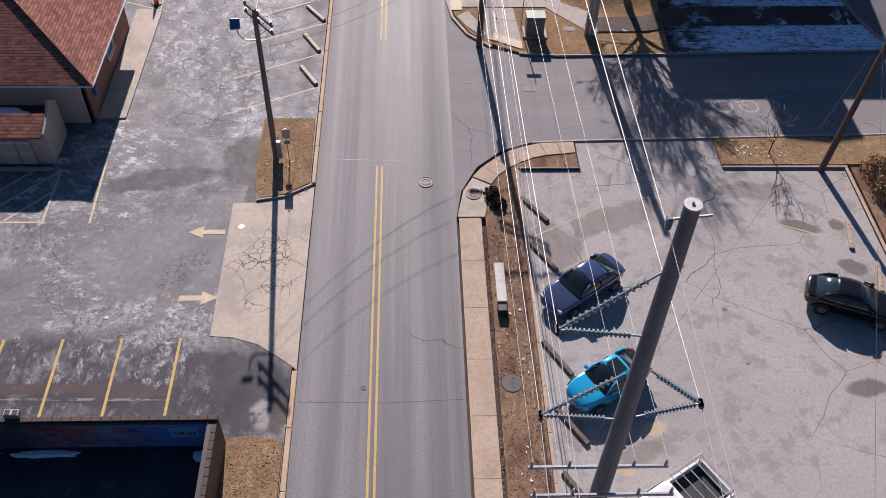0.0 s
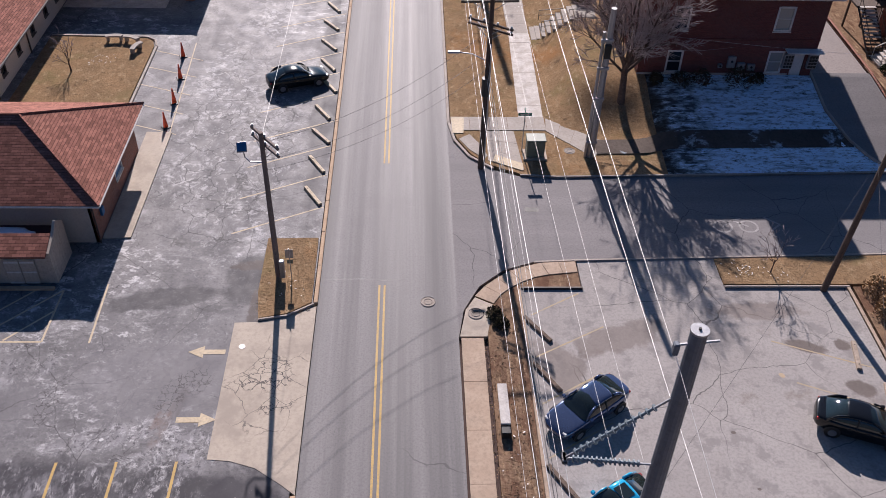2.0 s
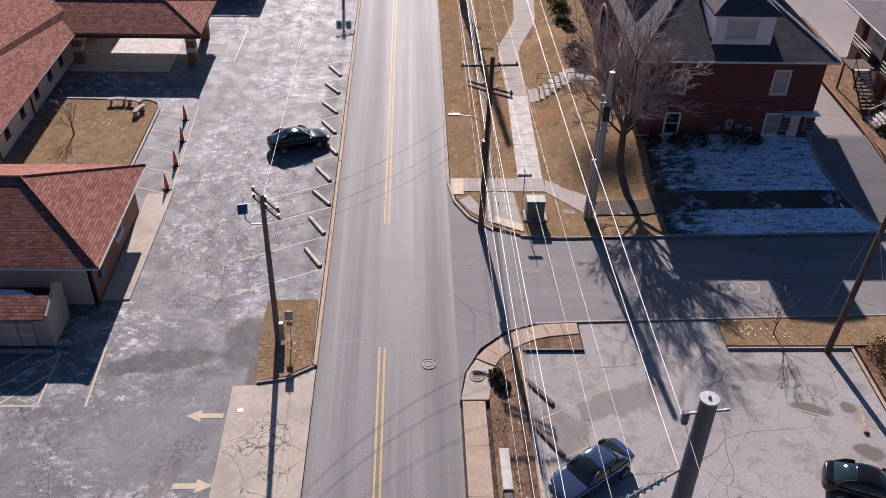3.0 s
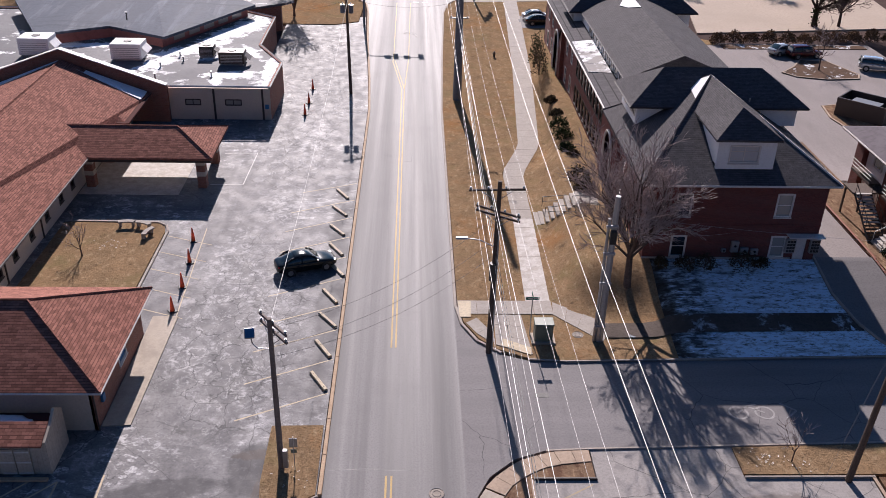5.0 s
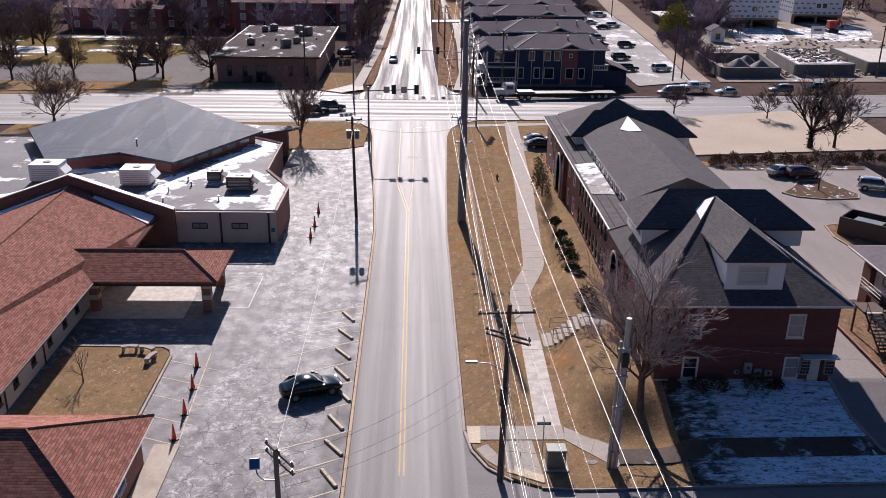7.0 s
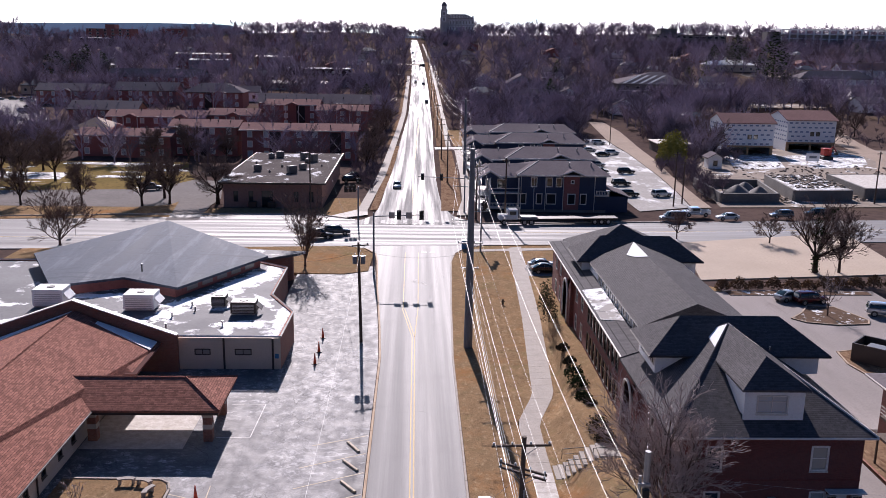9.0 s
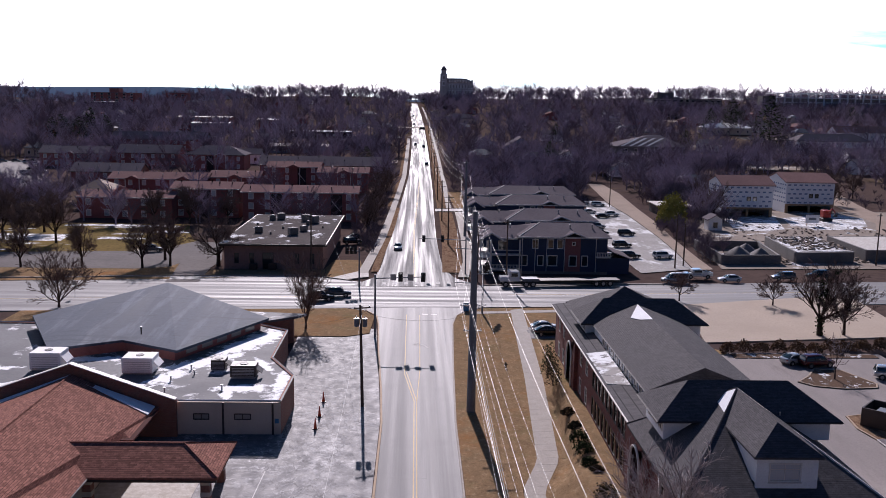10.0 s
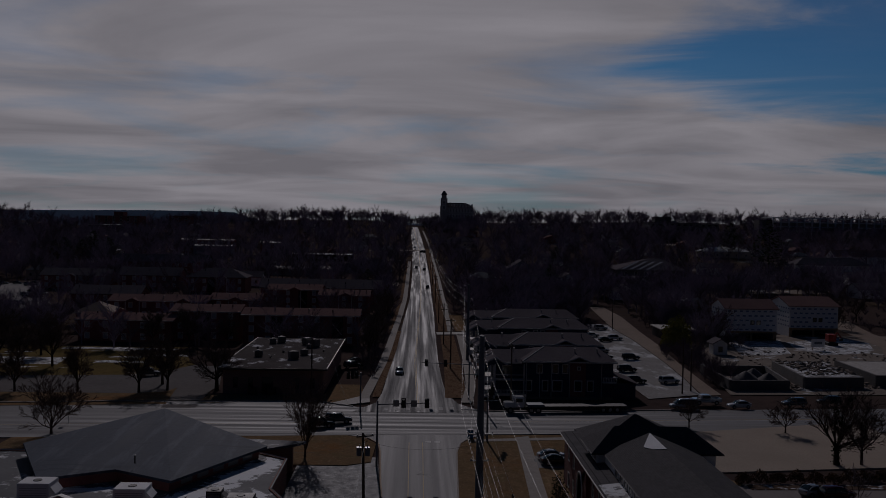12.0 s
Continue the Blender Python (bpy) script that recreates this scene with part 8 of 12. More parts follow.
SHAPES = {
    # length, width, [(x, half width factor, low, belt)], cabin: windscreen foot, roof front, roof back, tail foot, roof height
    "sedan": (4.62, 1.84, [(-1, .34, .46, .80), (-.985, .62, .38, .92), (-.93, .84, .28, .98), (-.70, .97, .20, 1.02), (-.35, 1, .18, .98), (.1, 1, .18, .95), (.45, .98, .18, .93), (.80, .93, .20, .82), (.93, .80, .24, .72), (.99, .58, .32, .60), (1, .30, .40, .52)], (.42, .10, -.46, -.84), 1.44),
    "small": (4.1, 1.76, [(-1, .55, .40, .66), (-.95, .78, .28, .88), (-.72, .97, .20, 1.0), (-.35, 1, .18, 1.0), (.1, .99, .18, .99), (.48, .98, .18, 1.0), (.72, .92, .22, .97), (.88, .80, .28, .88), (.97, .62, .34, .76), (1, .40, .42, .62)], (.42, .08, -.40, -.90), 1.52),
    "suv": (4.7, 1.88, [(-1, .88, .46, 1.0), (-.97, .95, .34, 1.10), (-.5, 1, .28, 1.10), (0, 1, .28, 1.06), (.45, .98, .28, 1.04), (.85, .94, .30, .95), (.97, .86, .36, .82), (1, .76, .46, .70)], (.46, .22, -.86, -.97), 1.72),
    "van": (5.2, 2.0, [(-1, .90, .46, 1.1), (-.97, .96, .36, 1.18), (-.3, 1, .30, 1.15), (.5, .99, .30, 1.10), (.88, .94, .32, .95), (1, .80, .44, .75)], (.62, .34, -.92, -.98), 1.95),
}


def wheels(t, xs, half, r, w=0.22):
    for x in xs:
        for s in (-1, 1):
            wh = new("wheel")
            wh.parent = t
            m = pose(x, s * (half - w / 2 + 0.03), r, 90)
            # a black disc stands for the shaded gap round the wheel
            part("wheel_arch_shade", turned(cyl(r * 1.14, 0.12, 18), pose(x, s * (half - 0.045), r + 0.01, 90)), M["black"], wh)
            part("tyre", turned(softened(cyl(r, w, 18), 0.03), m), M["rubber"], wh)
            part("rim", turned(cyl(r * 0.62, w + 0.02, 12), m), M["rim"], wh)


def car(x, y, rz, kind, colour, c, label, group="", z=0.016, sunroof=False, metal=0.3, name="car"):
    ln, wd, st, (f0, f1, b1, b0), top = SHAPES[kind]
    L2, W2 = ln / 2, wd / 2
    body = paint(colour, c, metal)
    t = thing(name, label, "car", x, y, z, rz, group)
    rings = []
    for sx, hw, lo, belt in st:
        w = W2 * hw
        mid = lo + (belt - lo) * 0.62
        rings.append([(sx * L2, a * w, h) for a, h in ((.86, lo), (.98, lo + .1), (1.0, mid), (.95, belt - .06), (.84, belt), (-.84, belt), (-.95, belt - .06), (-1.0, mid), (-.98, lo + .1), (-.86, lo))])
    fine = 2 if y < 140 else 1
    rounded(part("body", loft(bmesh.new(), rings), body, t, smooth=True), fine)
    # glass house: a rounded hull that rises from the belt line
    belt = float(np.interp(0, [s[0] for s in st], [s[3] for s in st])) - .03
    wb, wt = W2 * .90, W2 * .66
    run = [(f0 + .02, .0, .80), (f0 - (f0 - f1) * .12, .10, .93), (f0 - (f0 - f1) * .6, .62, .99), (f1, .95, 1), (f1 + (b1 - f1) * .33, 1.0, 1), (f1 + (b1 - f1) * .7, .985, 1), (b1, .92, .99), (b1 + (b0 - b1) * .5, .52, .96), (b0 - (b0 - b1) * .1, .10, .88), (b0 - .02, .0, .72)]
    hull = []
    for k, fr, wf in run:
        zt = belt + fr * (top - belt)
        a, b = wb * wf, (wb + (wt - wb) * fr) * wf
        hull.append([(k * L2, p, q) for p, q in ((a, belt - .08), (a, belt), (a + (b - a) * .55, belt + .55 * (zt - belt)), (b, zt - .10 * fr), (b * .62, zt + .02), (-b * .62, zt + .02), (-b, zt - .10 * fr), (-a - (b - a) * .55, belt + .55 * (zt - belt)), (-a, belt), (-a, belt - .08))])
    rounded(part("glass", loft(bmesh.new(), hull), M["carglass"], t, smooth=True), fine)
    # roof panel and pillars
    rr = []
    for i in range(7):
        k = f1 - .02 + (b1 - f1 + .03) * i / 6
        zz = top + .012 - .055 * (2 * i / 6 - 1) ** 2
        rr.append([(k * L2, p * (wt + .03), zz + q) for p, q in ((1.06, -.16), (1.0, -.05), (.62, .02), (-.62, .02), (-1.0, -.05), (-1.06, -.16), (-.9, -.17), (.9, -.17))])
    rounded(part("roof", loft(bmesh.new(), rr), body, t, smooth=True), fine)
    for sd_ in (-1, 1):
        for k0, k1, r0 in ((f0 - .04, f1 - .01, .05), (b0 + .06, b1 + .02, .075)):
            km = (k0 + k1) / 2
            part("pillar", tube(bmesh.new(), [(k0 * L2, sd_ * wb * .93, belt - .03), (km * L2, sd_ * (wb + wt) * .485, belt + .60 * (top - belt)), (k1 * L2, sd_ * wt * 1.03, top - .09)], r0, 6), body, t, smooth=True)
        kc = f1 + (b1 - f1) * .52
        part("door_pillar", tube(bmesh.new(), [(kc * L2, sd_ * (wb + .005), belt), (kc * L2, sd_ * (wt + .05), top - .1)], .04, 5), M["black"], t)
        part("door_seam", tube(bmesh.new(), [(kc * L2, sd_ * W2 * .985, .42), (kc * L2, sd_ * W2 * .955, belt - .04)], .012, 4), M["black"], t)
        for kk in (.06, -.32):
            part("door_handle", softened(box(bmesh.new(), kk * L2 - .1, kk * L2 + .1, sd_ * W2 * .985 - .02, sd_ * W2 * .985 + .02, belt - .16, belt - .12), .008), M["black"], t)
    if sunroof:
        part("sunroof", softened(box(bmesh.new(), (f1 + b1) / 2 * L2 - .28, (f1 + b1) / 2 * L2 + .34, -.36, .36, top + .022, top + .034), .01), M["carglass"], t)
    r = 0.33 if kind in ("sedan", "small") else 0.37
    wheels(t, (L2 * .58, -L2 * .60), W2 * 1.0, r)
    for s in (-1, 1):
        part("headlight", softened(box(bmesh.new(), L2 * .82, L2 * .935, s * W2 * .66 - .12, s * W2 * .66 + .12, .58, .72), .03), M["lamp_clear"], t)
        part("tail_light", softened(box(bmesh.new(), -L2 * .962, -L2 * .88, s * W2 * .68 - .10, s * W2 * .68 + .10, .72, .88), .03), M["lamp_red"], t)
        part("mirror", softened(box(bmesh.new(), f0 * L2 - .35, f0 * L2 - .17, s * (W2 + .02) - .09, s * (W2 + .02) + .09, belt, belt + .14), .03), body, t)
    part("bumper", softened(box(bmesh.new(), L2 * .93, L2 * .99, -W2 * .42, W2 * .42, .32, .46), .03), M["black"], t)
    part("rear_bumper", softened(box(bmesh.new(), -L2 * .99, -L2 * .93, -W2 * .5, W2 * .5, .38, .52), .03), M["black"], t)
    return t


NAVY, BLACK, SILVER, WHITE, GREY, MAROON = (0.115, 0.155, 0.26), (0.008, 0.009, 0.011), (0.42, 0.43, 0.44), (0.75, 0.75, 0.74), (0.12, 0.125, 0.13), (0.09, 0.012, 0.016)
car(9.95, 26.35, -144, "sedan", "navy", NAVY, "dark blue sedan parked at an angle in the lot", metal=0.7)
car(10.35, 20.75, -149, "small", "sky", (0.01, 0.36, 0.62), "bright sky-blue small car with a sunroof", sunroof=True, metal=0.2)
car(23.1, 25.25, -21, "sedan", "black", BLACK, "black sedan parked by the kerb", metal=0.0)
car(-6.95, 57.75, 22, "sedan", "black", BLACK, "black sedan in an angled stall", metal=0.0)
car(19.3, 128.2, 8, "sedan", "black", BLACK, "black sedan beside the brick building", z=0.1)
car(19.2, 130.8, 8, "sedan", "silver", SILVER, "silver sedan beside the brick building", z=0.1)
lifted(car(50.4, 115.2, 20, "sedan", "silver", SILVER, "silver sedan in the rear parking"))
lifted(car(52.6, 113.9, 12, "suv", "maroon", MAROON, "dark maroon utility car in the rear parking"))
lifted(car(60.0, 108.5, -18, "suv", "silver", SILVER, "silver utility car in the rear parking"))
car(-16.2, 149.6, 6, "suv", "black", BLACK, "black utility car waiting at the lights", "cars at the crossing")
car(-13.6, 152.8, 6, "suv", "grey", GREY, "grey utility car waiting at the lights", "cars at the crossing")
car(49.2, 167.6, 185, "van", "silver", SILVER, "silver van queueing in the cross street", "cars at the crossing")
car(60.4, 169.2, 185, "sedan", "white", WHITE, "white sedan queueing in the cross street", "cars at the crossing", metal=0.0)
car(71.8, 171.4, 185, "suv", "pewter", (0.2, 0.2, 0.205), "pewter utility car queueing in the cross street", "cars at the crossing")
car(79.6, 173.4, 185, "suv", "black", BLACK, "black utility car queueing in the cross street", "cars at the crossing")
car(-4.3, 206, -90, "sedan", "silver", SILVER, "silver sedan coming down the street", "cars on the far street", z=gz(-4.3, 206) + 0.06)
for x, y, k, cn, cc, lab, r in ((5.0, 452, "suv", "grey", GREY, "grey car climbing the far street", 90), (4.2, 556, "sedan", "black", BLACK, "dark car climbing the far street", 90), (-0.8, 566, "suv", "black", BLACK, "dark car coming down the far street", -90), (3.8, 700, "van", "black", BLACK, "dark van turning across the far street", 160), (-2.2, 745, "sedan", "silver", SILVER, "silver car coming down the far street", -90), (-3.4, 840, "suv", "white", WHITE, "white car coming down the far street", -90), (-6.4, 1030, "sedan", "black", BLACK, "dark car at the top of the street", -90)):
    car(x, y, r, k, cn, cc, lab, "cars on the far street", z=gz(far_centre(y), y) + 0.06)
for i, (x, y, k, cn, cc, lab) in enumerate(((47.6, 197, "suv", "black", BLACK, "black utility car in the apartment lot"), (55.2, 197.6, "suv", "white", WHITE, "white utility car in the apartment lot"), (43.6, 214, "sedan", "grey", GREY, "grey sedan in the apartment lot"), (49.6, 213.6, "suv", "black", BLACK, "black utility car in the apartment lot"), (44.4, 222, "suv", "white", WHITE, "white utility car in the apartment lot"), (49.0, 236, "sedan", "black", BLACK, "black sedan in the apartment lot"), (55.6, 234.6, "suv", "black", BLACK, "dark utility car in the apartment lot"), (50.5, 248, "suv", "silver", SILVER, "silver utility car in the apartment lot"), (57.2, 273, "sedan", "black", BLACK, "black sedan in the apartment lot"), (61.0, 277.6, "suv", "white", WHITE, "white utility car in the apartment lot"), (55.4, 285, "sedan", "silver", SILVER, "silver sedan in the apartment lot"), (62.5, 306, "suv", "white", WHITE, "white utility car in the apartment lot"))):
    car(x, y, 10 + 5 * math.sin(i * 2.1), k, cn, cc, lab, "cars in the apartment lot", z=gz(x, y) + 0.03)
for i, (x, y) in enumerate(((-160.5, 360.5), (-155.5, 357), (-163.5, 383), (-168, 391), (-172, 407), (-164.5, 399), (-194, 442), (-185.5, 435), (-186, 443), (-179, 428), (-200, 441))):
    cn, cc = (("black", BLACK), ("silver", SILVER), ("grey", GREY), ("white", WHITE))[i * 3 % 4]
    car(x, y, 5, ("sedan", "suv")[i % 2], cn, cc, cn + " car in the lot beyond the houses", "cars in the far lot", z=gz(x, y) + 0.03)
for x, y, r in ((-58.4, 198.4, 8), (-47.5, 223, 25), (-50.5, 226, 25)):
    car(x, y, r, "suv", "grey", GREY, "grey car parked behind the trees", "cars behind the trees", z=gz(x, y) + 0.05)
for i, (x, y) in enumerate(((-15.4, 214), (-15.0, 222))):
    car(x, y, 12, ("suv", "sedan")[i % 2], "black", BLACK, "dark car beside the low brick office", "cars by the office", z=gz(x, y) + 0.03)


def flatbed(x, y, rz):
    t = thing("flatbed_truck", "white tow truck with a long empty flat bed", "truck", x, y, 0.012, rz)
    w = paint("white", WHITE, 0.0)
    part("cab", softened(box(bmesh.new(), 8.0, 10.0, -1.15, 1.15, 1.0, 2.9), 0.18, 2), w, t)
    part("hood", softened(box(bmesh.new(), 9.9, 11.6, -1.0, 1.0, 0.9, 1.9), 0.2, 2), w, t)
    part("windscreen", shell(bmesh.new(), [(10.02, -0.95, 1.95), (10.02, 0.95, 1.95), (9.92, 0.9, 2.7), (9.92, -0.9, 2.7)], [(0, 1, 2, 3)], 0.02), M["carglass"], t)
    for s in (-1, 1):
        part("side_window", box(bmesh.new(), 8.4, 9.6, s * 1.16 - 0.01, s * 1.16 + 0.01, 1.95, 2.6), M["carglass"], t)
        part("exhaust", tube(bmesh.new(), [(7.8, s * 0.9, 1.0), (7.8, s * 0.9, 3.3)], 0.08, 8), M["rim"], t)
    part("deck", softened(box(bmesh.new(), -11.0, 4.2, -1.25, 1.25, 1.02, 1.22), 0.03), M["dark_trim"], t)
    part("frame", box(bmesh.new(), -11.0, 9.0, -0.5, 0.5, 0.62, 1.0), M["black"], t)
    part("tool_box", softened(box(bmesh.new(), 4.4, 7.4, -1.15, 1.15, 1.0, 1.5), 0.04), M["steel_pole"], t)
    wheels(t, (10.6, 6.8, 5.5, -6.5, -7.8, -9.1), 1.22, 0.5, 0.35)


flatbed(26.8, 163.9, 185)


def pickup(x, y, rz, cname, c, label, rack=False, z=0.016):
    t = thing("pickup_truck", label, "truck", x, y, z, rz)
    w = paint(cname, c, 0.0)
    part("body", softened(box(bmesh.new(), -2.8, 2.8, -0.98, 0.98, 0.45, 0.85), 0.08, 2), w, t)
    part("hood", softened(box(bmesh.new(), 1.3, 2.75, -0.95, 0.95, 0.84, 1.12), 0.1, 2), w, t)
    part("cab", softened(box(bmesh.new(), -0.7, 1.35, -0.92, 0.92, 0.84, 1.85), 0.22, 2), w, t)
    part("windscreen", shell(bmesh.new(), [(1.38, -0.8, 1.2), (1.38, 0.8, 1.2), (1.2, 0.75, 1.72), (1.2, -0.75, 1.72)], [(0, 1, 2, 3)], 0.02), M["carglass"], t)
    for s in (-1, 1):
        part("side_window", box(bmesh.new(), -0.5, 1.05, s * 0.925 - 0.01, s * 0.925 + 0.01, 1.22, 1.68), M["carglass"], t)
        part("bed_side", softened(box(bmesh.new(), -2.78, -0.75, s * 0.92 - 0.06, s * 0.92 + 0.06, 0.84, 1.2), 0.03), w, t)
    part("tailgate", softened(box(bmesh.new(), -2.8, -2.72, -0.85, 0.85, 0.86, 1.2), 0.02), w, t)
    part("bed_floor", box(bmesh.new(), -2.7, -0.75, -0.85, 0.85, 0.852, 0.87), M["black"], t)
    if rack:
        for s in (-1, 1):
            part("rack_rail", tube(bmesh.new(), [(-2.6, s * 0.9, 1.2), (-2.6, s * 0.9, 1.9), (-0.8, s * 0.9, 1.9)], 0.03, 6), M["galv"], t)
        for k in range(5):
            part("rack_bar", tube(bmesh.new(), [(-2.5 + 0.42 * k, -0.9, 1.9), (-2.5 + 0.42 * k, 0.9, 1.9)], 0.025, 6), M["galv"], t)
    wheels(t, (1.75, -1.75), 0.98, 0.38, 0.26)


pickup(11.6, 14.2, -148, "white", WHITE, "white pickup with a rack over the bed", True)
pickup(55.2, 172.6, 185, "white", WHITE, "white pickup queueing in the cross street")

# ---- trees and shrubs
def limb_mesh(name, segs, mat, sides):
    """Many tapered limbs in one mesh: each segment (p, q, r0, r1)."""
    verts, faces = [], []
    for (p, q, r0, r1), n in zip(segs, sides):
        p, q = Vector(p), Vector(q)
        d = q - p
        if d.length < 1e-5:
            continue
        d.normalize()
        a = d.orthogonal().normalized()
        b = d.cross(a)
        k = len(verts)
        for c, r in ((p, r0), (q, r1)):
            for i in range(n):
                t = 2 * math.pi * i / n
                verts.append(tuple(c + r * (a * math.cos(t) + b * math.sin(t))))
        for i in range(n):
            j = (i + 1) % n
            faces.append((k + i, k + j, k + n + j, k + n + i))
    me = bpy.data.meshes.new(name)
    me.from_pydata(verts, [], faces)
    me.materials.append(mat)
    return me


def limb_run(rng, p, d, ln, r, depth, counts, out):
    """A bent limb that sends out thinner ones along its length."""
    n = 4 if depth == 1 else 3 if depth == 2 else 2
    pts, d = [Vector(p)], Vector(d).normalized()
    for i in range(n):
        d = (d + Vector((rng.gauss(0, 0.11), rng.gauss(0, 0.11), rng.gauss(0.035, 0.08)))).normalized()
        pts.append(pts[-1] + d * ln / n)
    last = depth > len(counts)
    for i in range(n):
        k0, k1 = 1 - (0.55 if not last else 0.8) * i / n, 1 - (0.55 if not last else 0.8) * (i + 1) / n
        out.append((pts[i], pts[i + 1], r * k0, r * k1, depth))
    if last:
        return
    for k in range(counts[depth - 1]):
        s = 1.0 if k == 0 else rng.uniform(0.22, 1.0)
        i = min(int(s * n), n - 1)
        base = pts[i].lerp(pts[i + 1], s * n - i)
        ax = (pts[i + 1] - pts[i]).normalized()
        side = Vector((rng.gauss(0, 1), rng.gauss(0, 1), rng.gauss(0.15, 0.7)))
        side = (side - ax * side.dot(ax)).normalized()
        nd = ax + side * rng.uniform(0.35, 1.0)
        limb_run(rng, base, nd, ln * rng.uniform(0.40, 0.62) * (1.1 - 0.25 * s), r * (1 - 0.5 * s) * rng.uniform(0.45, 0.62), depth + 1, counts, out)


def grow(rng, h, wide, r, stems, most, spread, out):
    """A trunk that breaks into rising limbs which fill a rounded crown."""
    main, counts = {4: (5, (5, 4)), 5: (7, (7, 5, 5)), 6: (8, (8, 6, 6)), 7: (10, (9, 8, 7))}[most]
    fork = h * (0.24 if stems == 1 else 0.10)
    lean = Vector((rng.gauss(0, 0.03), rng.gauss(0, 0.03), 1)) * fork
    out.append((Vector((0, 0, -0.2)), lean * 0.5, r * 1.25, r, 0))
    out.append((lean * 0.5, lean, r, r * 0.85, 0))
    for i in range(main):
        az = 2.4 * i + rng.uniform(-0.3, 0.3)
        el = radians(84 - (66 * spread) * (i + 0.5) / main * 1.25 + rng.uniform(-5, 5))
        d = Vector((math.cos(az) * math.cos(el), math.sin(az) * math.cos(el), math.sin(el)))
        reach = 1 / math.sqrt((math.cos(el) / (wide / 2)) ** 2 + (math.sin(el) / (h - fork)) ** 2)
        limb_run(rng, lean * rng.uniform(0.72, 1.0), d, reach * rng.uniform(0.62, 0.78), r * rng.uniform(0.4, 0.62), 1, counts, out)


def bare_tree(x, y, h, seed, label, most=5, spread=0.6, trunk=0.2, r=None, stems=1, kids=3, bark=None, twig=None, up=0.12, ivy=False, z=None, wide=None):
    rng = random.Random(seed)
    z = gz(x, y) if z is None else z
    t = thing("tree", label, "tree", x, y, z, 0)
    r = r or h * 0.022
    out = []
    grow(rng, h, wide or h * 0.8, r, stems, most, spread, out)
    top = max(q.z for _, q, _, _, _ in out)
    k = h / top
    if wide:
        far = sorted(math.hypot(q.x, q.y) for _, q, _, _, _ in out)[int(len(out) * 0.97)]
        flat = Matrix.Diagonal((wide / 2 / far / k, wide / 2 / far / k, 1))
        out = [(flat @ p, flat @ q, a, b, d) for p, q, a, b, d in out]
    big = [(p * k, q * k, a, b) for p, q, a, b, d in out if d == 0]
    mid = [(p * k, q * k, a, b) for p, q, a, b, d in out if 0 < d < 3]
    thin = 0.007 + 0.00011 * y
    fine = [(p * k, q * k, max(a, thin * 1.3), max(b, thin * 0.7)) for p, q, a, b, d in out if d >= 3]
    for nm, segs, n, m in (("trunk", big, 9, bark or M["bark"]), ("limb", mid, 5, bark or M["bark"]), ("crown", fine, 3, twig or M["twig"])):
        ob = new(nm, limb_mesh(nm, segs, m, [n] * len(segs)))
        ob.parent = t
    if ivy:
        bm = bmesh.new()
        for i in range(900):
            s = rng.random() ** 0.8
            sg = big[min(int(s * len(big)), len(big) - 1)] if rng.random() < 0.4 else mid[rng.randrange(min(12, len(mid)))]
            c = Vector(sg[0]).lerp(Vector(sg[1]), rng.random()) + Vector((rng.gauss(0, .28), rng.gauss(0, .28), rng.gauss(0, .2)))
            leaf(bm, rng, c, 0.16)
        part("ivy", bm, M["needles"], t, "dark ivy on the trunk")
    return t


def leaf(bm, rng, c, s):
    n = Vector((rng.gauss(0, 1), rng.gauss(0, 1), rng.gauss(0, 1))).normalized()
    a = n.orthogonal().normalized() * s * rng.uniform(0.6, 1.3)
    b = n.cross(a).normalized() * s * rng.uniform(0.5, 1.0)
    bm.faces.new([bm.verts.new(Vector(c) + v) for v in (a, b, -a, -b)])


def shrub(x, y, rx, ry, h, mat, label, n=500, size=0.09, seed=0, z=None, name="shrub", group=""):
    rng = random.Random(seed * 7 + 3)
    t = thing(name, label, "shrub", x, y, gz(x, y) if z is None else z, rng.uniform(0, 360), group)
    bm = bmesh.new()
    for i in range(n):
        u, v = rng.uniform(0, 2 * math.pi), math.acos(rng.uniform(-0.1, 1))
        k = rng.uniform(0.55, 1.0) * (1 + 0.22 * noise.noise(Vector((math.cos(u) * 2 + seed, math.sin(u) * 2, v * 2))))
        leaf(bm, rng, (rx * k * math.sin(v) * math.cos(u), ry * k * math.sin(v) * math.sin(u), max(0.02, h * (0.12 + 0.88 * k * math.cos(v)))), size)
    part("foliage", bm, mat, t)
    segs = []
    for i in range(10):
        u = rng.uniform(0, 2 * math.pi)
        segs.append(((0, 0, 0), (rx * 0.6 * math.cos(u), ry * 0.6 * math.sin(u), h * 0.7), 0.03, 0.01))
    ob = new("stem", limb_mesh("stem", segs, M["bark"], [4] * 10))
    ob.parent = t
    return t


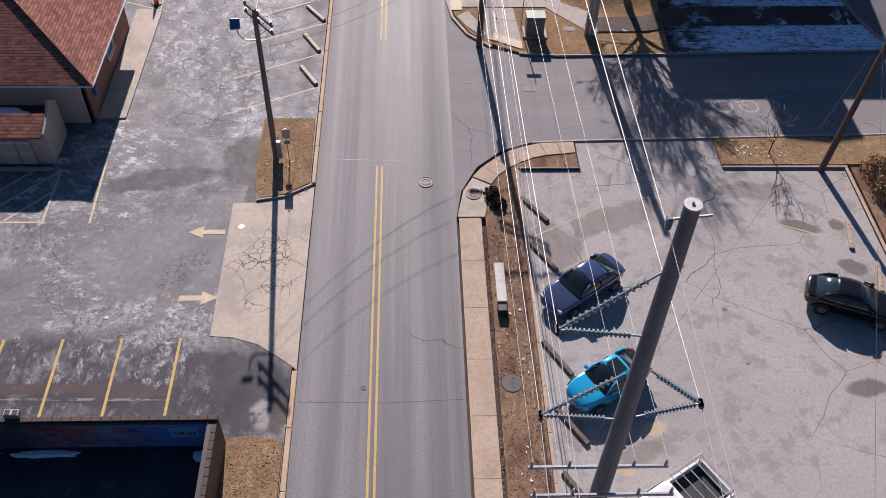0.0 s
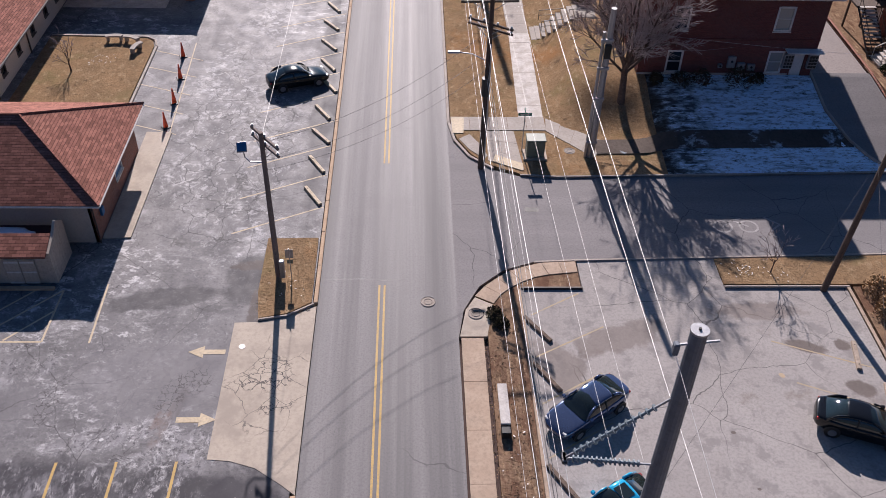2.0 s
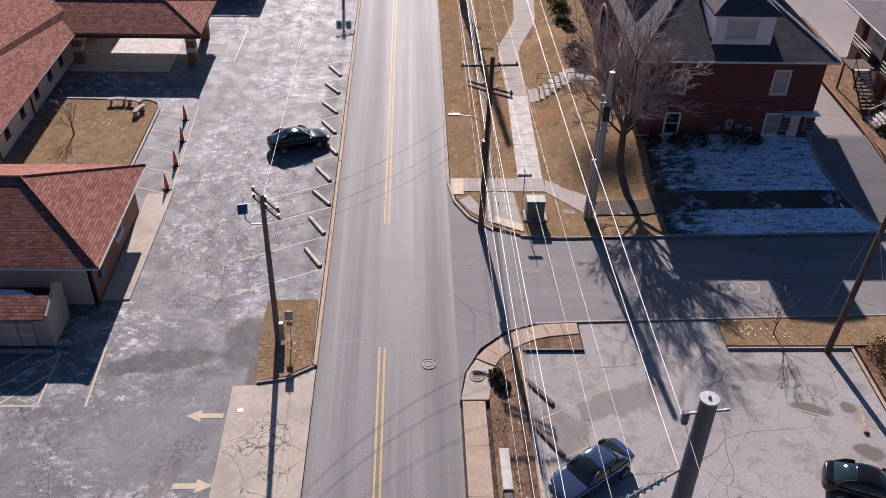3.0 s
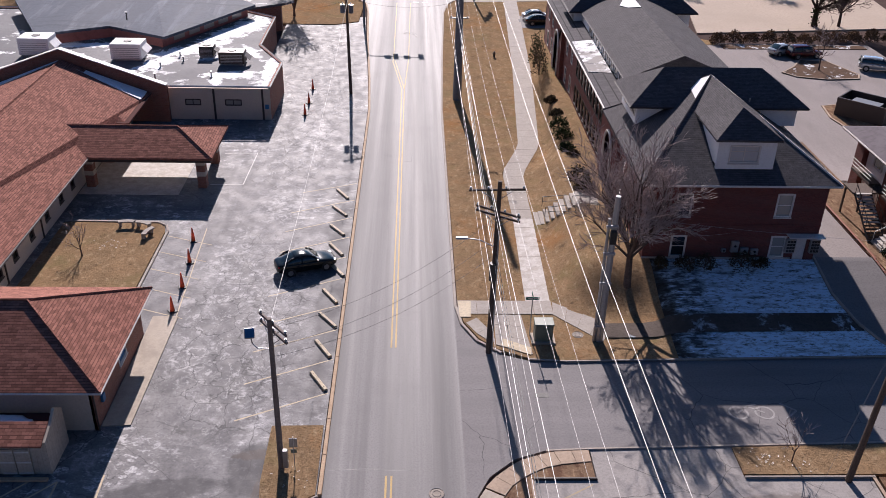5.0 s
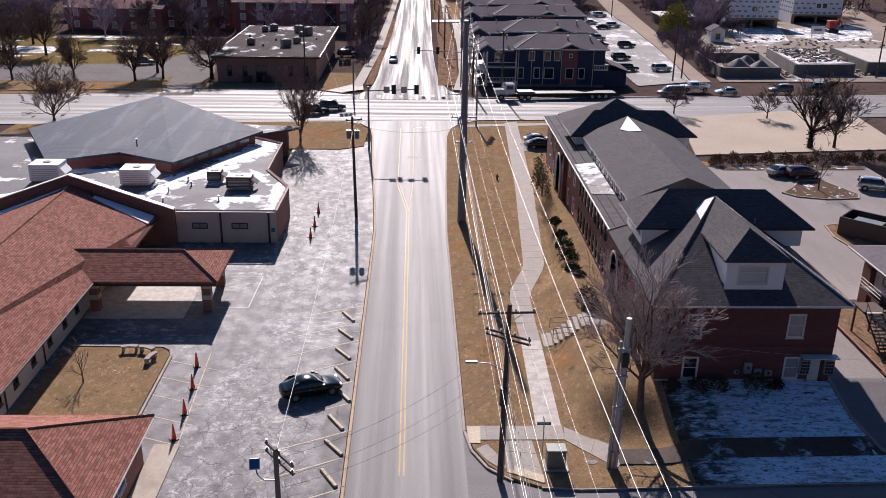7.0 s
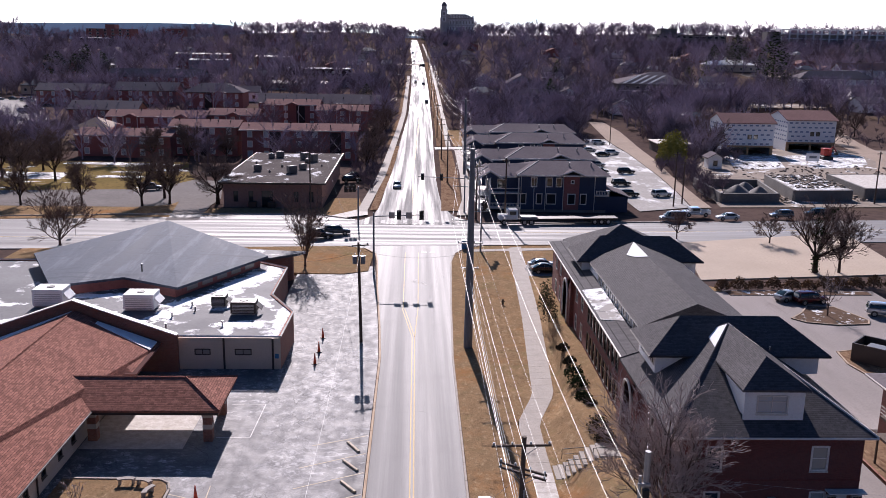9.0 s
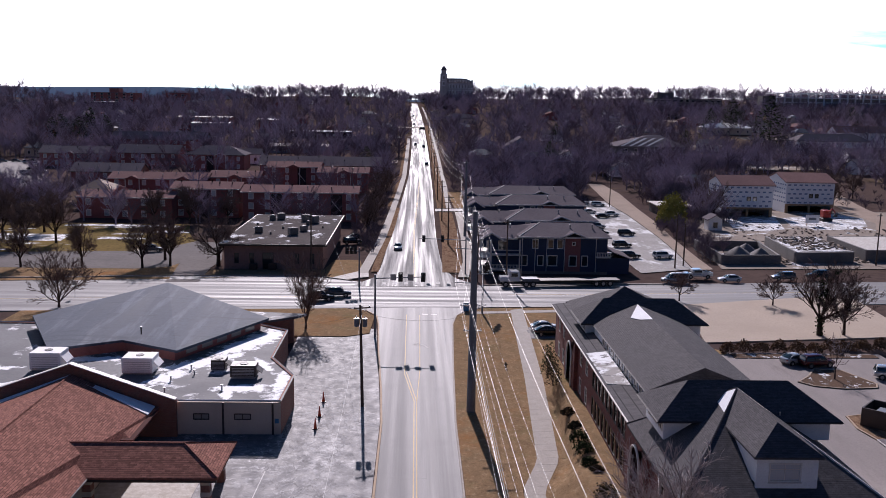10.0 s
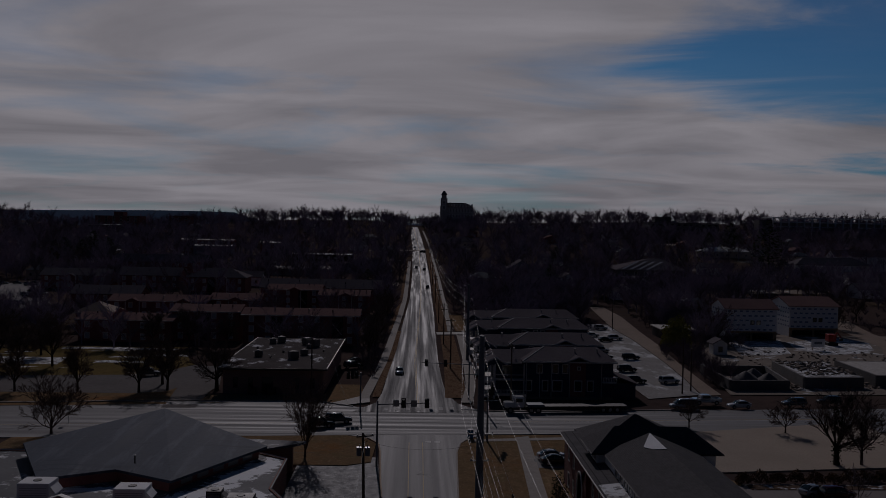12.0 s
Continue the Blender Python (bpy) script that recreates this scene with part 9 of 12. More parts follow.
# near trees
bare_tree(16.4, 53.6, 12.9, 11, "large bare tree in front of the brick building", most=7, spread=0.62, r=0.24, kids=3, z=hill(16.4, 53.6), wide=9.6, twig=M["twig"], up=0.1)
bare_tree(-24.0, 59.2, 3.6, 5, "small bare ornamental tree in the courtyard", most=4, spread=0.5, r=0.06, z=0.1)
bare_tree(22.2, 36.6, 3.4, 6, "thin bare sapling in the grass strip", most=4, spread=0.45, r=0.035, z=0.1)
bare_tree(-57.2, 142.9, 10.4, 7, "spreading bare tree by the cross street", most=6, spread=0.62, stems=2, r=0.2, wide=11, bark=M["bark"], twig=M["dark_twig"])
bare_tree(-16.4, 130.6, 12.0, 8, "slender bare tree on the corner lawn", most=6, spread=0.36, stems=2, r=0.17, up=0.2, wide=8, twig=M["dark_twig"])
bare_tree(60.2, 129.6, 11.8, 9, "bare tree with an ivy-covered trunk", most=6, spread=0.75, r=0.36, ivy=True, wide=13, bark=M["dark_bark"], twig=M["dark_twig"])
bare_tree(64.0, 129.8, 10.8, 10, "tall bare tree beside the concrete pad", most=6, spread=0.55, r=0.2, wide=9, bark=M["dark_bark"], twig=M["dark_twig"])
bare_tree(45.6, 152.0, 5.4, 12, "small dark bare street tree", most=5, spread=0.7, r=0.11, wide=5.6, bark=M["dark_bark"], twig=M["dark_twig"])
lifted(bare_tree(52.4, 108.2, 7.0, 13, "small bare tree in the parking island", most=4, spread=0.6, r=0.09))
bare_tree(60.9, 149.2, 5.0, 14, "small bare tree beside the concrete pad", most=5, spread=0.7, r=0.12, wide=6, bark=M["dark_bark"], twig=M["dark_twig"])
round_tree = "bare rounded street tree beyond the crossing"
for i, (x, y, h, sp, wide, lab) in enumerate(((-77.9, 177.0, 9.5, .5, 8, round_tree), (-66.0, 177.2, 9.6, .5, 8.5, round_tree), (-54.4, 177.6, 10.6, .48, 9, round_tree), (-49.7, 180.4, 10.8, .5, 7.5, "tall bare tree by the drive"), (-52.6, 187.4, 11.5, .5, 8, "tall bare tree by the drive"), (-40.4, 182.2, 10.8, .85, 13, "dark spreading bare tree by the low office"), (-90, 206, 12, .6, 11, "dense bare tree at the edge of the field"), (-98, 214, 13, .6, 12, "dense bare tree at the edge of the field"), (-84, 210, 12, .65, 10, "dense bare tree at the edge of the field"), (-104, 222, 12, .6, 10, "dense bare tree at the edge of the field"), (-94, 228, 12, .6, 11, "dense bare tree at the edge of the field"), (-62, 246, 11, .6, 9, "bare tree before the brick apartments"), (-72, 247, 10, .6, 8, "bare tree before the brick apartments"), (-52, 248, 10, .6, 8, "bare tree before the brick apartments"), (-12.5, 226, 12, .5, 9, "bare tree along the far street"), (-11.6, 240, 13, .5, 10, "bare tree along the far street"), (-13.4, 262, 13, .5, 10, "bare tree along the far street"), (-12, 300, 13, .5, 10, "bare tree along the far street"), (-11, 330, 13, .5, 10, "bare tree along the far street"), (93.5, 278, 12, .45, 8, "bare tree beside the new houses"), (90.5, 270, 10, .5, 7, "bare tree beside the new houses"), (96, 299, 12, .5, 8, "bare tree beside the new houses"), (150, 318, 10, .6, 8, "bare tree beside the gravel road"), (162, 346, 10, .6, 8, "bare tree beside the gravel road"), (168, 340, 11, .6, 8, "bare tree beside the gravel road"), (143, 304, 9, .6, 7, "bare tree beside the gravel road"))):
    bare_tree(x, y, h, 40 + i, lab, most=6 if i < 14 else 5, spread=sp, r=h * (0.034 if i == 5 else 0.022), wide=wide, bark=M["dark_bark"], twig=M["dark_twig"])
# shrubs along the brick building
for i, (x, y, r, h, m, lab) in enumerate(((16.4, 71.6, 1.0, 1.5, "shrub", "brown winter shrub by the brick wall"), (16.3, 73.6, 1.2, 1.9, "shrub", "brown winter shrub by the brick wall"), (16.6, 79.6, 0.8, 0.8, "shrub", "low reddish shrub by the brick wall"), (16.3, 81.2, 0.9, 0.9, "needles", "clipped green shrub by the brick wall"), (16.4, 84.4, 1.1, 1.2, "needles", "clipped green shrub by the brick wall"), (16.4, 87.2, 1.1, 1.3, "needles", "clipped green shrub by the brick wall"), (16.6, 91.0, 0.8, 0.8, "shrub", "low brown shrub by the brick wall"), (16.5, 95, 0.8, 0.9, "shrub", "low brown shrub by the brick wall"), (16.4, 105.2, 1.1, 4.2, "shrub", "tall dark columnar shrub by the entrance"), (16.5, 109.5, 1.1, 4.6, "needles", "tall dark columnar evergreen by the entrance"))):
    lifted(shrub(x, y, r, r, h, M[m], lab, 600, 0.10, i, 0.0, group="shrubs by the brick wall"), 1.8)
for i, (x, y, r, h) in enumerate(((22.0, 58.3, 0.9, 0.9), (23.6, 58.4, 1.0, 1.2), (26.4, 58.3, 1.3, 1.4), (28.0, 58.5, 0.8, 0.8), (20.2, 58.5, 0.7, 0.8))):
    lifted(shrub(x, y, r, r * 0.8, h, M["shrub"], "dark bare shrub in the shade of the end wall", 420, 0.08, 20 + i, 0.0, group="shrubs by the end wall"), 1.98)
M["straw"] = material("straw_grass", (0.36, 0.24, 0.14), (0.28, 0.18, 0.10), (0.16, 0.10, 0.06), rough=0.95, big=0.8, fine=8, bump=0, spec=0.0)
for i, (x, y, r, h) in enumerate(((27.8, 34.9, 0.9, 1.2), (27.7, 33.2, 0.9, 1.2), (28.0, 31.5, 0.8, 1.1), (28.9, 34.0, 0.9, 1.2), (29.2, 32.0, 0.9, 1.1))):
    shrub(x, y, r, r, h, M["straw"], "clump of dry ornamental grass on the mulch bank", 800, 0.07, 30 + i, 0.06, "ornamental_grass", "grass clumps")
for i in range(12):
    lifted(shrub(43 + 2.5 * i, 120.3 + 0.2 * i + 0.4 * math.sin(i), 1.4, 1.0, 1.6 + 0.3 * math.sin(i * 2.3), M["hedge"], "brown winter hedge plant behind the parking", 520, 0.13, 50 + i, 0.0, "hedge", "hedge plants"))
for i, (x, y, r, h) in enumerate(((39.2, 58.5, 0.9, 0.8), (39.0, 60.2, 0.8, 0.7), (39.2, 56.5, 0.9, 0.8), (39.1, 54.5, 0.8, 0.7), (5.95, 33.1, 0.5, 0.6), (6.3, 32.4, 0.5, 0.5))):
    o = shrub(x, y, r, r, h, M["needles"] if i < 4 else M["shrub"], "low green shrub beside the drive" if i < 4 else "scrubby weeds on the verge", 350, 0.07, 70 + i, 0.06)
    if i < 4:
        lifted(o)
shrub(74.6, 259, 4.7, 4.3, 9.2, material("olive_evergreen", (0.27, 0.25, 0.07), (0.34, 0.31, 0.09), (0.16, 0.155, 0.05), rough=0.9, big=0.4, fine=3, bump=0, spec=0.0), "large round olive-green evergreen", 2600, 0.34, 90)

# dead leaves and grass tufts, too many to count
rng = random.Random(77)
verts, faces = [], []
for x0, x1, y0, y1, n in ((5.3, 7.4, 12, 34, 2600), (-7.0, -4.0, 8, 18, 1500), (-6.9, -4.0, 33.2, 39.6, 1100), (4.4, 11.2, 46.6, 60, 1500), (19.4, 30, 35.7, 37.6, 900), (-27, -18.9, 54.7, 64.5, 1200)):
    for i in range(n):
        x, y = rng.uniform(x0, x1), rng.uniform(y0, y1)
        if y0 == 46.6 and ((9 < x < 11 and y > 51) or (y > 51.2 and y < 53.2 and x < 11) or (6.4 < x < 9.0 and y < 51.4) or x < 5.6 and y < 51.2 or math.hypot(x - 4, y - 46) < 4):
            continue
        a, s, h = rng.uniform(0, math.pi), rng.uniform(0.03, 0.07), rng.uniform(0.01, 0.05)
        k = len(verts)
        verts += [(x - s * math.cos(a), y - s * math.sin(a), 0.08), (x + s * math.cos(a), y + s * math.sin(a), 0.08), (x + rng.uniform(-.06, .06), y + rng.uniform(-.06, .06), 0.09 + h)]
        faces.append((k, k + 1, k + 2))
me = bpy.data.meshes.new("grass_tufts")
me.from_pydata(verts, [], faces)
me.materials.append(M["straw"])
tagged(new("grass_tufts", me), "straw-coloured tufts over the verges", "grass", "", "stuff")

# ---- beyond the crossing
M["gravel"] = material("gravel_and_mud", (0.30, 0.25, 0.21), (0.24, 0.20, 0.17), (0.15, 0.12, 0.1), rough=0.95, big=0.12, fine=1.6, bump=0.6, relief=0.08, spec=0.05)
layer(M["gravel"], (0.78, 0.79, 0.8), "noise", 0.09, 0.58, 0.62, 0.8)
M["alley"] = material("worn_tan_gravel", (0.30, 0.235, 0.19), (0.36, 0.285, 0.235), (0.20, 0.155, 0.125), rough=0.95, big=0.1, fine=2, spec=0.03)
M["snowy_lot"] = material("snow_streaked_lot", (0.30, 0.28, 0.265), (0.38, 0.36, 0.345), (0.2, 0.185, 0.175), rough=0.9, big=0.1, fine=2, spec=0.06)
layer(M["snowy_lot"], (0.74, 0.74, 0.75), "noise", 0.16, 0.52, 0.60, 0.8, stretch=(1, 0.5, 1), warp=0.5)
M["drive"] = material("dull_drive_asphalt", (0.15, 0.135, 0.13), (0.19, 0.17, 0.165), (0.11, 0.10, 0.097), rough=0.95, big=0.1, fine=1.5, spec=0.03)
M["field"] = material("winter_field", (0.17, 0.13, 0.055), (0.21, 0.15, 0.065), (0.10, 0.075, 0.04), rough=0.95, big=0.06, fine=1.2, bump=0.5, relief=0.05, spec=0.0)
layer(M["field"], (0.78, 0.79, 0.81), "noise", 0.06, 0.60, 0.63, 0.85, stretch=(0.6, 2.2, 1))


def drape(name, pts, dz, mat, label, category, step=12):
    """A patch of ground that follows the terrain."""
    x0, x1 = min(p[0] for p in pts), max(p[0] for p in pts)
    y0, y1 = min(p[1] for p in pts), max(p[1] for p in pts)
    bm = bmesh.new()
    bm.faces.new([bm.verts.new((x, y, 0)) for x, y in pts])
    for ax, lo, hi in ((0, x0, x1), (1, y0, y1)):
        c = lo + step
        while c < hi:
            co, no = [0, 0, 0], [0, 0, 0]
            co[ax], no[ax] = c, 1
            bmesh.ops.bisect_plane(bm, geom=list(bm.verts) + list(bm.edges) + list(bm.faces), plane_co=co, plane_no=no)
            c += step
    for v in bm.verts:
        v.co.z = gz(v.co.x, v.co.y) + dz
    return setting(name, bm, mat, label, category)


drape("field", [(-125, 196), (-90, 196), (-58, 200), (-54, 205), (-53, 216), (-57, 226), (-62, 246), (-125, 246)], 0.02, M["field"], "pale winter grass with strips of snow", "lawn")
drape("snow_patch", [(-94, 240.5), (-64, 238.5), (-63, 242), (-80, 244.5), (-94, 244)], 0.07, M["old_snow"], "strip of old snow along the brick rows", "snow")
drape("snow_patch", [(-104, 214), (-84, 212.5), (-86, 224), (-104, 225)], 0.07, M["old_snow"], "ragged old snow on the field", "snow")
drape("snow_patch", [(-77, 216), (-73, 217), (-74, 220.5), (-77, 219)], 0.07, M["old_snow"], "small rest of snow on the field", "snow")
drape("far_drive", [(-46, 163), (-40, 163.4), (-41.2, 179), (-41.0, 188), (-44.5, 206), (-46, 213), (-53, 214.4), (-58.6, 199.8), (-90, 195.6), (-130, 194), (-130, 176), (-81.7, 176.4), (-55.4, 176.6), (-49.5, 179), (-48.6, 184)], 0.05, M["drive"], "grey lot and drive behind the street trees", "road", 400)
drape("office_lawn", [(-40.6, 167.4), (-20, 169.0), (-15, 169.2), (-10.6, 176.5), (-12, 190), (-17.5, 190), (-18.5, 178), (-40.6, 176.5)], 0.06, M["lawn"], "dry lawn before the low office", "lawn")
drape("far_verge", [(-125, 158.2), (-65, 163.8), (-46, 166.0), (-48.6, 183.5), (-49.6, 178.9), (-55.4, 176.4), (-81.7, 176.2), (-125, 176)], 0.06, M["lawn"], "dry verge under the street trees", "lawn")
drape("apartment_lot", [(45.5, 178), (57.6, 183.5), (60.4, 203), (63.3, 231), (66.8, 281), (67.6, 320), (60, 320), (53, 270), (46, 212)], 0.02, M["snowy_lot"], "pale snow-streaked parking lot beside the blue apartments", "pavement")
drape("alley", [(57.8, 182.5), (62, 183.5), (63.2, 196), (66.8, 230), (71.5, 266), (75.2, 305), (78.6, 345), (79, 380), (73, 380), (68, 320), (67, 281), (63.5, 231), (60.6, 203)], 0.03, M["alley"], "worn tan alley climbing past the apartments", "road")
drape("building_site", [(64, 184), (150, 190), (165, 300), (95, 300), (84, 262), (74, 240)], 0.03, M["gravel"], "muddy building site with snow and rubble", "ground")
drape("snow_patch", [(96, 280.5), (113.5, 279), (105, 251), (98, 247), (89, 246), (93, 262)], .07, M["old_snow"], "rutted shaded snow before the new houses", "snow")
drape("snow_patch", [(115.5, 279), (139, 293), (142, 280), (134, 261), (124, 252), (113, 250), (111, 262)], .07, M["old_snow"], "rutted shaded snow before the new houses", "snow")
drape("gravel_road", [(187, 400), (176, 400), (153, 335), (148, 306), (140, 268), (128, 244), (140, 236), (152, 283), (160, 320), (170, 357)], 0.06, M["alley"], "pale gravel road beside the new houses", "road")
drape("far_lot", [(-172, 335), (-150, 335), (-145, 361), (-174, 418), (-182, 446), (-230, 446), (-215, 380)], 0.03, M["lot_right"], "pale parking lot beyond the fields", "pavement")
drape("side_drive", [(6, 287), (14, 288), (40, 294), (40, 299), (14, 295), (6, 294)], 0.09, M["walk_pale"], "pale drive off the far street", "road")
drape("side_lawn", [(12.5, 297), (24, 300), (24, 345), (11.8, 345)], 0.05, M["lawn"], "tan lawn behind the apartments", "lawn")
drape("corner_paving", [(-14.4, 166.6), (-9.2, 170.4), (-9.6, 176.5), (-11.6, 176.0), (-16, 169.4)], 0.09, M["walk_pale"], "pale paved street corner", "sidewalk")


def ribbon(name, line, half, dz, mat, label, category):
    """A strip of even width that follows a line and the terrain."""
    bm = bmesh.new()
    xs, ys = zip(*line)
    y, rows = ys[0], []
    while y <= ys[-1]:
        c = float(np.interp(y, ys, xs))
        rows.append([bm.verts.new((c + e, y, gz(c, y) + dz)) for e in (-half, half)])
        y += 6
    for a, b in zip(rows, rows[1:]):
        bm.faces.new((a[0], a[1], b[1], b[0]))
    setting(name, bm, mat, label, category)


ribbon("sidewalk_far", [(-10.6, 174), (-10.0, 190), (-8.7, 225), (-8.2, 255), (-7.6, 300), (-6.6, 345), (-5.6, 410), (-5.4, 620)], 1.0, 0.10, M["walk_grey"], "pale sidewalk along the far street", "sidewalk")
ribbon("verge_far", [(-8.3, 176), (-8.1, 190), (-7.2, 225), (-6.6, 255), (-6.2, 300)], 0.75, 0.08, M["dirt"], "bare brown verge along the far street", "lawn")
ribbon("sidewalk_far", [(9.0, 171), (11.0, 190), (12.4, 230), (13.3, 288)], 1.05, 0.10, M["walk_grey"], "pale sidewalk along the far street", "sidewalk")
ribbon("sidewalk_far", [(10.6, 296), (10.9, 324), (11.6, 384), (11.8, 520), (10.6, 744), (6, 1000)], 0.8, 0.10, M["walk_grey"], "pale sidewalk along the far street", "sidewalk")
ribbon("verge_far", [(7.2, 176), (7.6, 190), (8.6, 230), (9.2, 286)], 2.1, 0.08, M["dirt"], "bare brown verge along the far street", "lawn")
ribbon("verge_far", [(8.4, 296), (8.6, 324), (9.0, 384), (9.2, 520), (8.0, 744)], 1.6, 0.08, M["dirt"], "bare brown verge along the far street", "lawn")
ribbon("verge_far", [(-8.6, 300), (-7.8, 345), (-7.0, 410), (-6.8, 620)], 1.0, 0.07, M["dirt"], "bare brown verge along the far street", "lawn")
bm = bmesh.new()
rows = []
for x in range(-124, 60, 8):
    if -11.5 < x < 12:
        rows.append(None)
        continue
    y = CROSS_N(x) - 0.3
    rows.append([bm.verts.new((x, y + e, h)) for e, h in ((0, -0.1), (0, 0.17), (0.3, 0.17), (0.3, -0.1))])
for a, b in zip(rows, rows[1:]):
    if a and b:
        for j in range(3):
            bm.faces.new((a[j], b[j], b[j + 1], a[j + 1]))
setting("kerb_crossing", bm, M["kerb"], "concrete kerb along the far side of the cross street", "kerb")

M["blue_siding"] = material("navy_lap_siding", (0.022, 0.038, 0.085), (0.03, 0.048, 0.10), (0.015, 0.026, 0.06), rough=0.7, big=0.3, fine=5)
M["tan_shingle"] = material("brown_shingle", (0.235, 0.15, 0.142), (0.28, 0.18, 0.168), (0.16, 0.105, 0.10), rough=0.95, big=0.1, fine=2, bump=0.2, spec=0.0)
M["wrap"] = material("white_house_wrap", (0.74, 0.76, 0.80), (0.70, 0.72, 0.76), (0.6, 0.62, 0.66), rough=0.5, big=0.5, fine=4)
M["print"] = plain("blue_grey_print", (0.16, 0.22, 0.36), 0.6)
M["block"] = material("grey_concrete_block", (0.19, 0.175, 0.168), (0.145, 0.135, 0.132), (0.095, 0.088, 0.086), rough=0.9, big=0.3, fine=3)
M["lumber"] = material("raw_lumber", (0.42, 0.28, 0.16), (0.36, 0.23, 0.13), (0.22, 0.14, 0.08), rough=0.85, big=0.5, fine=4)


def windows_on(parent, m, xs, zs, w, h, frame_mat=None, pane=None, fw=0.17):
    """A window with frame and pane standing a little proud of a far wall."""
    for z in zs:
        for x in xs:
            wn = new("window")
            wn.parent = parent
            bm = bmesh.new()
            for b in ((x - w / 2 - fw, x - w / 2, z - fw, z + h + fw), (x + w / 2, x + w / 2 + fw, z - fw, z + h + fw), (x - w / 2, x + w / 2, z + h, z + h + fw), (x - w / 2, x + w / 2, z - fw, z)):
                box(bm, b[0], b[1], -.10, -.004, b[2], b[3], m)
            part("window_frame", bm, frame_mat or M["trim"], wn)
            part("pane", box(bmesh.new(), x - w / 2, x + w / 2, -.05, -.006, z, z + h, m), pane or M["pane"], wn)


def block(x0, x1, y0, y1, h, rise, wall, roofm, label, name="apartment_building", axis="x", gable=True, storeys=2, step=5.0, win=(1.2, 1.5), eave=0.6, category="building", fr=None, rz=0):
    """A plain far building: walls, a gable or hip roof, and the windows of the side that shows."""
    cx, cy = (x0 + x1) / 2, (y0 + y1) / 2
    zb = min(gz(x0, y0), gz(x1, y0), gz(cx, cy)) - 0.3
    t = thing(name, label, category, cx, cy, zb, rz)
    a, b = (x1 - x0) / 2, (y1 - y0) / 2
    part("wall", box(bmesh.new(), -a, a, -b, b, 0, h), wall, t)
    if rise > 0:
        e = eave
        if gable and axis == "x":
            v = [(-a - e, -b - e, h), (a + e, -b - e, h), (a + e, b + e, h), (-a - e, b + e, h), (-a - e, 0, h + rise), (a + e, 0, h + rise)]
            f = [(0, 1, 5, 4), (2, 3, 4, 5)]
            ends = [(-a, 0), (a, 0)]
            for s in (-1, 1):
                part("gable", plate(bmesh.new(), [(s * a, -b, h), (s * a, b, h), (s * a, 0, h + rise * 0.9)], 0.12), wall, t)
        elif gable:
            v = [(-a - e, -b - e, h), (a + e, -b - e, h), (a + e, b + e, h), (-a - e, b + e, h), (0, -b - e, h + rise), (0, b + e, h + rise)]
            f = [(0, 4, 5, 3), (1, 2, 5, 4)]
            part("gable", plate(bmesh.new(), [(-a, -b, h), (a, -b, h), (0, -b, h + rise * 0.9)], 0.12), wall, t)
        else:
            v, f = hip_verts(-a - e, a + e, -b - e, b + e, h, h + rise, "x" if a >= b else "y")
        part("roof", shell(bmesh.new(), v, f, 0.25), roofm, t)
    else:
        part("roof", box(bmesh.new(), -a - .3, a + .3, -b - .3, b + .3, h, h + 0.35), roofm, t)
    if storeys:
        n = max(1, int(2 * a / step))
        xs = [-a + 2 * a * (i + 0.5) / n for i in range(n)]
        zs = [h * (i + 0.32) / storeys for i in range(storeys)]
        windows_on(t, pose(0, -b, 0), xs, zs, *win, fr)
    return t


# brick apartments in rows
M["plum"] = material("plum_grey_shingle", (0.165, 0.145, 0.155), (0.20, 0.178, 0.188), (0.12, 0.105, 0.112), rough=0.95, big=0.12, fine=2, spec=0.0)
BR, TS, SG = M["brick_far"], M["tan_shingle"], M["plum"]
M["stairwell"] = plain("dark_wall_and_stairwell_shade", (0.035, 0.022, 0.022), 0.8)
M["pale_roof"] = material("pale_tan_roof", (0.34, 0.24, 0.18), (0.30, 0.21, 0.16), (0.2, 0.14, 0.11), rough=0.9, big=0.1, fine=2)
M["blue_grey_wall"] = material("blue_grey_siding", (0.20, 0.25, 0.31), (0.24, 0.29, 0.35), (0.15, 0.19, 0.24), rough=0.8, big=0.2, fine=2)
FOOTPRINTS = []


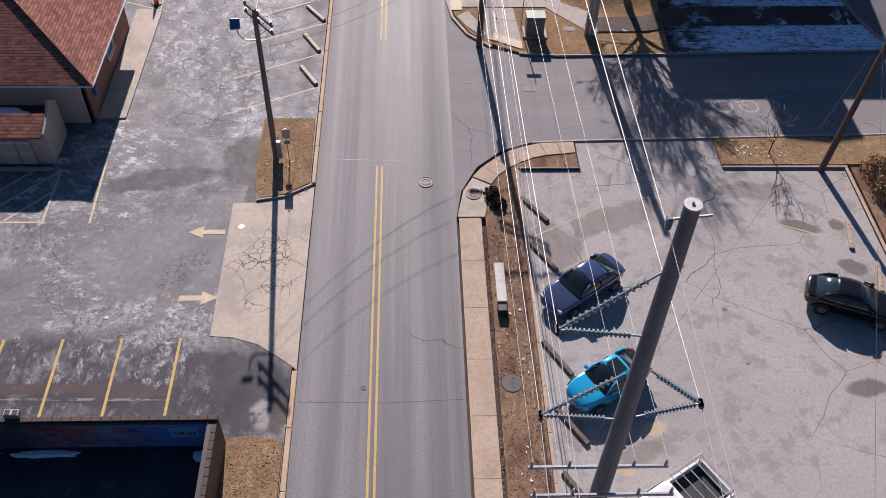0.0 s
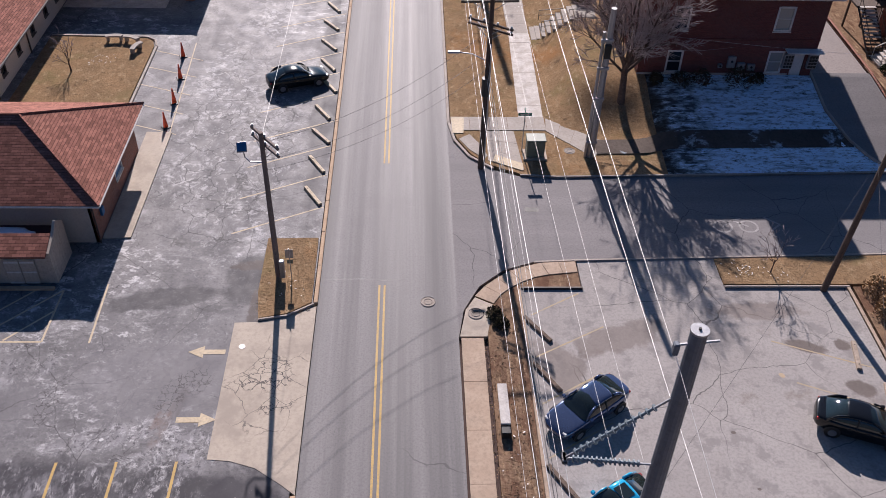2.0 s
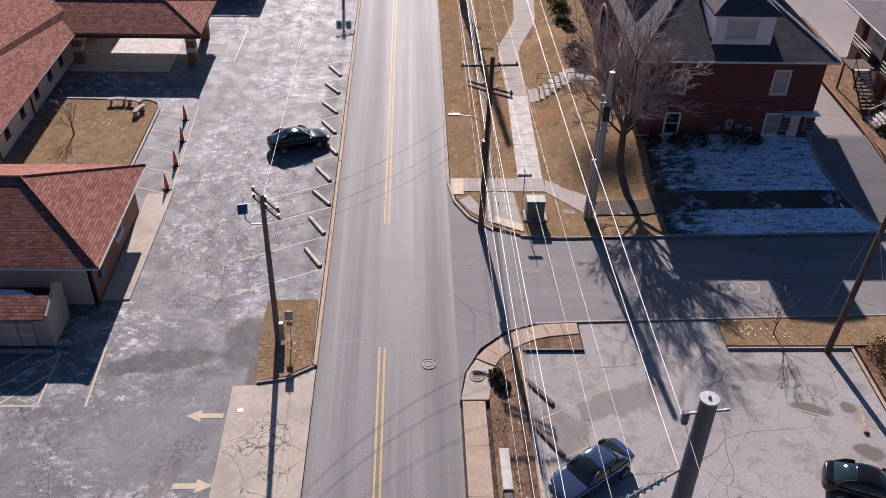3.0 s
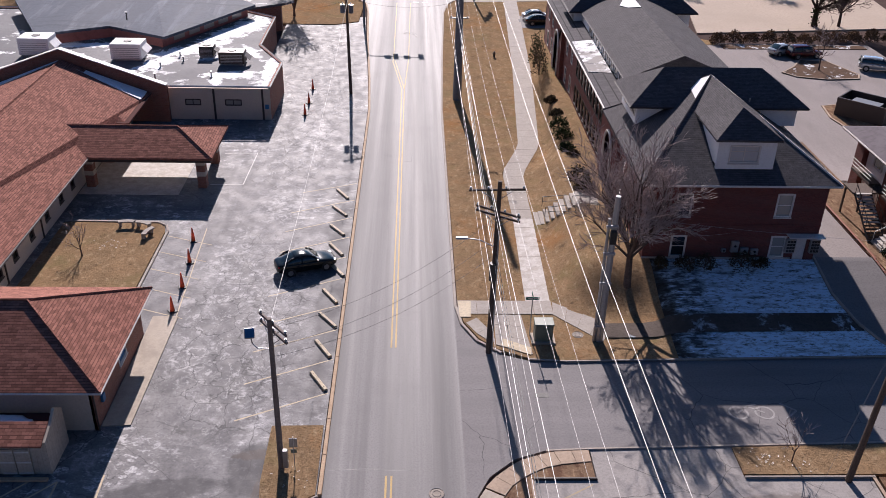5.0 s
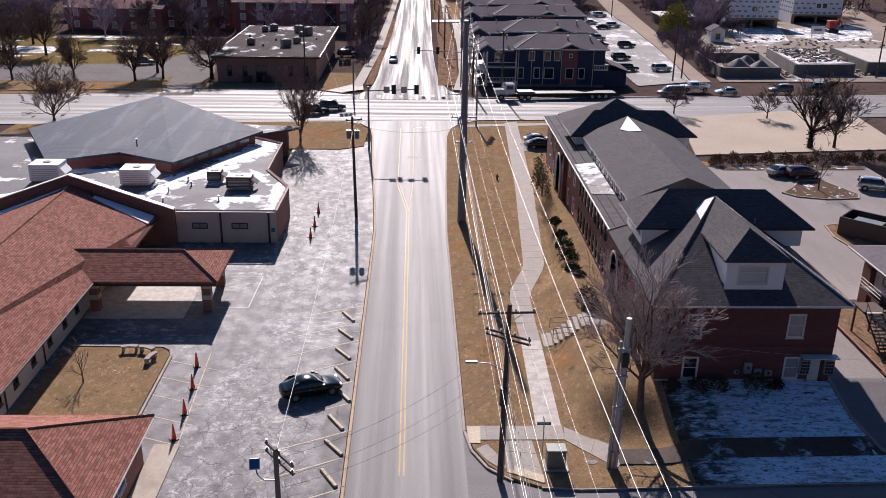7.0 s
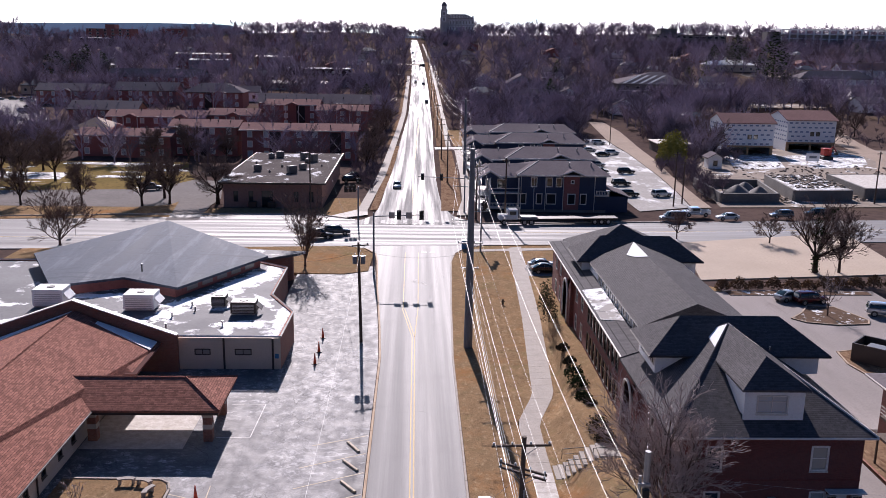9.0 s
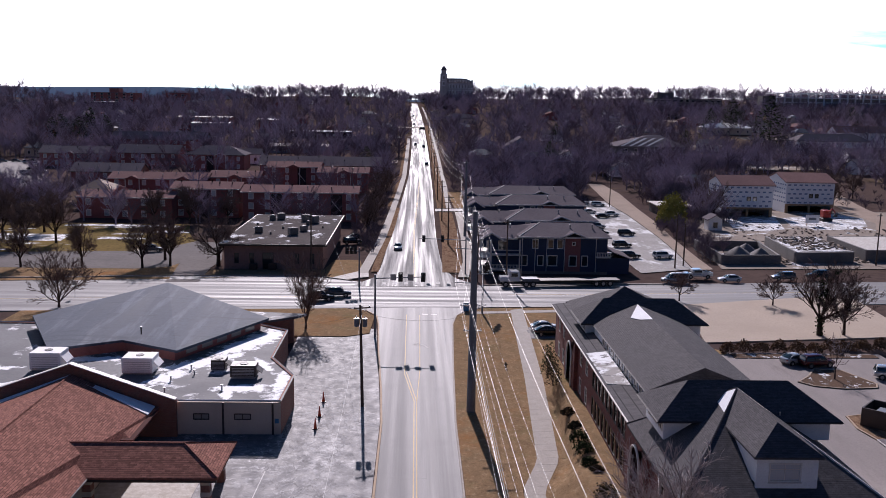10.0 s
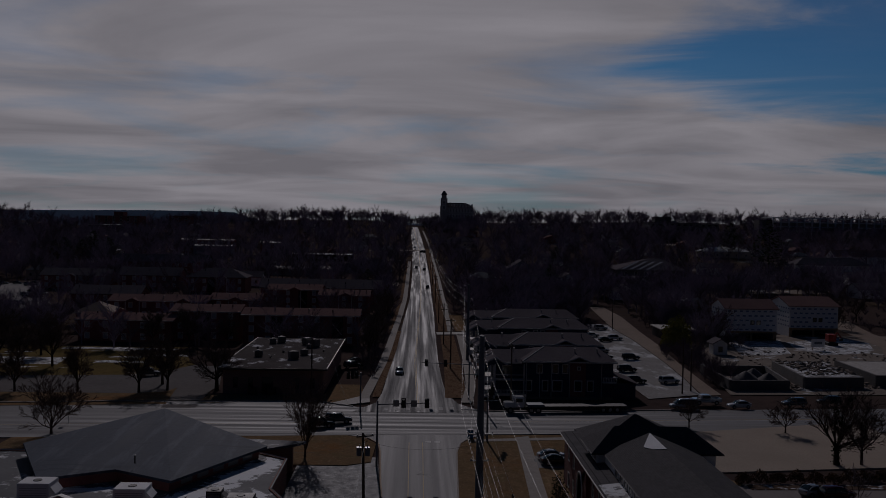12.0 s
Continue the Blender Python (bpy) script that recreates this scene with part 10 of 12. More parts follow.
def row_house(x0, x1, y0, h, rise, label, roofm=TS, wall=BR, storeys=2, step=4.6, porches=(), stairs=(), deep=12.0, hip=False, vents=5, ends=None, clear=2.0):
    """A long walk-up row: walls, roof with fascia and vents, window bays, dark panels for stairwell shade and small
    porch gables on the side that shows.
    """
    cx = (x0 + x1) / 2
    zb = gz(cx, y0 + deep / 2) - 0.2
    t = thing("apartment_building", label, "apartment building", cx, y0 + deep / 2, zb, group="brick rows")
    a, b = (x1 - x0) / 2, deep / 2
    FOOTPRINTS.append((x0 - 2, x1 + 2, y0 - clear, y0 + deep + 2))
    part("wall", box(bmesh.new(), -a, a, -b, b, 0, h), wall, t)
    e = 0.7
    if hip:
        v, f = hip_verts(-a - e, a + e, -b - e, b + e, h, h + rise, "x" if a >= b else "y")
    else:
        v = [(-a - e, -b - e, h), (a + e, -b - e, h), (a + e, b + e, h), (-a - e, b + e, h), (-a - e, 0, h + rise), (a + e, 0, h + rise)]
        f = [(0, 1, 5, 4), (2, 3, 4, 5)]
        for s in (-1, 1):
            part("gable", plate(bmesh.new(), [(s * a, -b, h), (s * a, b, h), (s * a, 0, h + rise * 0.92)], 0.12), ends or wall, t)
    rf = part("roof", shell(bmesh.new(), v, f, 0.22), roofm, t)
    part("fascia", box(bmesh.new(), -a - e, a + e, -b - e - .06, -b - e - .005, h - 0.22, h + 0.05), M["dark_trim"] if roofm is SG else M["trim"], t)
    rng_ = random.Random(int(x0 * 7 + y0))
    for i in range(vents):
        x, k = -a + 2 * a * (i + rng_.uniform(.2, .8)) / vents, rng_.uniform(.45, .9)
        part("roof_vent", turned(cyl(.16, .8, 6), pose(x, -(b + e) * (1 - k), h + rise * k + .3)), M["galv"] if rng_.random() < .6 else M["black"], rf)
    for x in stairs:
        # no opening: a near-black panel on the wall stands for the recess's shade
        part("stairwell", box(bmesh.new(), x - cx - 1.6, x - cx + 1.6, -b - .05, -b - .004, 0, h - .5), M["stairwell"], t, "dark panel for the shade in a stairwell")
        part("stair_flight", tube(bmesh.new(), [(x - cx - 1.3, -b - .3, h * .72), (x - cx + 1.3, -b - .3, h * .36)], .14, 4), M["trim"], t)
    n = max(1, int(2 * a / step))
    xs = [q for q in (-a + 2 * a * (i + 0.5) / n for i in range(n)) if all(abs(q + cx - x) > 2.3 for x in stairs)]
    windows_on(t, pose(0, -b, 0), xs, [h * (i + 0.30) / storeys for i in range(storeys)], 1.1, 1.5, None, M["pane_blind"], 0.2)
    for x in porches:
        p = new("porch")
        p.parent = t
        w, q = 2.6, x - cx
        part("porch_roof", shell(bmesh.new(), [(q - w, -b - 1.5, h - .2), (q + w, -b - 1.5, h - .2), (q + w, -b + 1, h - .2), (q - w, -b + 1, h - .2), (q, -b - 1.5, h + .95), (q, -b + 3.5, h + .95)], [(0, 4, 5, 3), (1, 2, 5, 4)], .16), roofm, p)
        part("porch_edge", tube(bmesh.new(), [(q - w, -b - 1.52, h - .2), (q, -b - 1.52, h + .95), (q + w, -b - 1.52, h - .2)], .12, 5), M["trim"] if roofm is SG else roofm, p)
        part("porch_face", plate(bmesh.new(), [(q - w + .3, -b - 1.4, h - .25), (q + w - .3, -b - 1.4, h - .25), (q, -b - 1.4, h + .75)], 0.12), wall, p)
        for sx in (-w + .2, w - .2):
            part("porch_post", box(bmesh.new(), q + sx - .12, q + sx + .12, -b - 1.4, -b - 1.16, 0, h - .3), M["trim"], p)
    return t


rowlab = "long red brick apartment row with brown shingle roof"
row_house(-49.6, -17.2, 257, 8.5, 1.5, rowlab, storeys=3, stairs=(-40, -23), step=4.2, vents=6)
row_house(-70.9, -51.8, 262, 8.6, 1.6, rowlab, storeys=3, stairs=(-61.5,), step=4.0)
low_row = row_house(-85.5, -69.6, 256.5, 6.4, 1.5, "lower red brick apartment row with brown roof", storeys=2)
part("parapet", plate(bmesh.new(), [(-8.3, -7.2, 6.2), (-8.3, 7, 6.2), (-8.3, 7, 7.6), (-8.3, 0, 9.2), (-8.3, -7.2, 7.6)], .4), BR, low_row, "stepped brick party wall")
row_house(-96.6, -86.2, 259, 6.3, 1.5, "short red brick apartment row with brown roof", storeys=2, vents=2)
row_house(-105.8, -95.4, 282, 6.0, 3.0, "brick apartment block with a pale hip roof", M["pale_roof"], storeys=1, hip=True, deep=11, vents=1)
row_house(-107.2, -73.8, 316.5, 6.3, 1.9, rowlab, storeys=2, porches=(-99, -81.5))
row_house(-73.4, -56.2, 321, 6.7, 1.9, rowlab, storeys=2, porches=(-64.5,))
row_house(-57, -37.2, 345, 8.5, 1.7, "three-storey red brick row with an outside stair", storeys=3, porches=(-47,), stairs=(-44,))
row_house(-36.6, -18.4, 336, 7.7, 1.7, "three-storey red brick row with brown roof", storeys=3, porches=(-27,))
grey = "grey-roofed brick apartment row"
row_house(-65, -15, 375, 6.6, 3.4, "long grey-roofed brick apartment row", SG, storeys=2, deep=15, vents=8)
row_house(-130, -104.8, 342, 6.0, 3.0, grey, SG, storeys=2, deep=13, ends=M["brick_orange"])
row_house(-175, -144, 423, 6.1, 3.0, "grey-roofed brick row with a pale gable", SG, storeys=2, porches=(-161,), deep=13)
row_house(-140, -112, 426, 6.1, 3.6, grey, SG, storeys=2, deep=14)
row_house(-105, -78.5, 412, 7.0, 3.8, "grey hip-roofed brick row with a pale gable", SG, storeys=2, porches=(-89,), stairs=(-94,), deep=15, hip=True)
row_house(-170, -118, 508, 6.0, 4.2, "long grey-roofed row with pale gable ends", SG, storeys=2, porches=(-122,), deep=14, ends=M["blue_grey_wall"])
row_house(-82.5, -47, 508, 3.9, 1.2, "low blue-grey house with a pale flat roof", M["walk_pale"], M["blue_grey_wall"], storeys=1, deep=11)
row_house(-43, -15.8, 533, 4.0, 4.4, "low blue-grey house with a hip roof", SG, M["blue_grey_wall"], storeys=1, deep=14, hip=True)
row_house(-87, -44.6, 620, 4.4, 0.5, "long dark low building with a snow-white roof edge", M["snow"], M["stairwell"], storeys=1, deep=14)
row_house(-178, -139, 678, 9.6, 0.6, "flat-roofed brick block of three floors", M["walk_pale"], BR, storeys=3, deep=16)
row_house(-163, -136, 660, 6.5, 0.5, "flat-roofed pale block with white roof edges", M["siding"], M["blue_grey_wall"], storeys=2, deep=12)
row_house(-120, -96, 690, 8.0, 0.5, "flat-roofed pale block among the trees", M["siding"], BR, storeys=2, deep=12)
for i, (x, y) in enumerate(((-270, 704), (-257, 708), (-249, 738), (-237, 726), (-226, 730))):
    o = block(x - 5, x + 5, y, y + 12, 6.5, 5.2, M["siding"] if i % 2 else M["blue_grey_wall"], SG, "steep-gabled pale townhouse behind the evergreens", "townhouse", axis="y", storeys=2, step=4, category="house")
    tagged(o, group="townhouses")
    FOOTPRINTS.append((x - 7, x + 7, y - 3, y + 15))


# low brick office with roof plant
def low_office():
    x0, x1, y0, y1, h = -38.4, -18.8, 177.2, 221.0, 5.3
    t = thing("office_building", "low dark brick office with a flat roof", "building", 0, 0, -0.4)
    FOOTPRINTS.append((x0 - 1, x1 + 1, y0 - 4, y1 + 2))
    m = pose(x0, y0 + 1.2, 0)
    holes = [(2.0 + 3.0 * i, 2.9 + 3.0 * i, 1.2, 3.3) for i in (0, 1, 4, 5)] + [(7.6, 9.8, 0.05, 3.4)]
    part("wall", holed_wall(bmesh.new(), 0, x1 - x0, 0, h - 0.4, 0.3, sorted(holes), m), M["brick_brown"], t)
    for q in holes:
        window(t, m, *q, M["dark_trim"], M["pane"], cross=0, sill=False)
    part("wall", box(bmesh.new(), x0, x1, y0 + 1.6, y1, 0, h - 0.4), M["brick_brown"], t)
    part("fascia", box(bmesh.new(), x0 - .9, x1 + .9, y0, y1 + 1, h - 0.4, h), M["dark_trim"], t)
    part("roof", box(bmesh.new(), x0 - .7, x1 + .7, y0 + .2, y1 + .8, h, h + 0.06), M["office_roof"], t, "gravel roof with patches of snow")
    for k in (0, 1):
        part("roof_edge", box(bmesh.new(), x1 + .72 if k else x0 - .9, x1 + .9 if k else x0 - .72, y0, y1 + 1, h + .004, h + .12), M["dark_trim"], t)
    for s in (5.2, 9.0):
        part("planter", softened(box(bmesh.new(), x0 + s, x0 + s + 1.5, y0 - 0.6, y0 + 0.5, 0.3, 1.5), 0.05), M["dark_trim"], t, "dark planter box")
    for i, (x, y, s) in enumerate(((-33.8, 192, 1.0), (-34.0, 212, .9), (-32.2, 213.5, 1.1), (-26.2, 189.5, 1.2), (-24.6, 195, .9), (-26.0, 211, 1.2), (-23.8, 207.5, 1.3), (-24.8, 205, .7), (-29.5, 198, .35), (-22.5, 190, .35), (-21.0, 200, .3), (-36, 203, .35), (-31, 190, .3))):
        u = thing("rooftop_unit", "grey rooftop air conditioner on the office", "air conditioner", x, y, -0.4 + h + 0.06, 10 * i, "roof plant of the office")
        part("casing", softened(box(bmesh.new(), -s * .8, s * .8, -s * .6, s * .6, 0.1, s * 1.3), 0.06), M["block"], u)
        part("curb", box(bmesh.new(), -s * .6, s * .6, -s * .5, s * .5, 0, 0.1), M["black"], u)
        part("fan_guard", turned(cyl(s * .4, .08, 12), pose(0, 0, s * 1.3 + .04)), M["black"], u)


low_office()


# navy apartments with white trim
def navy_apartments(y0, x0, x1, first=True):
    h, rise = 7.7, 1.9
    zb = gz(27, y0 + 6) - 0.2
    t = thing("apartment_building", "navy-blue sided apartment block with grey roof and white trim", "apartment building", 0, 0, zb, group="navy apartments")
    yb, xm = y0 + 14, x0 + 5.9
    FOOTPRINTS.append((x0 - 5, x1 + 6, y0 - 3, yb + 3))
    part("wall", box(bmesh.new(), xm, x1, y0, yb, 0, h), M["blue_siding"], t, "navy lap siding")
    part("wing_wall", box(bmesh.new(), x0, xm - .02, y0 + 1.5, yb - .5, 0, h - .5), M["blue_siding"], t, "navy lap siding")
    part("plinth", box(bmesh.new(), xm - .1, x1 + .1, y0 - .18, y0 - .125, 0, .7), M["block"], t, "grey block plinth")
    v, f = hip_verts(xm - .7, x1 + .7, y0 - .7, yb + .7, h, h + rise, "x", 5.2, 2.6)
    rf = part("roof", shell(bmesh.new(), v, f, .25), SG, t, "dark grey shingles")
    ridge_caps(rf, [(v[4], v[0])], M["trim"], .14)
    part("eave_board", box(bmesh.new(), xm - .7, x1 + .7, y0 - .78, y0 - .71, h - .25, h + .05), M["trim"], t)
    w, g = hip_verts(x0 - .9, xm + 6.0, y0 + .7, yb + .1, h - .5, h + rise - .7, "x", 1.2, 1.0)
    part("wing_roof", shell(bmesh.new(), w, g, .25), SG, t, "dark grey shingles")
    part("wing_eave_board", box(bmesh.new(), x0 - .9, xm - .72, y0 + .62, y0 + .69, h - .75, h - .45), M["trim"], t)
    # low front gable over the brick panel, pale edged
    xg = xm + (x1 - xm) * .60
    part("wall_panel", box(bmesh.new(), xg - 1.6, xg + 1.5, y0 - .12, y0 - .004, 0, h - .05), M["brick_far"], t, "dark brick panel")
    ga = new("front_gable")
    ga.parent = t
    part("gable_roof", shell(bmesh.new(), [(xg - 2.4, y0 - .95, h), (xg + 2.4, y0 - .95, h), (xg, y0 - .95, h + .95), (xg, y0 + 3.2, h + .95)], [(0, 2, 3), (1, 3, 2)], .2), SG, ga)
    part("gable_edge", tube(bmesh.new(), [(xg - 2.4, y0 - .98, h), (xg, y0 - .98, h + .95), (xg + 2.4, y0 - .98, h)], .12, 5), M["trim"], ga)
    # front-left gable with white edges above a two-storey porch
    for k in range(2):
        p = new("porch")
        p.parent = t
        yy, xa = y0 + .2 + 6.5 * k, x0 - 2.2
        zt = h - .9
        part("porch_roof", shell(bmesh.new(), [(xa - .4, yy - .4, zt), (xa + 4.6, yy - .4, zt), (xa + 2.1, yy - .4, zt + 1.5), (xa + 2.1, yy + 5.5, zt + 1.5), (xa - .4, yy + 5.5, zt), (xa + 4.6, yy + 5.5, zt)], [(0, 2, 3, 4), (1, 5, 3, 2)], .2), SG, p)
        part("porch_edge", tube(bmesh.new(), [(xa - .4, yy - .44, zt), (xa + 2.1, yy - .44, zt + 1.5), (xa + 4.6, yy - .44, zt)], .16, 5), M["trim"], p)
        part("porch_face", plate(bmesh.new(), [(xa, yy - .3, zt), (xa + 4.2, yy - .3, zt), (xa + 2.1, yy - .3, zt + 1.3)], 0.12), M["blue_siding"], p)
        for sx in (0, 2.0):
            part("porch_post", box(bmesh.new(), xa + sx - .13, xa + sx + .13, yy - .3, yy - .04, 0, zt), M["trim"], p)
        for zz in (0.4, 3.3):
            part("porch_floor", box(bmesh.new(), xa - .2, x0 - .02, yy - .35, yy + 5, zz, zz + .22), M["trim"], p)
            part("porch_rail", box(bmesh.new(), xa - .16, xa - .06, yy - .2, yy + 4.8, zz + .95, zz + 1.1), M["trim"], p)
            part("porch_rail", box(bmesh.new(), xa - .05, x0 - .04, yy - .3, yy - .2, zz + .95, zz + 1.1), M["trim"], p)
            for q in range(7):
                part("baluster", box(bmesh.new(), xa + .28 * q, xa + .06 + .28 * q, yy - .28, yy - .22, zz + .22, zz + .95), M["trim"], p)
    m = pose(0, y0, 0)
    windows_on(t, m, (xg - 7.6, xg - 4.5, xg - 2.6), (5.4,), .95, 1.6)
    if first:
        windows_on(t, m, (21.5, 24.7), (1.9,), .95, 1.9)
        windows_on(t, m, (27.1,), (1.9,), 1.7, 1.9)
        windows_on(t, m, (33.6,), (1.9,), 1.0, 1.9)
        windows_on(t, pose(0, y0 - .12, 0), (xg,), (1.9,), 1.3, 1.9)
        windows_on(t, pose(0, y0 - .12, 0), (xg + .1,), (6.1,), .4, .45)
        windows_on(t, pose(0, y0 + 1.5, 0), (x0 + 2.4,), (4.7,), 1.6, 1.7)
        for xd in (21.0, 23.6, 25.9, xg - 1.7, 35.8):
            part("downpipe", tube(bmesh.new(), [(xd, y0 - .12, 0.3), (xd, y0 - .12, h)], .07, 6), M["trim"], t)
        for zz in (1.0, 4.0):
            part("veranda_floor", box(bmesh.new(), x0 - .2, xm - .05, y0 - .3, y0 + 1.45, zz - .2, zz), M["trim"], t)
            part("veranda_rail", box(bmesh.new(), x0 - .2, xm - .05, y0 - .28, y0 - .2, zz + .85, zz + .97), M["trim"], t, "white veranda railing")
        for i in range(21):
            part("baluster", box(bmesh.new(), x0 - .15 + .285 * i, x0 - .09 + .285 * i, y0 - .27, y0 - .22, 1.0, 1.85), M["trim"], t)
        for xp in (x0 - .1, x0 + 5.6):
            part("veranda_post", box(bmesh.new(), xp - .12, xp + .12, y0 - .3, y0 - .06, 0, h - .7), M["trim"], t)
        part("annex_wall", box(bmesh.new(), x1 + .02, x1 + 4.6, y0 + .4, y0 + 8, 0, 3.4), M["blue_siding"], t)
        part("annex_roof", shell(bmesh.new(), [(x1, y0 - .2, 5.2), (x1 + 5.2, y0 - .2, 3.3), (x1 + 5.2, y0 + 8.6, 3.3), (x1, y0 + 8.6, 5.2)], [(0, 1, 2, 3)], .2), SG, t)
        part("balcony", box(bmesh.new(), x1 - 2.2, x1 + .5, y0 - .9, y0 - .01, 3.6, 3.8), M["trim"], t)
        part("balcony_rail", box(bmesh.new(), x1 - 2.2, x1 + .5, y0 - .92, y0 - .85, 4.6, 4.75), M["trim"], t)
        for i in range(9):
            part("balcony_bar", box(bmesh.new(), x1 - 2.15 + .32 * i, x1 - 2.05 + .32 * i, y0 - .91, y0 - .86, 3.8, 4.6), M["trim"], t)
    for i, x in enumerate((x0 + 4.0, xg, xg + 4.5)):
        part("roof_vent", turned(cyl(.16, .9, 8), pose(x, y0 + 4.2, h + 1.5)), M["galv"], rf)


for i, (y, xa, xb) in enumerate(((177, 14.9, 38.1), (205, 15.2, 41.2), (240, 15.8, 45.0), (270, 16.6, 47.4))):
    navy_apartments(y, xa, xb, i == 0)


# houses under construction, foundations and site plant
def wrapped_house(x0, x1, y0, y1, h):
    zb = gz((x0 + x1) / 2, y0) - 0.2
    t = thing("unfinished_house", "unfinished house in white printed wrap over an open garage", "house", 0, 0, zb, group="unfinished houses")
    m = pose(x0, y0, 0)
    w = x1 - x0
    holes = [(w * .06, w * .48, 0.05, 2.6), (w * .52, w * .94, 0.05, 2.6), (w * .48, w * .56, 5.2, 6.6), (w * .60, w * .68, 5.2, 6.6)]
    part("wall", holed_wall(bmesh.new(), 0, w, 0, 3.2, .3, holes[:2], m), M["lumber"], t, "raw timber garage front")
    part("wrapped_wall", holed_wall(bmesh.new(), 0, w, 3.2, h, .3, holes[2:], m), M["wrap"], t)
    part("rear_wall", prism(bmesh.new(), [(x0, y0 + .3), (x0 + .3, y0 + .3), (x0 + .3, y1 - .3), (x1 - .3, y1 - .3), (x1 - .3, y0 + .3), (x1, y0 + .3), (x1, y1), (x0, y1)], 0, h), M["wrap"], t)
    for q in holes[2:]:
        window(t, m, *q, M["black"], M["pane"], cross=1, sill=False)
    v = [(x0 - .6, y0 - .6, h), (x1 + .6, y0 - .6, h), (x1 + .6, y1 + .6, h), (x0 - .6, y1 + .6, h), (x0 - .6, (y0 + y1) / 2, h + 2.6), (x1 + .6, (y0 + y1) / 2, h + 2.6)]
    part("roof", shell(bmesh.new(), v, [(0, 1, 5, 4), (2, 3, 4, 5)], .25), TS, t, "brown shingle roof")
    part("gable", plate(bmesh.new(), [(x0, y0, h), (x0, y1, h), (x0, (y0 + y1) / 2, h + 2.4)], 0.12), M["wrap"], t)
    FOOTPRINTS.append((x0 - 2, x1 + 2, y0 - 4, y1 + 2))
    me = finish("print_mark", box(bmesh.new(), -.5, .5, -.03, -.006, -.24, .24), M["print"])
    nx = int(w / 1.9)
    for r in range(int((h - 3.6) / 1.45) + 1):
        for c in range(nx):
            zz, xx = 3.7 + 1.45 * r, 1.0 + 1.9 * c + (.9 if r % 2 else 0)
            if xx < w - .7 and not (w * .45 < xx < w * .71 and 5.0 < zz < 6.8):
                piece("print_mark", me, t, pose(x0 + xx, y0, zz))
    side = finish("print_mark", box(bmesh.new(), -.03, -.006, -.5, .5, -.24, .24), M["print"])
    for r in range(int((h - 3.6) / 1.45) + 1):
        for c in range(int((y1 - y0) / 1.9)):
            piece("print_mark", side, t, pose(x0, y0 + 1.0 + 1.9 * c + (.5 if r % 2 else 0), 3.7 + 1.45 * r))
    part("post", box(bmesh.new(), x0 + w * .48, x0 + w * .52, y0 - .06, y0 - .004, 0, 3.1), M["lumber"], t)


wrapped_house(97.2, 113.4, 282, 296, 10.3)
wrapped_house(123.0, 139.2, 295, 312, 10.5)


def foundation(pts, h, label):
    t = thing("foundation", label, "building site", 0, 0, -0.7)
    c = Vector((sum(p[0] for p in pts) / len(pts), sum(p[1] for p in pts) / len(pts)))
    for a, b in zip(pts, pts[1:] + pts[:1]):
        a, b = Vector(a), Vector(b)
        d = (b - a).normalized()
        n = Vector((-d.y, d.x)) * .5
        part("block_wall", prism(bmesh.new(), [tuple(a), tuple(b), tuple(b + n), tuple(a + n)], 0, h + random.uniform(-.1, .15)), M["block"], t)
    part("slab", prism(bmesh.new(), [tuple(Vector(p) + (c - Vector(p)) * .08) for p in pts], 0, .3), M["gravel"], t)
    return t


foundation([(65.8, 189.8), (79.2, 190.8), (82, 211), (66.4, 211.2)], 2.3, "grey block foundation walls with gravel heaps inside")
foundation([(83.2, 193), (97.2, 194.6), (98.4, 217), (85.2, 215.6)], 2.6, "grey block foundation covered with rubble and snow")
foundation([(100.8, 196.4), (124, 197.5), (126, 219), (101.6, 217.8)], 2.6, "grey block foundation with a snow-covered slab")
prs = random.Random(5)
for i, (x, y, r, h) in enumerate(((73.5, 201, 3.4, 2.3), (76.5, 204.5, 3.2, 2.4), (78.0, 199.5, 3.0, 2.2))):
    bm = bmesh.new()
    ringn, lev = 22, 6
    rs = []
    for j in range(lev + 1):
        k = j / lev
        rs.append([bm.verts.new(((r * (1 - k) * (1 + .16 * noise.noise(Vector((math.cos(q * .2856) * 2 + i * 5, math.sin(q * .2856) * 2, k)))) + .04) * math.cos(q * .2856), (r * (1 - k) * (1 + .16 * noise.noise(Vector((math.sin(q * .2856) * 2, i * 3, k * 2)))) + .04) * math.sin(q * .2856), h * (1 - (1 - k) ** 1.25) if k else -.3)) for q in range(ringn)])
    for a, b in zip(rs, rs[1:]):
        for q in range(ringn):
            bm.faces.new((a[q], a[(q + 1) % ringn], b[(q + 1) % ringn], b[q]))
    g = tagged(part("gravel_mound", bm, M["block"], None, smooth=True), "dark heap of gravel in the foundation", "gravel heap", "gravel heaps")
    g.location = (x, y, -.4)
bm = bmesh.new()
for i in range(700):
    k = prs.random()
    if k < .35:
        x, y, zz = prs.uniform(85.5, 97.5), prs.uniform(196, 215), 2.0
    elif k < .5:
        x, y, zz = prs.uniform(79.6, 83), prs.uniform(190, 214), -.4
    elif k < .62:
        x, y, zz = prs.uniform(97.6, 100.6), prs.uniform(194, 217), -.4
    else:
        x, y, zz = prs.uniform(84, 140), prs.uniform(219, 258), -1.1
    s_ = prs.uniform(.12, .5)
    box(bm, -s_, s_, -s_ * .6, s_ * .6, -s_ * .3, s_ * .3, pose(x, y, zz + s_ * .25, prs.uniform(-20, 20), prs.uniform(-20, 20), prs.uniform(0, 180)))
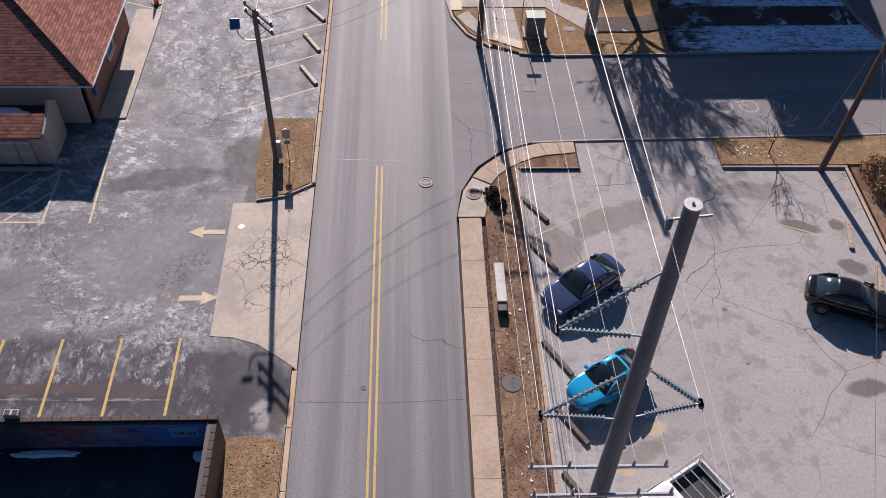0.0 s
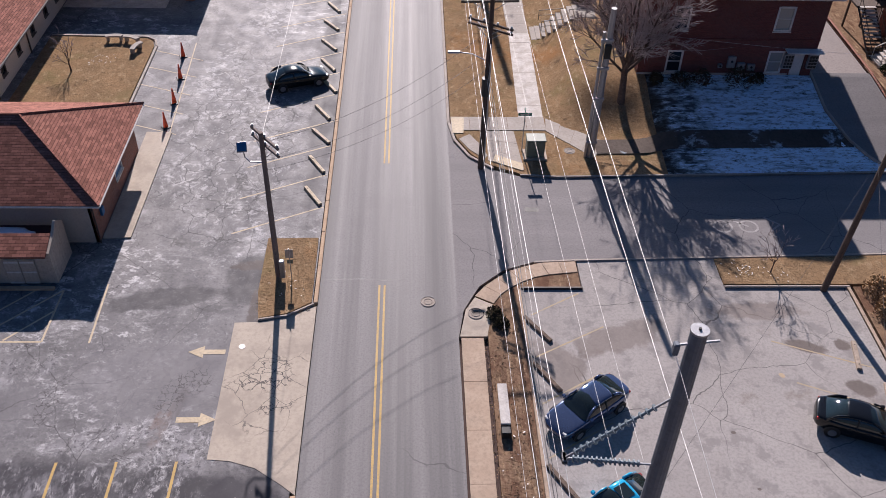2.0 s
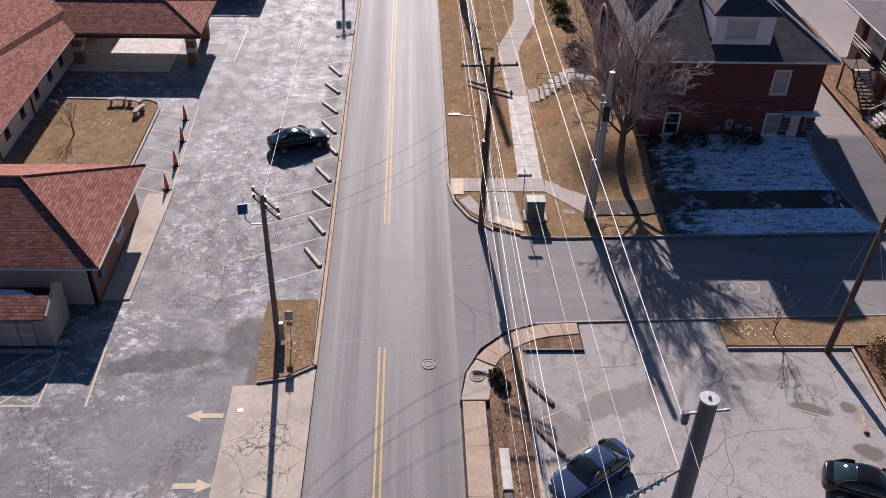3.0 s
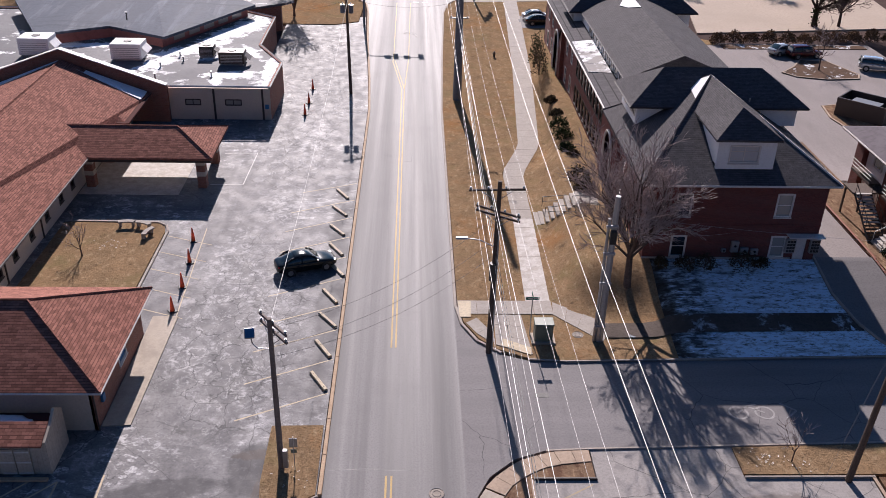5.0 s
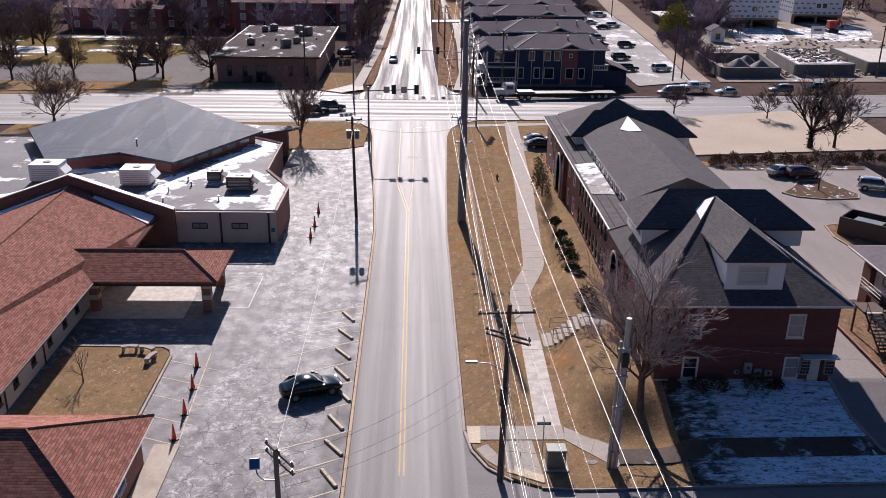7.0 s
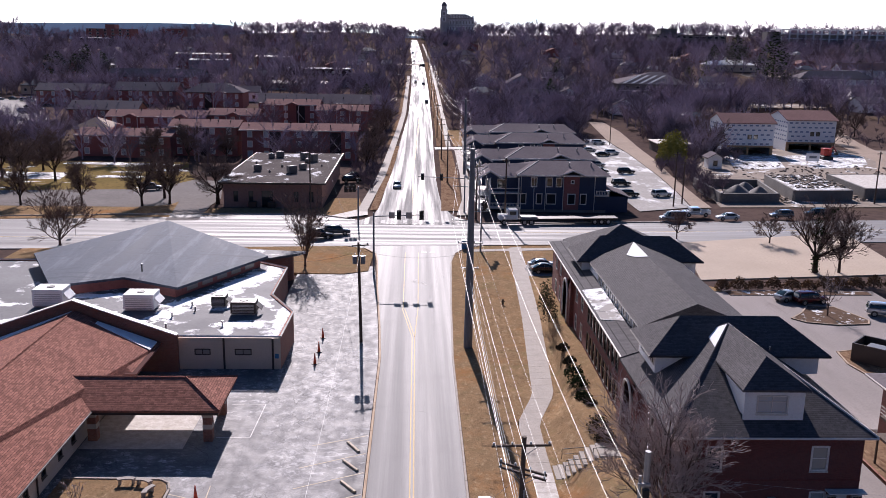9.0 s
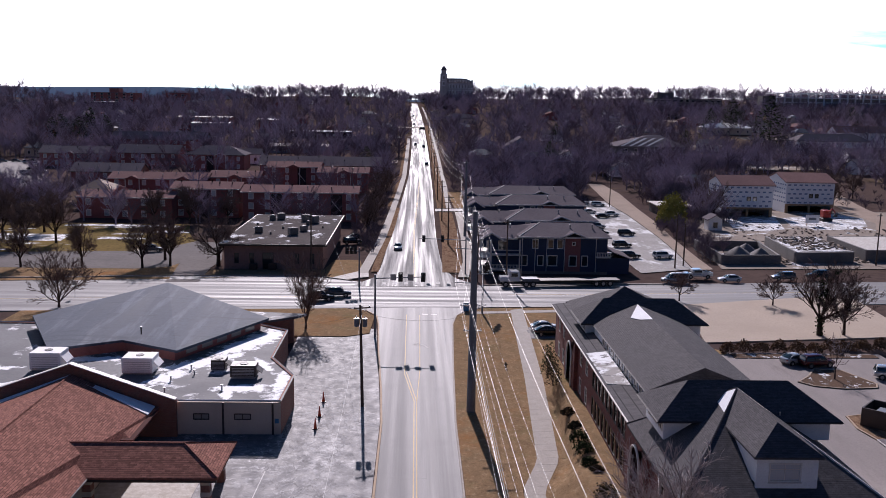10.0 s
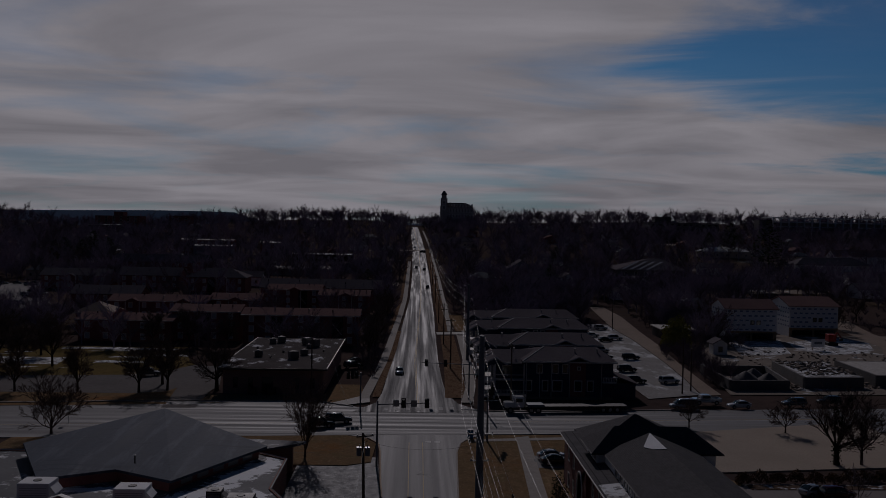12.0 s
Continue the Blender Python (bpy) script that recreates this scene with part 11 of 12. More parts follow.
tagged(part("rubble", bm, M["gravel"]), "broken concrete and rubble over the site", "rubble", "", "stuff")
part_ = thing("foundation_deck", "rough concrete deck over the foundation", "building site", 0, 0, 0)
part("deck", prism(bmesh.new(), [(83.8, 193.8), (96.6, 195.2), (97.8, 216.2), (85.8, 215)], 1.5, 1.95), M["old_snow"], part_)
part("edge_form", prism(bmesh.new(), [(101.4, 197.2), (123.4, 198.2), (125.2, 218.2), (102.2, 217)], 1.5, 1.95), M["walk_pale"], part_)
M["machine_red"] = plain("machine_red", (0.42, 0.03, 0.02), 0.45)
ex = thing("excavator", "small red excavator beside the new houses", "excavator", 126.6, 273, gz(126.6, 273) + .05)
part("cab", softened(box(bmesh.new(), -1.2, 1.2, -1.3, 1.3, 1.2, 3.4), .15, 2), M["machine_red"], ex)
part("tracks", softened(box(bmesh.new(), -1.6, 1.6, -1.9, 1.9, 0, 1.0), .2, 2), M["black"], ex)
part("boom", tube(bmesh.new(), [(0, -1, 2.2), (.6, -3, 4.2), (.8, -4.8, 3.0)], .22, 6), M["machine_red"], ex)
part("bucket", softened(box(bmesh.new(), .3, 1.3, -5.4, -4.6, 1.9, 2.8), .1), M["black"], ex)
st = thing("notice_board", "white notice board on legs at the site", "sign", 116.3, 259, gz(116.3, 259))
part("board", softened(box(bmesh.new(), -2.0, 2.0, -.06, .06, 1.0, 3.4), .04), M["siding"], st)
for s in (-1.5, 1.5):
    part("leg", tube(bmesh.new(), [(s, .1, 0), (s, .1, 3.2)], .08, 6), M["lumber"], st)
part("lettering_bar", box(bmesh.new(), -1.1, 1.1, -.09, -.062, 1.9, 2.6), M["steel_pole"], st)
block(81.6, 85.4, 247, 251, 3.4, 1.4, M["siding"], SG, "small white garden shed", "shed", axis="y", storeys=1, step=3, category="shed")
block(77.5, 88, 284, 296, 3.4, .5, M["stairwell"], M["walk_pale"], "low house with a pale flat roof behind the evergreen", "house", gable=False, storeys=1, step=5)


def striped_house():
    """Large low house whose pale metal roof carries snow between its seams."""
    x0, x1, y0, y1, h = 110.0, 148.0, 493.0, 521.0, 7.2
    t = thing("house", "large house with snow strips on a grey metal roof", "house", (x0 + x1) / 2, y0, gz(128, 493) - .3)
    a, d = (x1 - x0) / 2, y1 - y0
    part("wall", box(bmesh.new(), -a, a, 0, d, 0, h), M["block"], t)
    v, f = hip_verts(-a - 1, a + 1, -1, d + 1, h, h + 6.0, "x", 22.0, 12.0)
    part("roof", shell(bmesh.new(), v, f, .3), SG, t)
    for i in range(4):
        x = -a + 3 + 4.6 * i
        bm = bmesh.new()
        lo, hi = Vector((x - 1.2, -.6, h + .3)), Vector((x + 9.5, 8.6, h + 4.35))
        n_ = Vector((1.9, 0, 0))
        bm.faces.new([bm.verts.new(p) for p in (lo, lo + n_, hi + n_, hi)])
        bmesh.ops.solidify(bm, geom=bm.faces[:], thickness=.12)
        part("snow_strip", bm, M["snow"], t)
    windows_on(t, pose(0, 0, 0), [-14 + 5.6 * i for i in range(6)], (1.2, 4.4), 1.6, 1.5)
    part("gallery", box(bmesh.new(), -a, a, -1.4, -.02, 3.4, 3.7), M["trim"], t)
    FOOTPRINTS.append((x0 - 3, x1 + 3, y0 - 16, y1 + 3))


striped_house()
row_house(224, 269, 526, 6.4, 4.2, "white two-storey house with a long balcony on the hill", SG, M["siding"], storeys=2, step=7, deep=15, hip=True, vents=3, clear=32)
row_house(262, 306, 556, 9.0, 4.2, "pale house with twin gables on the hill", TS, M["siding"], storeys=2, step=8, porches=(270, 280), deep=14)
block(50.7, 68.6, 513, 527, 5.2, 5.6, M["blue_grey_wall"], SG, "pale gabled house among the bare trees", "house", axis="y", storeys=2, step=5)
block(33, 47, 540, 552, 5, 3.4, M["siding"], SG, "small pale house among the bare trees", "house", axis="y", storeys=1, step=5)
block(22.5, 50, 752, 766, 5.4, 3.6, M["render"], SG, "wide house with a pale roof edge on the hill", "house", gable=False, storeys=1, step=6)
block(12, 32, 800, 814, 7, 4, M["render"], SG, "gabled house on the hill beside the street", "house", axis="y", storeys=1, step=6)
block(205, 240, 640, 655, 5, 3.0, M["render"], M["snow"], "low house with a snow-covered roof", "house", gable=False, storeys=1, step=6)
FOOTPRINTS += [(48, 71, 500, 530), (30, 50, 525, 555), (20, 53, 735, 768), (10, 34, 790, 816), (202, 243, 625, 658), (76, 90, 272, 298)]

# second apartment house beside the drive
def side_apartments():
    t = lifted(thing("apartment_building", "brick and white sided apartment house with grey roof and wooden stairs", "apartment building"))
    x0, x1, y0, y1, h = 41.4, 60, 52, 73, 5.6
    part("wall", box(bmesh.new(), x0, x1, y0, y1, 0, h), M["siding"], t, "pale lap siding")
    for yy in (52.0, 60.0, 66.0, 71.6):
        part("brick_pier", box(bmesh.new(), x0 - .5, x0 - .004, yy, yy + 1.4, 0, h), M["brick"], t)
    v, f = hip_verts(x0 - 1.6, x1 + 1, y0 - 1, y1 + 1.2, h, h + 3.6, "y")
    part("roof", shell(bmesh.new(), v, f, .25), SG, t, "dark grey shingles")
    part("gutter", tube(bmesh.new(), [(x0 - 1.6, y0 - 1, h - .1), (x0 - 1.6, y1 + 1.2, h - .1)], .09, 6), M["trim"], t)
    windows_on(t, pose(x0, y1, 0, 0, 0, -90), (3.4, 9, 15, 18.5), (.9, 3.5), 1.2, 1.5)
    for k, yy in enumerate((61.8, 67.6)):
        part("balcony", box(bmesh.new(), x0 - 1.5, x0 - .52, yy, yy + 3.6, 2.7, 2.9), M["wood_pole"], t)
        for z in (3.2, 3.5, 3.8):
            part("balcony_rail", tube(bmesh.new(), [(x0 - 1.48, yy, z), (x0 - 1.48, yy + 3.6, z)], .03, 5), M["trim"], t)
    s = lifted(thing("outside_stairs", "dark wooden outside stairs with handrails", "stairs", 38.0, 66, 0.02))
    for i in range(14):
        part("tread", box(bmesh.new(), .2, 1.5, -.28 * i, -.28 * i + .27, .19 * (14 - i) - .05, .19 * (14 - i)), M["walk_pale"] if i < 9 else M["wood_pole"], s)
    for x in (.15, 1.55):
        part("stringer", tube(bmesh.new(), [(x, .3, 2.55), (x, -3.8, .0)], .08, 4), M["dark_trim"], s)
        part("handrail", tube(bmesh.new(), [(x, .3, 3.5), (x, -3.8, .95)], .035, 6), M["dark_trim"], s)
        for q in range(5):
            part("baluster", tube(bmesh.new(), [(x, .2 - .95 * q, 2.5 - .58 * q), (x, .2 - .95 * q, 3.42 - .58 * q)], .025, 5), M["dark_trim"], s)
    part("landing", box(bmesh.new(), .0, 3.1, .3, 2.2, 2.5, 2.66), M["wood_pole"], s)
    for x in (.1, 1.6):
        part("landing_post", box(bmesh.new(), x, x + .14, 1.9, 2.04, 0, 2.5), M["wood_pole"], s)
    st2 = lifted(thing("front_steps", "pale concrete front steps with a white handrail", "stairs", 38.4, 61.6, 0.06))
    for i in range(5):
        part("step", softened(box(bmesh.new(), .3 * i, 2.6, -.9, .9, .17 * i, .17 * (i + 1)), .015), M["walk_pale"], st2)
    for y in (-.8, .8):
        part("handrail", tube(bmesh.new(), [(.1, y, .95), (1.5, y, 1.75), (2.5, y, 1.75)], .035, 6), M["trim"], st2)
        for x, z in ((.1, 0), (1.5, .85), (2.5, .85)):
            part("post", tube(bmesh.new(), [(x, y, z), (x, y, z + .9)], .03, 6), M["trim"], st2)


side_apartments()
lifted(slab("drive_bed", [(37.6, 50), (41, 50), (41, 84), (37.6, 84)], -2.2, 0.06, M["dirt"], "mulch bed beside the drive", "lawn"))
M["bed"] = material("mulch_with_snow", (0.15, 0.10, 0.075), (0.11, 0.078, 0.06), (0.06, 0.045, 0.036), rough=0.95, big=0.5, fine=3, bump=0.8, relief=0.05, spec=0.0)
layer(M["bed"], (0.8, 0.81, 0.83), "noise", 0.5, 0.56, 0.60, 0.85)
ISLE_A = [(47.4, 94.9), (46.8, 91), (47.5, 86.8), (50, 85.5), (53, 88), (49.5, 95.5)]
ISLE_B = [(47.2, 107), (48.5, 105.3), (52, 104.3), (56.2, 104.8), (57, 106.5), (55, 112), (51.5, 112.5), (49.6, 109.5)]
for isle in (ISLE_A, ISLE_B):
    lifted(kerb("kerb_island_rear", isle + isle[:1], 0.22, 0.16, M["walk_tan"], "pale tan kerb round the parking island", 2.4))
lifted(slab("snow_strip", [(43, 117.2), (63, 117.8), (63, 119.4), (43, 119.2)], -0.05, 0.10, M["bed"], "snowy strip before the hedge", "lawn"))
lifted(slab("parking_island", ISLE_A, -0.05, 0.13, M["dirt"], "mulched island in the rear parking", "lawn"))
lifted(slab("parking_island", ISLE_B, -0.05, 0.12, M["bed"], "snowy bed at the end of the parking", "lawn"))
enc = lifted(thing("dumpster_enclosure", "dark wooden dumpster enclosure", "enclosure", 50.8, 91.6, 0.14, -44))
for a in ((-2.6, 2.6, -1.9, -1.75), (-2.6, -2.45, -1.75, 1.9), (2.45, 2.6, -1.75, 1.9), (-2.45, 2.45, 1.75, 1.9)):
    part("fence_panel", box(bmesh.new(), *a, 0, 2.0), M["dark_trim"], enc)
dm = lifted(thing("dumpster", "black steel dumpster inside the enclosure", "dumpster", 50.8, 91.6, 0.14, -44))
part("body", softened(box(bmesh.new(), -1.5, 1.5, -.9, .9, .15, 1.5), .05), M["black"], dm)
part("lid", softened(box(bmesh.new(), -1.52, 1.52, -.92, .92, 1.51, 1.6), .03), M["steel_pole"], dm)

# campus on the hill
def campus():
    t = thing("campus_hall", "long hall with a tall clock tower on the hilltop", "university building", 43, 1000, 24)
    wm = material("campus_stone", (0.56, 0.52, 0.50), (0.48, 0.45, 0.43), (0.38, 0.35, 0.33), spec=0.0, rough=0.9, big=.05, fine=.4)
    part("wall", box(bmesh.new(), -18, 18, -8, 8, 0, 27), wm, t)
    v, f = hip_verts(-18.6, 18.6, -8.6, 8.6, 27, 31.5, "x")
    part("roof", shell(bmesh.new(), v, f, .4), SG, t)
    part("tower", box(bmesh.new(), -17.8, -10.5, -9.5, -8.01, 0, 36), wm, t)
    part("tower_top", box(bmesh.new(), -17.8, -10.5, -8, -1, 27, 36), wm, t)
    part("belfry", box(bmesh.new(), -16.8, -11.5, -8.5, -3, 36, 40), wm, t)
    part("spire", shell(bmesh.new(), [(-17.6, -9.3, 40), (-10.7, -9.3, 40), (-10.7, -2.2, 40), (-17.6, -2.2, 40), (-15.2, -6.8, 44), (-13.1, -6.8, 44), (-13.1, -4.8, 44), (-15.2, -4.8, 44)], [(0, 1, 5, 4), (1, 2, 6, 5), (2, 3, 7, 6), (3, 0, 4, 7), (4, 5, 6, 7)], .3), SG, t)
    windows_on(t, pose(0, -8, 0), [-7 + 3.4 * i for i in range(8)], (15, 21), 1.5, 3.2, M["siding"], M["pane_lit"], .45)
    windows_on(t, pose(0, -8.7, 0), [-7 + 3.4 * i for i in range(8)], (27.6,), 1.2, 1.8, M["siding"], M["pane_lit"], .4)
    windows_on(t, pose(0, -9.5, 0), (-14.2,), (24, 30), 2.2, 3.4, M["siding"], M["pane_lit"], .6)


campus()
block(222, 288, 850, 880, 18, 0, M["block"], SG, "dark flat-roofed campus block with a strip of windows", "campus_block", storeys=4, step=6, win=(3.6, 2.0))
block(232, 248, 872, 885, 22, 0, M["block"], SG, "campus stair tower above the trees", "campus_block", storeys=0)
block(-355, -307, 1000, 1024, 20.5, 0, BR, SG, "dark brick slab block above the trees", "campus_block", storeys=6, step=8, win=(2.4, 1.8))
block(-336, -326, 1004, 1018, 24, 0, BR, SG, "brick stair head on the slab block", "campus_block", storeys=0)
block(-348, -318, 960, 976, 13, 0, M["stairwell"], M["siding"], "low wing with a white roof edge", "campus_block", storeys=2, step=6, win=(2.4, 1.8))
block(-285, -262, 1040, 1060, 15, 0, BR, SG, "flat-roofed block among the far trees", "campus_block", storeys=3, step=6, win=(2.4, 1.8))


def parking_deck():
    x0, x1, y0 = 360, 530, 900
    zb = gz(400, 900) + 3
    t = thing("parking_deck", "long open parking deck with pale columns on the hill", "parking garage", 0, 0, zb)
    for z in (4, 8.5, 13, 17.5):
        part("deck", box(bmesh.new(), x0, x1, y0, y0 + 30, z, z + 1.0), M["siding"], t)
    me = finish("column", box(bmesh.new(), -.7, .7, -.5, .5, -8, 18.5), M["siding"])
    for i in range(22):
        piece("column", me, t, pose(x0 + 8 * i, y0 - .6, 0))
    part("core", box(bmesh.new(), x0 + 2, x1 - 2, y0 + 4, y0 + 6, -8, 13.0), M["walk_grey"], t)
    part("stair_tower", box(bmesh.new(), x0 - 14, x0 - 1, y0, y0 + 14, -8, 15), M["block"], t)


parking_deck()

# houses scattered in the woods: one built, the rest copies
rng = random.Random(21)
HOUSES = []
for k, (w, r, lab) in enumerate(((M["siding"], SG, "small pale house in the far woods"), (BR, TS, "small brick house in the far woods"), (M["render"], M["metal_roof"], "small cream house in the far woods"))):
    o = block(-300 + 40 * k, -286 + 40 * k, 620, 630, 4.6, 2.6, w, r, lab, "house", storeys=1, step=4.5, category="house", axis="x" if k != 1 else "y", gable=k != 2)
    tagged(o, group="houses in the woods")
    HOUSES.append(o)
TAKEN = FOOTPRINTS + [(58, 81, 182, 385), (42, 68, 175, 322), (8, 52, 165, 292), (64, 145, 180, 300), (128, 190, 230, 402), (-8, 13, 160, 1110), (-15, 15, 160, 345), (-130, -40, 160, 246), (-41, -16, 160, 232), (-232, -144, 333, 447), (20, 70, 985, 1015), (205, 300, 845, 890), (345, 535, 895, 935), (-360, -300, 955, 1030)]


def free(x, y, pad=0):
    return not any(a - pad < x < b + pad and c - pad < y < d + pad for a, b, c, d in TAKEN)


n = 0
while n < 95:
    y = rng.uniform(340, 1050)
    x = rng.uniform(-0.52, 0.56) * y + 10
    if free(x, y, 9) and free(x, y - 18):
        o = copy_thing(HOUSES[n % 3], pose(x, y, gz(x, y) - 0.3, 0, 0, rng.choice((0, 0, 90, 8, -8))))
        TAKEN.append((x - 8, x + 8, y - 7, y + 7))
        n += 1

# far snow-bright lots and roads between the woods
for x, y, a, b in ((-40, 470, 30, 8), (-60, 640, 24, 6), (250, 610, 30, 8), (150, 560, 26, 6), (-20, 720, 30, 5), (245, 780, 40, 9), (-260, 480, 30, 10), (180, 450, 24, 8)):
    drape("clearing", [(x - a, y - b), (x + a, y - b), (x + a, y + b), (x - a, y + b)], .05, M["gravel"], "bright clearing between the woods", "ground")


# the woods: many bare trees joined, each of trunk, limbs and twigs
def tree_kind(seed, h, twigs, limbs, wide=0.36, fat=1.0):
    r = random.Random(seed)
    v, f = [], []

    def bar(p, q, a, b):
        p, q = Vector(p), Vector(q)
        d = (q - p).normalized()
        s = d.orthogonal().normalized()
        u = d.cross(s)
        k = len(v)
        for c, w in ((p, a), (q, b)):
            for i in range(3):
                t = 2.094 * i
                v.append(c + w * (s * math.cos(t) + u * math.sin(t)))
        for i in range(3):
            f.append((k + i, k + (i + 1) % 3, k + 3 + (i + 1) % 3))
            f.append((k + i, k + 3 + (i + 1) % 3, k + 3 + i))
    bar((0, 0, -.5), (r.gauss(0, .2), r.gauss(0, .2), h * .55), h * .022, h * .012)
    tips = []
    for i in range(limbs):
        a = r.uniform(0, 2 * math.pi)
        z0 = h * r.uniform(.10, .55)
        rad = h * wide * r.uniform(.45, 1)
        tip = Vector((rad * math.cos(a), rad * math.sin(a), min(h, z0 + h * r.uniform(.2, .5))))
        bar((0, 0, z0), tip, h * .010, h * .003)
        tips.append((Vector((0, 0, z0)), tip))
    for i in range(twigs):
        p, q = tips[r.randrange(len(tips))]
        s = p.lerp(q, r.uniform(.35, 1))
        d = ((q - p).normalized() + Vector((r.gauss(0, .7), r.gauss(0, .7), r.gauss(.25, .5)))).normalized()
        e = s + d * h * r.uniform(.10, .24)
        w = d.orthogonal().normalized() * h * fat * r.uniform(.005, .011)
        k = len(v)
        v.extend((s - w, s + w, e))
        f.append((k, k + 1, k + 2))
    return np.array([tuple(p) for p in v], np.float32), np.array(f, np.int32)


def pine_kind(seed, h):
    r = random.Random(seed)
    v, f = [], []
    for i in range(620):
        s = r.random() ** .7
        z = h * (1 - .78 * s) + r.gauss(0, h * .02)
        rad = h * .31 * math.sin(min(s * 1.25, 1.0) * math.pi * .5) ** .8 * r.uniform(.3, 1.0)
        a = r.uniform(0, 2 * math.pi)
        c = Vector((rad * math.cos(a), rad * math.sin(a), z))
        d = Vector((math.cos(a), math.sin(a), r.uniform(-.4, .5))) * h * .06
        w = Vector((-math.sin(a), math.cos(a), r.uniform(-.3, .3))) * h * .03
        k = len(v)
        v.extend((c - w, c + w, c + d))
        f.append((k, k + 1, k + 2))
    k = len(v)
    v.extend((Vector((-.2, 0, -.5)), Vector((.2, 0, -.5)), Vector((0, 0, h))))
    f.append((k, k + 1, k + 2))
    return np.array([tuple(p) for p in v], np.float32), np.array(f, np.int32)


def plant(name, kinds, places, mat, label):
    vs, fs, k = [], [], 0
    r = random.Random(len(places))
    for x, y, s in places:
        v, f = kinds[r.randrange(len(kinds))]
        a = r.uniform(0, 2 * math.pi)
        c, q = math.cos(a) * s, math.sin(a) * s
        w = np.empty_like(v)
        w[:, 0] = v[:, 0] * c - v[:, 1] * q + x
        w[:, 1] = v[:, 0] * q + v[:, 1] * c + y
        w[:, 2] = v[:, 2] * s * r.uniform(.85, 1.15) + gz(x, y)
        vs.append(w)
        fs.append(f + k)
        k += len(v)
    v, f = np.concatenate(vs), np.concatenate(fs)
    me = bpy.data.meshes.new(name)
    me.from_pydata(v.tolist(), [], f.tolist())
    me.materials.append(mat)
    tagged(new(name, me), label, "woods", "", "stuff")


rng = random.Random(99)
near_w, far_w, pines = [], [], []
while len(near_w) < 620:
    y = rng.uniform(215, 520)
    x = rng.uniform(-0.58, 0.62) * y
    rows_here = -135 < x < -12 and 243 < y < 450
    if free(x, y, 1.5) and (not rows_here or rng.random() < 0.13):
        near_w.append((x, y, rng.uniform(.7, 1.25)))
for x0, x1, y, n in ((-122, -108, 300, 8), (-190, -150, 470, 22), (-110, -20, 480, 26), (-150, -108, 268, 44), (-152, -108, 240, 34), (-165, -112, 215, 24), (-100, -54, 250, 7), (50, 66, 340, 22), (83, 96, 316, 20), (84, 94, 276, 6), (20, 60, 330, 40), (20, 80, 400, 70), (82, 170, 425, 70), (-17, -13, 420, 14), (-16, -12, 360, 10), (150, 210, 445, 30), (40, 100, 480, 36), (170, 220, 480, 16)):
    for i in range(n):
        near_w.append((rng.uniform(x0, x1), y + rng.uniform(-8, 8), rng.uniform(.7, 1.15)))
while len(far_w) < 3400:
    y = 490 + 770 * rng.random() ** .85
    x = rng.uniform(-0.62, 0.66) * y
    if free(x, y, -2) and abs(x - far_centre(min(y, 1100))) > 9:
        far_w.append((x, y, rng.uniform(.9, 1.5) * (1.35 if rng.random() < .12 else 1)))
while len(pines) < 34:
    y = rng.uniform(400, 1150)
    x = rng.uniform(-0.5, 0.55) * y
    if free(x, y, 2):
        pines.append((x, y, rng.uniform(.55, 1.05)))
pines += [(200, 507, 2.3), (225, 640, 1.9), (350, 720, 1.5), (214, 655, 1.3), (-213, 549, 1.5), (-203, 550, 1.3), (-196, 551, 1.5), (-189, 557, 1.2), (-220, 552, 1.2), (8, 1010, 1.0), (12, 1006, .9)]
for x0, x1, y0, y1, n in ((15, 72, 950, 990, 60), (205, 300, 815, 846, 70), (345, 540, 862, 894, 150), (-380, -290, 930, 955, 50), (-40, 70, 1020, 1060, 60), (-600, -440, 900, 1050, 120)):
    for i in range(n):
        x, y = rng.uniform(x0, x1), rng.uniform(y0, y1)
        if abs(x - far_centre(y)) > 9:
            far_w.append((x, y, rng.uniform(.8, 1.3)))
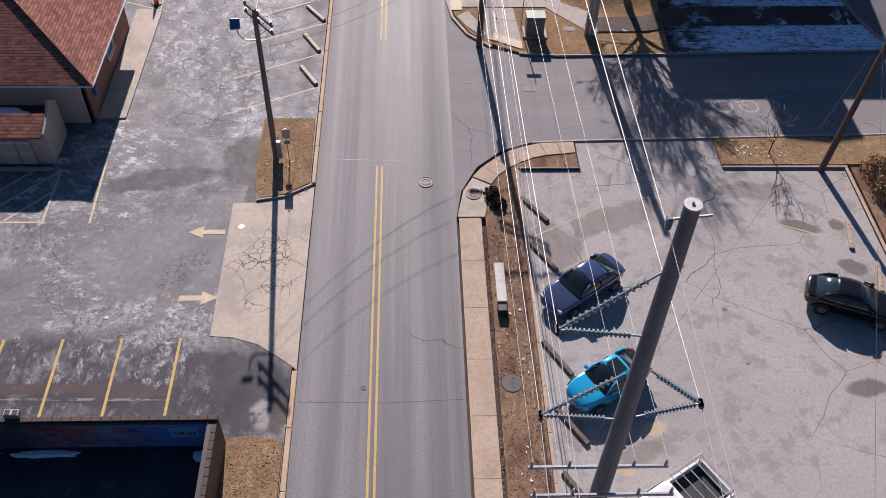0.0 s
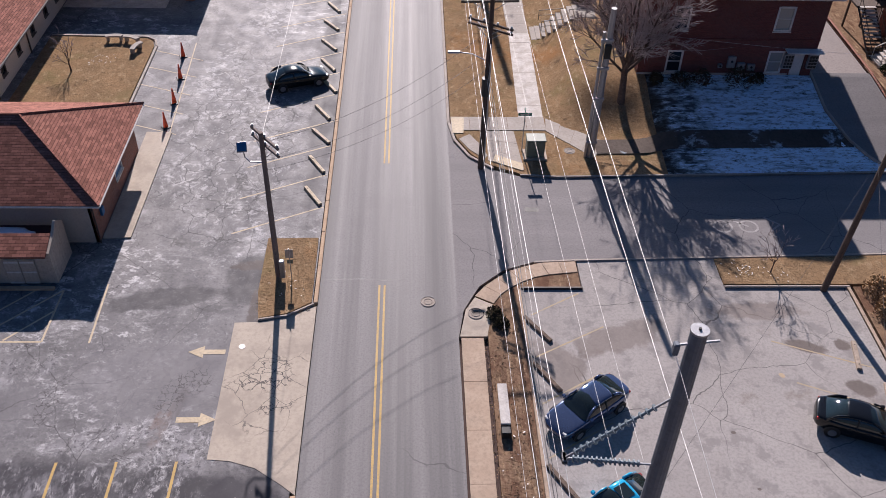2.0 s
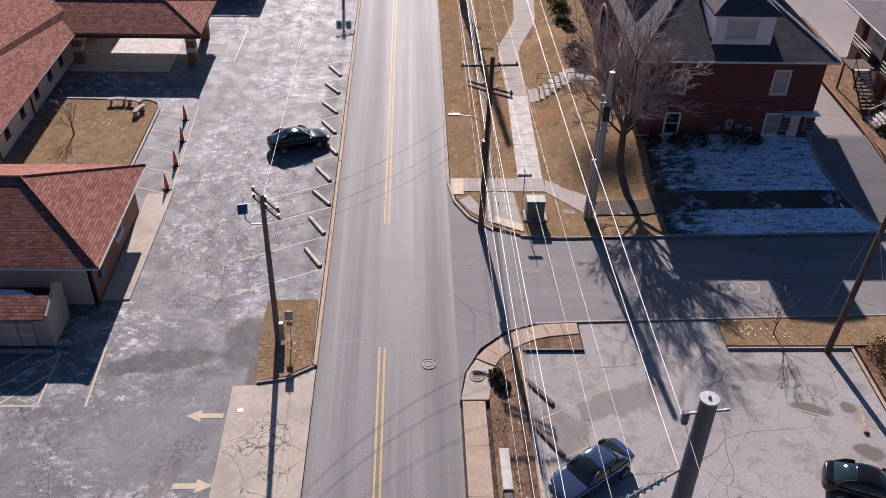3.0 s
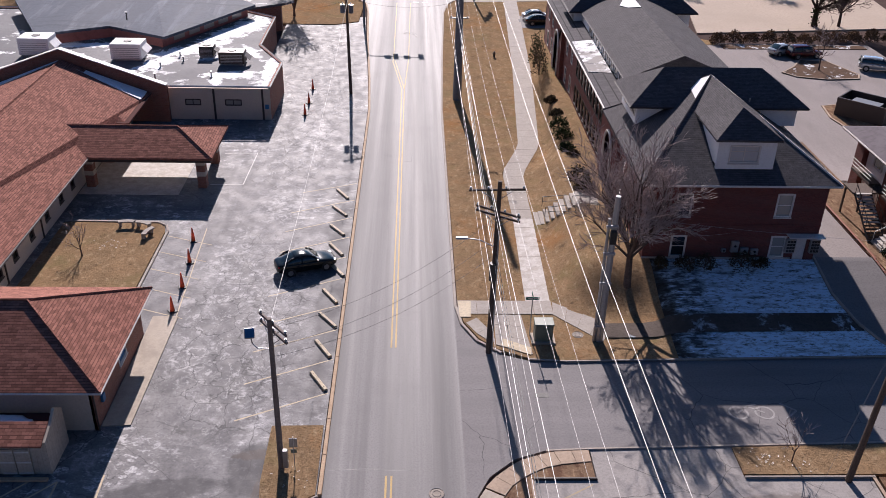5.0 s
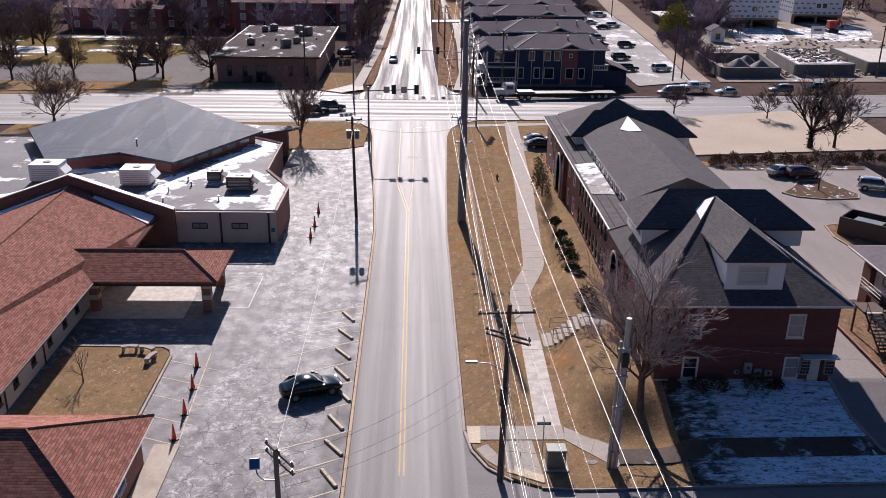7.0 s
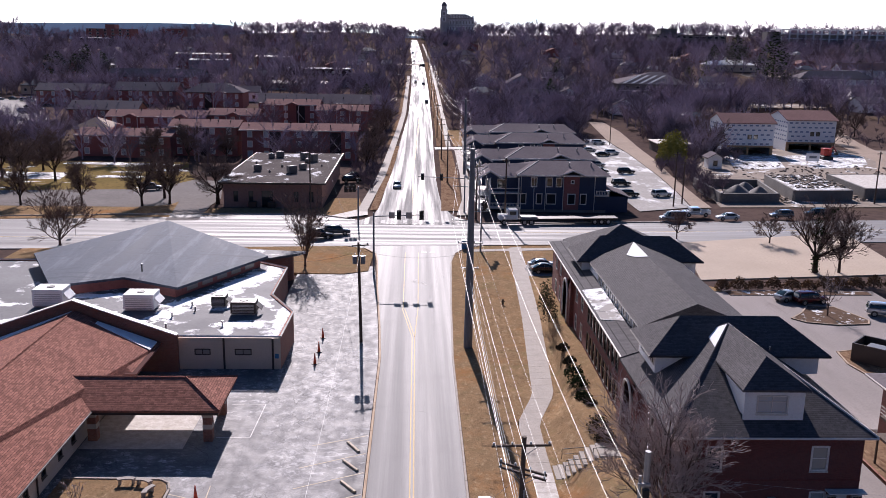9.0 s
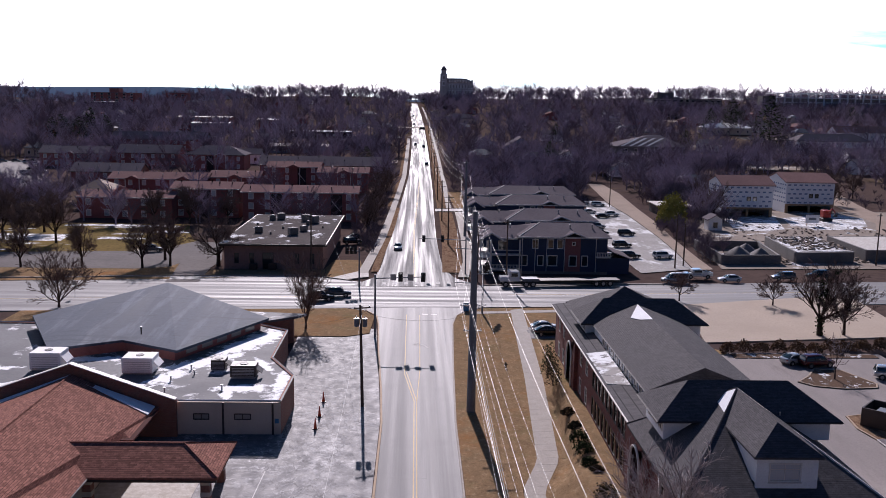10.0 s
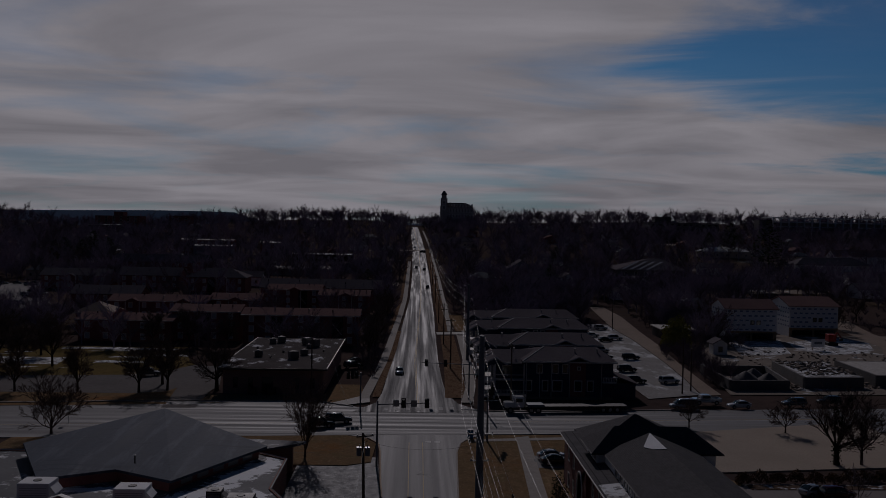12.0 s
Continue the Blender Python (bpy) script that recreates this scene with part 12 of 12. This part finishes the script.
for i in range(46):
    far_w.append((rng.uniform(-32, 14), rng.uniform(1088, 1190), rng.uniform(.7, 1.25)))
brush = []
for x0, x1, y0, y1, n in ((66, 74, 204, 250, 70), (84, 96, 262, 281, 40), (76, 90, 262, 282, 30), (64, 68, 192, 206, 10), (81, 96, 298, 330, 50), (20, 60, 300, 322, 60), (-16, -9.6, 200, 330, 60), (150, 200, 300, 420, 90), (-150, -100, 205, 250, 80), (14, 24, 345, 500, 60)):
    for i in range(n):
        brush.append((rng.uniform(x0, x1), rng.uniform(y0, y1), rng.uniform(.18, .42)))
near_kinds = [tree_kind(s, 11, 520, 20, .42, .5) for s in range(6)]
far_kinds = [tree_kind(20 + s, 12, 290, 12, .42, .55) for s in range(6)]
plant("bare_woods", near_kinds, near_w[0::3], M["wood_dark"], "dark bare winter trees between the houses")
plant("bare_woods", near_kinds, near_w[1::3] + near_w[2::3], M["wood_far"], "bare winter trees in a hazy lilac between the houses")
plant("brush", near_kinds, brush, M["wood_dark"], "tangled bare brush along banks and walls")
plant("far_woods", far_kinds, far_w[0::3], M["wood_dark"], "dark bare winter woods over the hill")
plant("far_woods", far_kinds, far_w[1::3] + far_w[2::3], M["wood_far"], "bare winter woods in a hazy lilac over the hill")
plant("evergreen_trees", [pine_kind(40 + s, 13) for s in range(4)], pines, M["needles"], "dark evergreens scattered in the woods")
# hills on the horizon; their blue is distance haze put into the colour
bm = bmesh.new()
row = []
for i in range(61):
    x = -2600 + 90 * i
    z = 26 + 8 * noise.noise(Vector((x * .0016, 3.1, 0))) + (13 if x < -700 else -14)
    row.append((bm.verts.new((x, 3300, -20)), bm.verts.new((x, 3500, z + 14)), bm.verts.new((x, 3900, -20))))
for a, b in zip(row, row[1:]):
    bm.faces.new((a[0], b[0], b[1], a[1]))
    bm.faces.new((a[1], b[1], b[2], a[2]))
setting("backdrop", bm, material("haze_blue_hills", (0.16, 0.23, 0.33), (0.18, 0.25, 0.35), (0.14, 0.2, 0.3), rough=1, big=.002, fine=.01, bump=0, spec=0), "wooded hills on the horizon, coloured with distance haze", "hill")
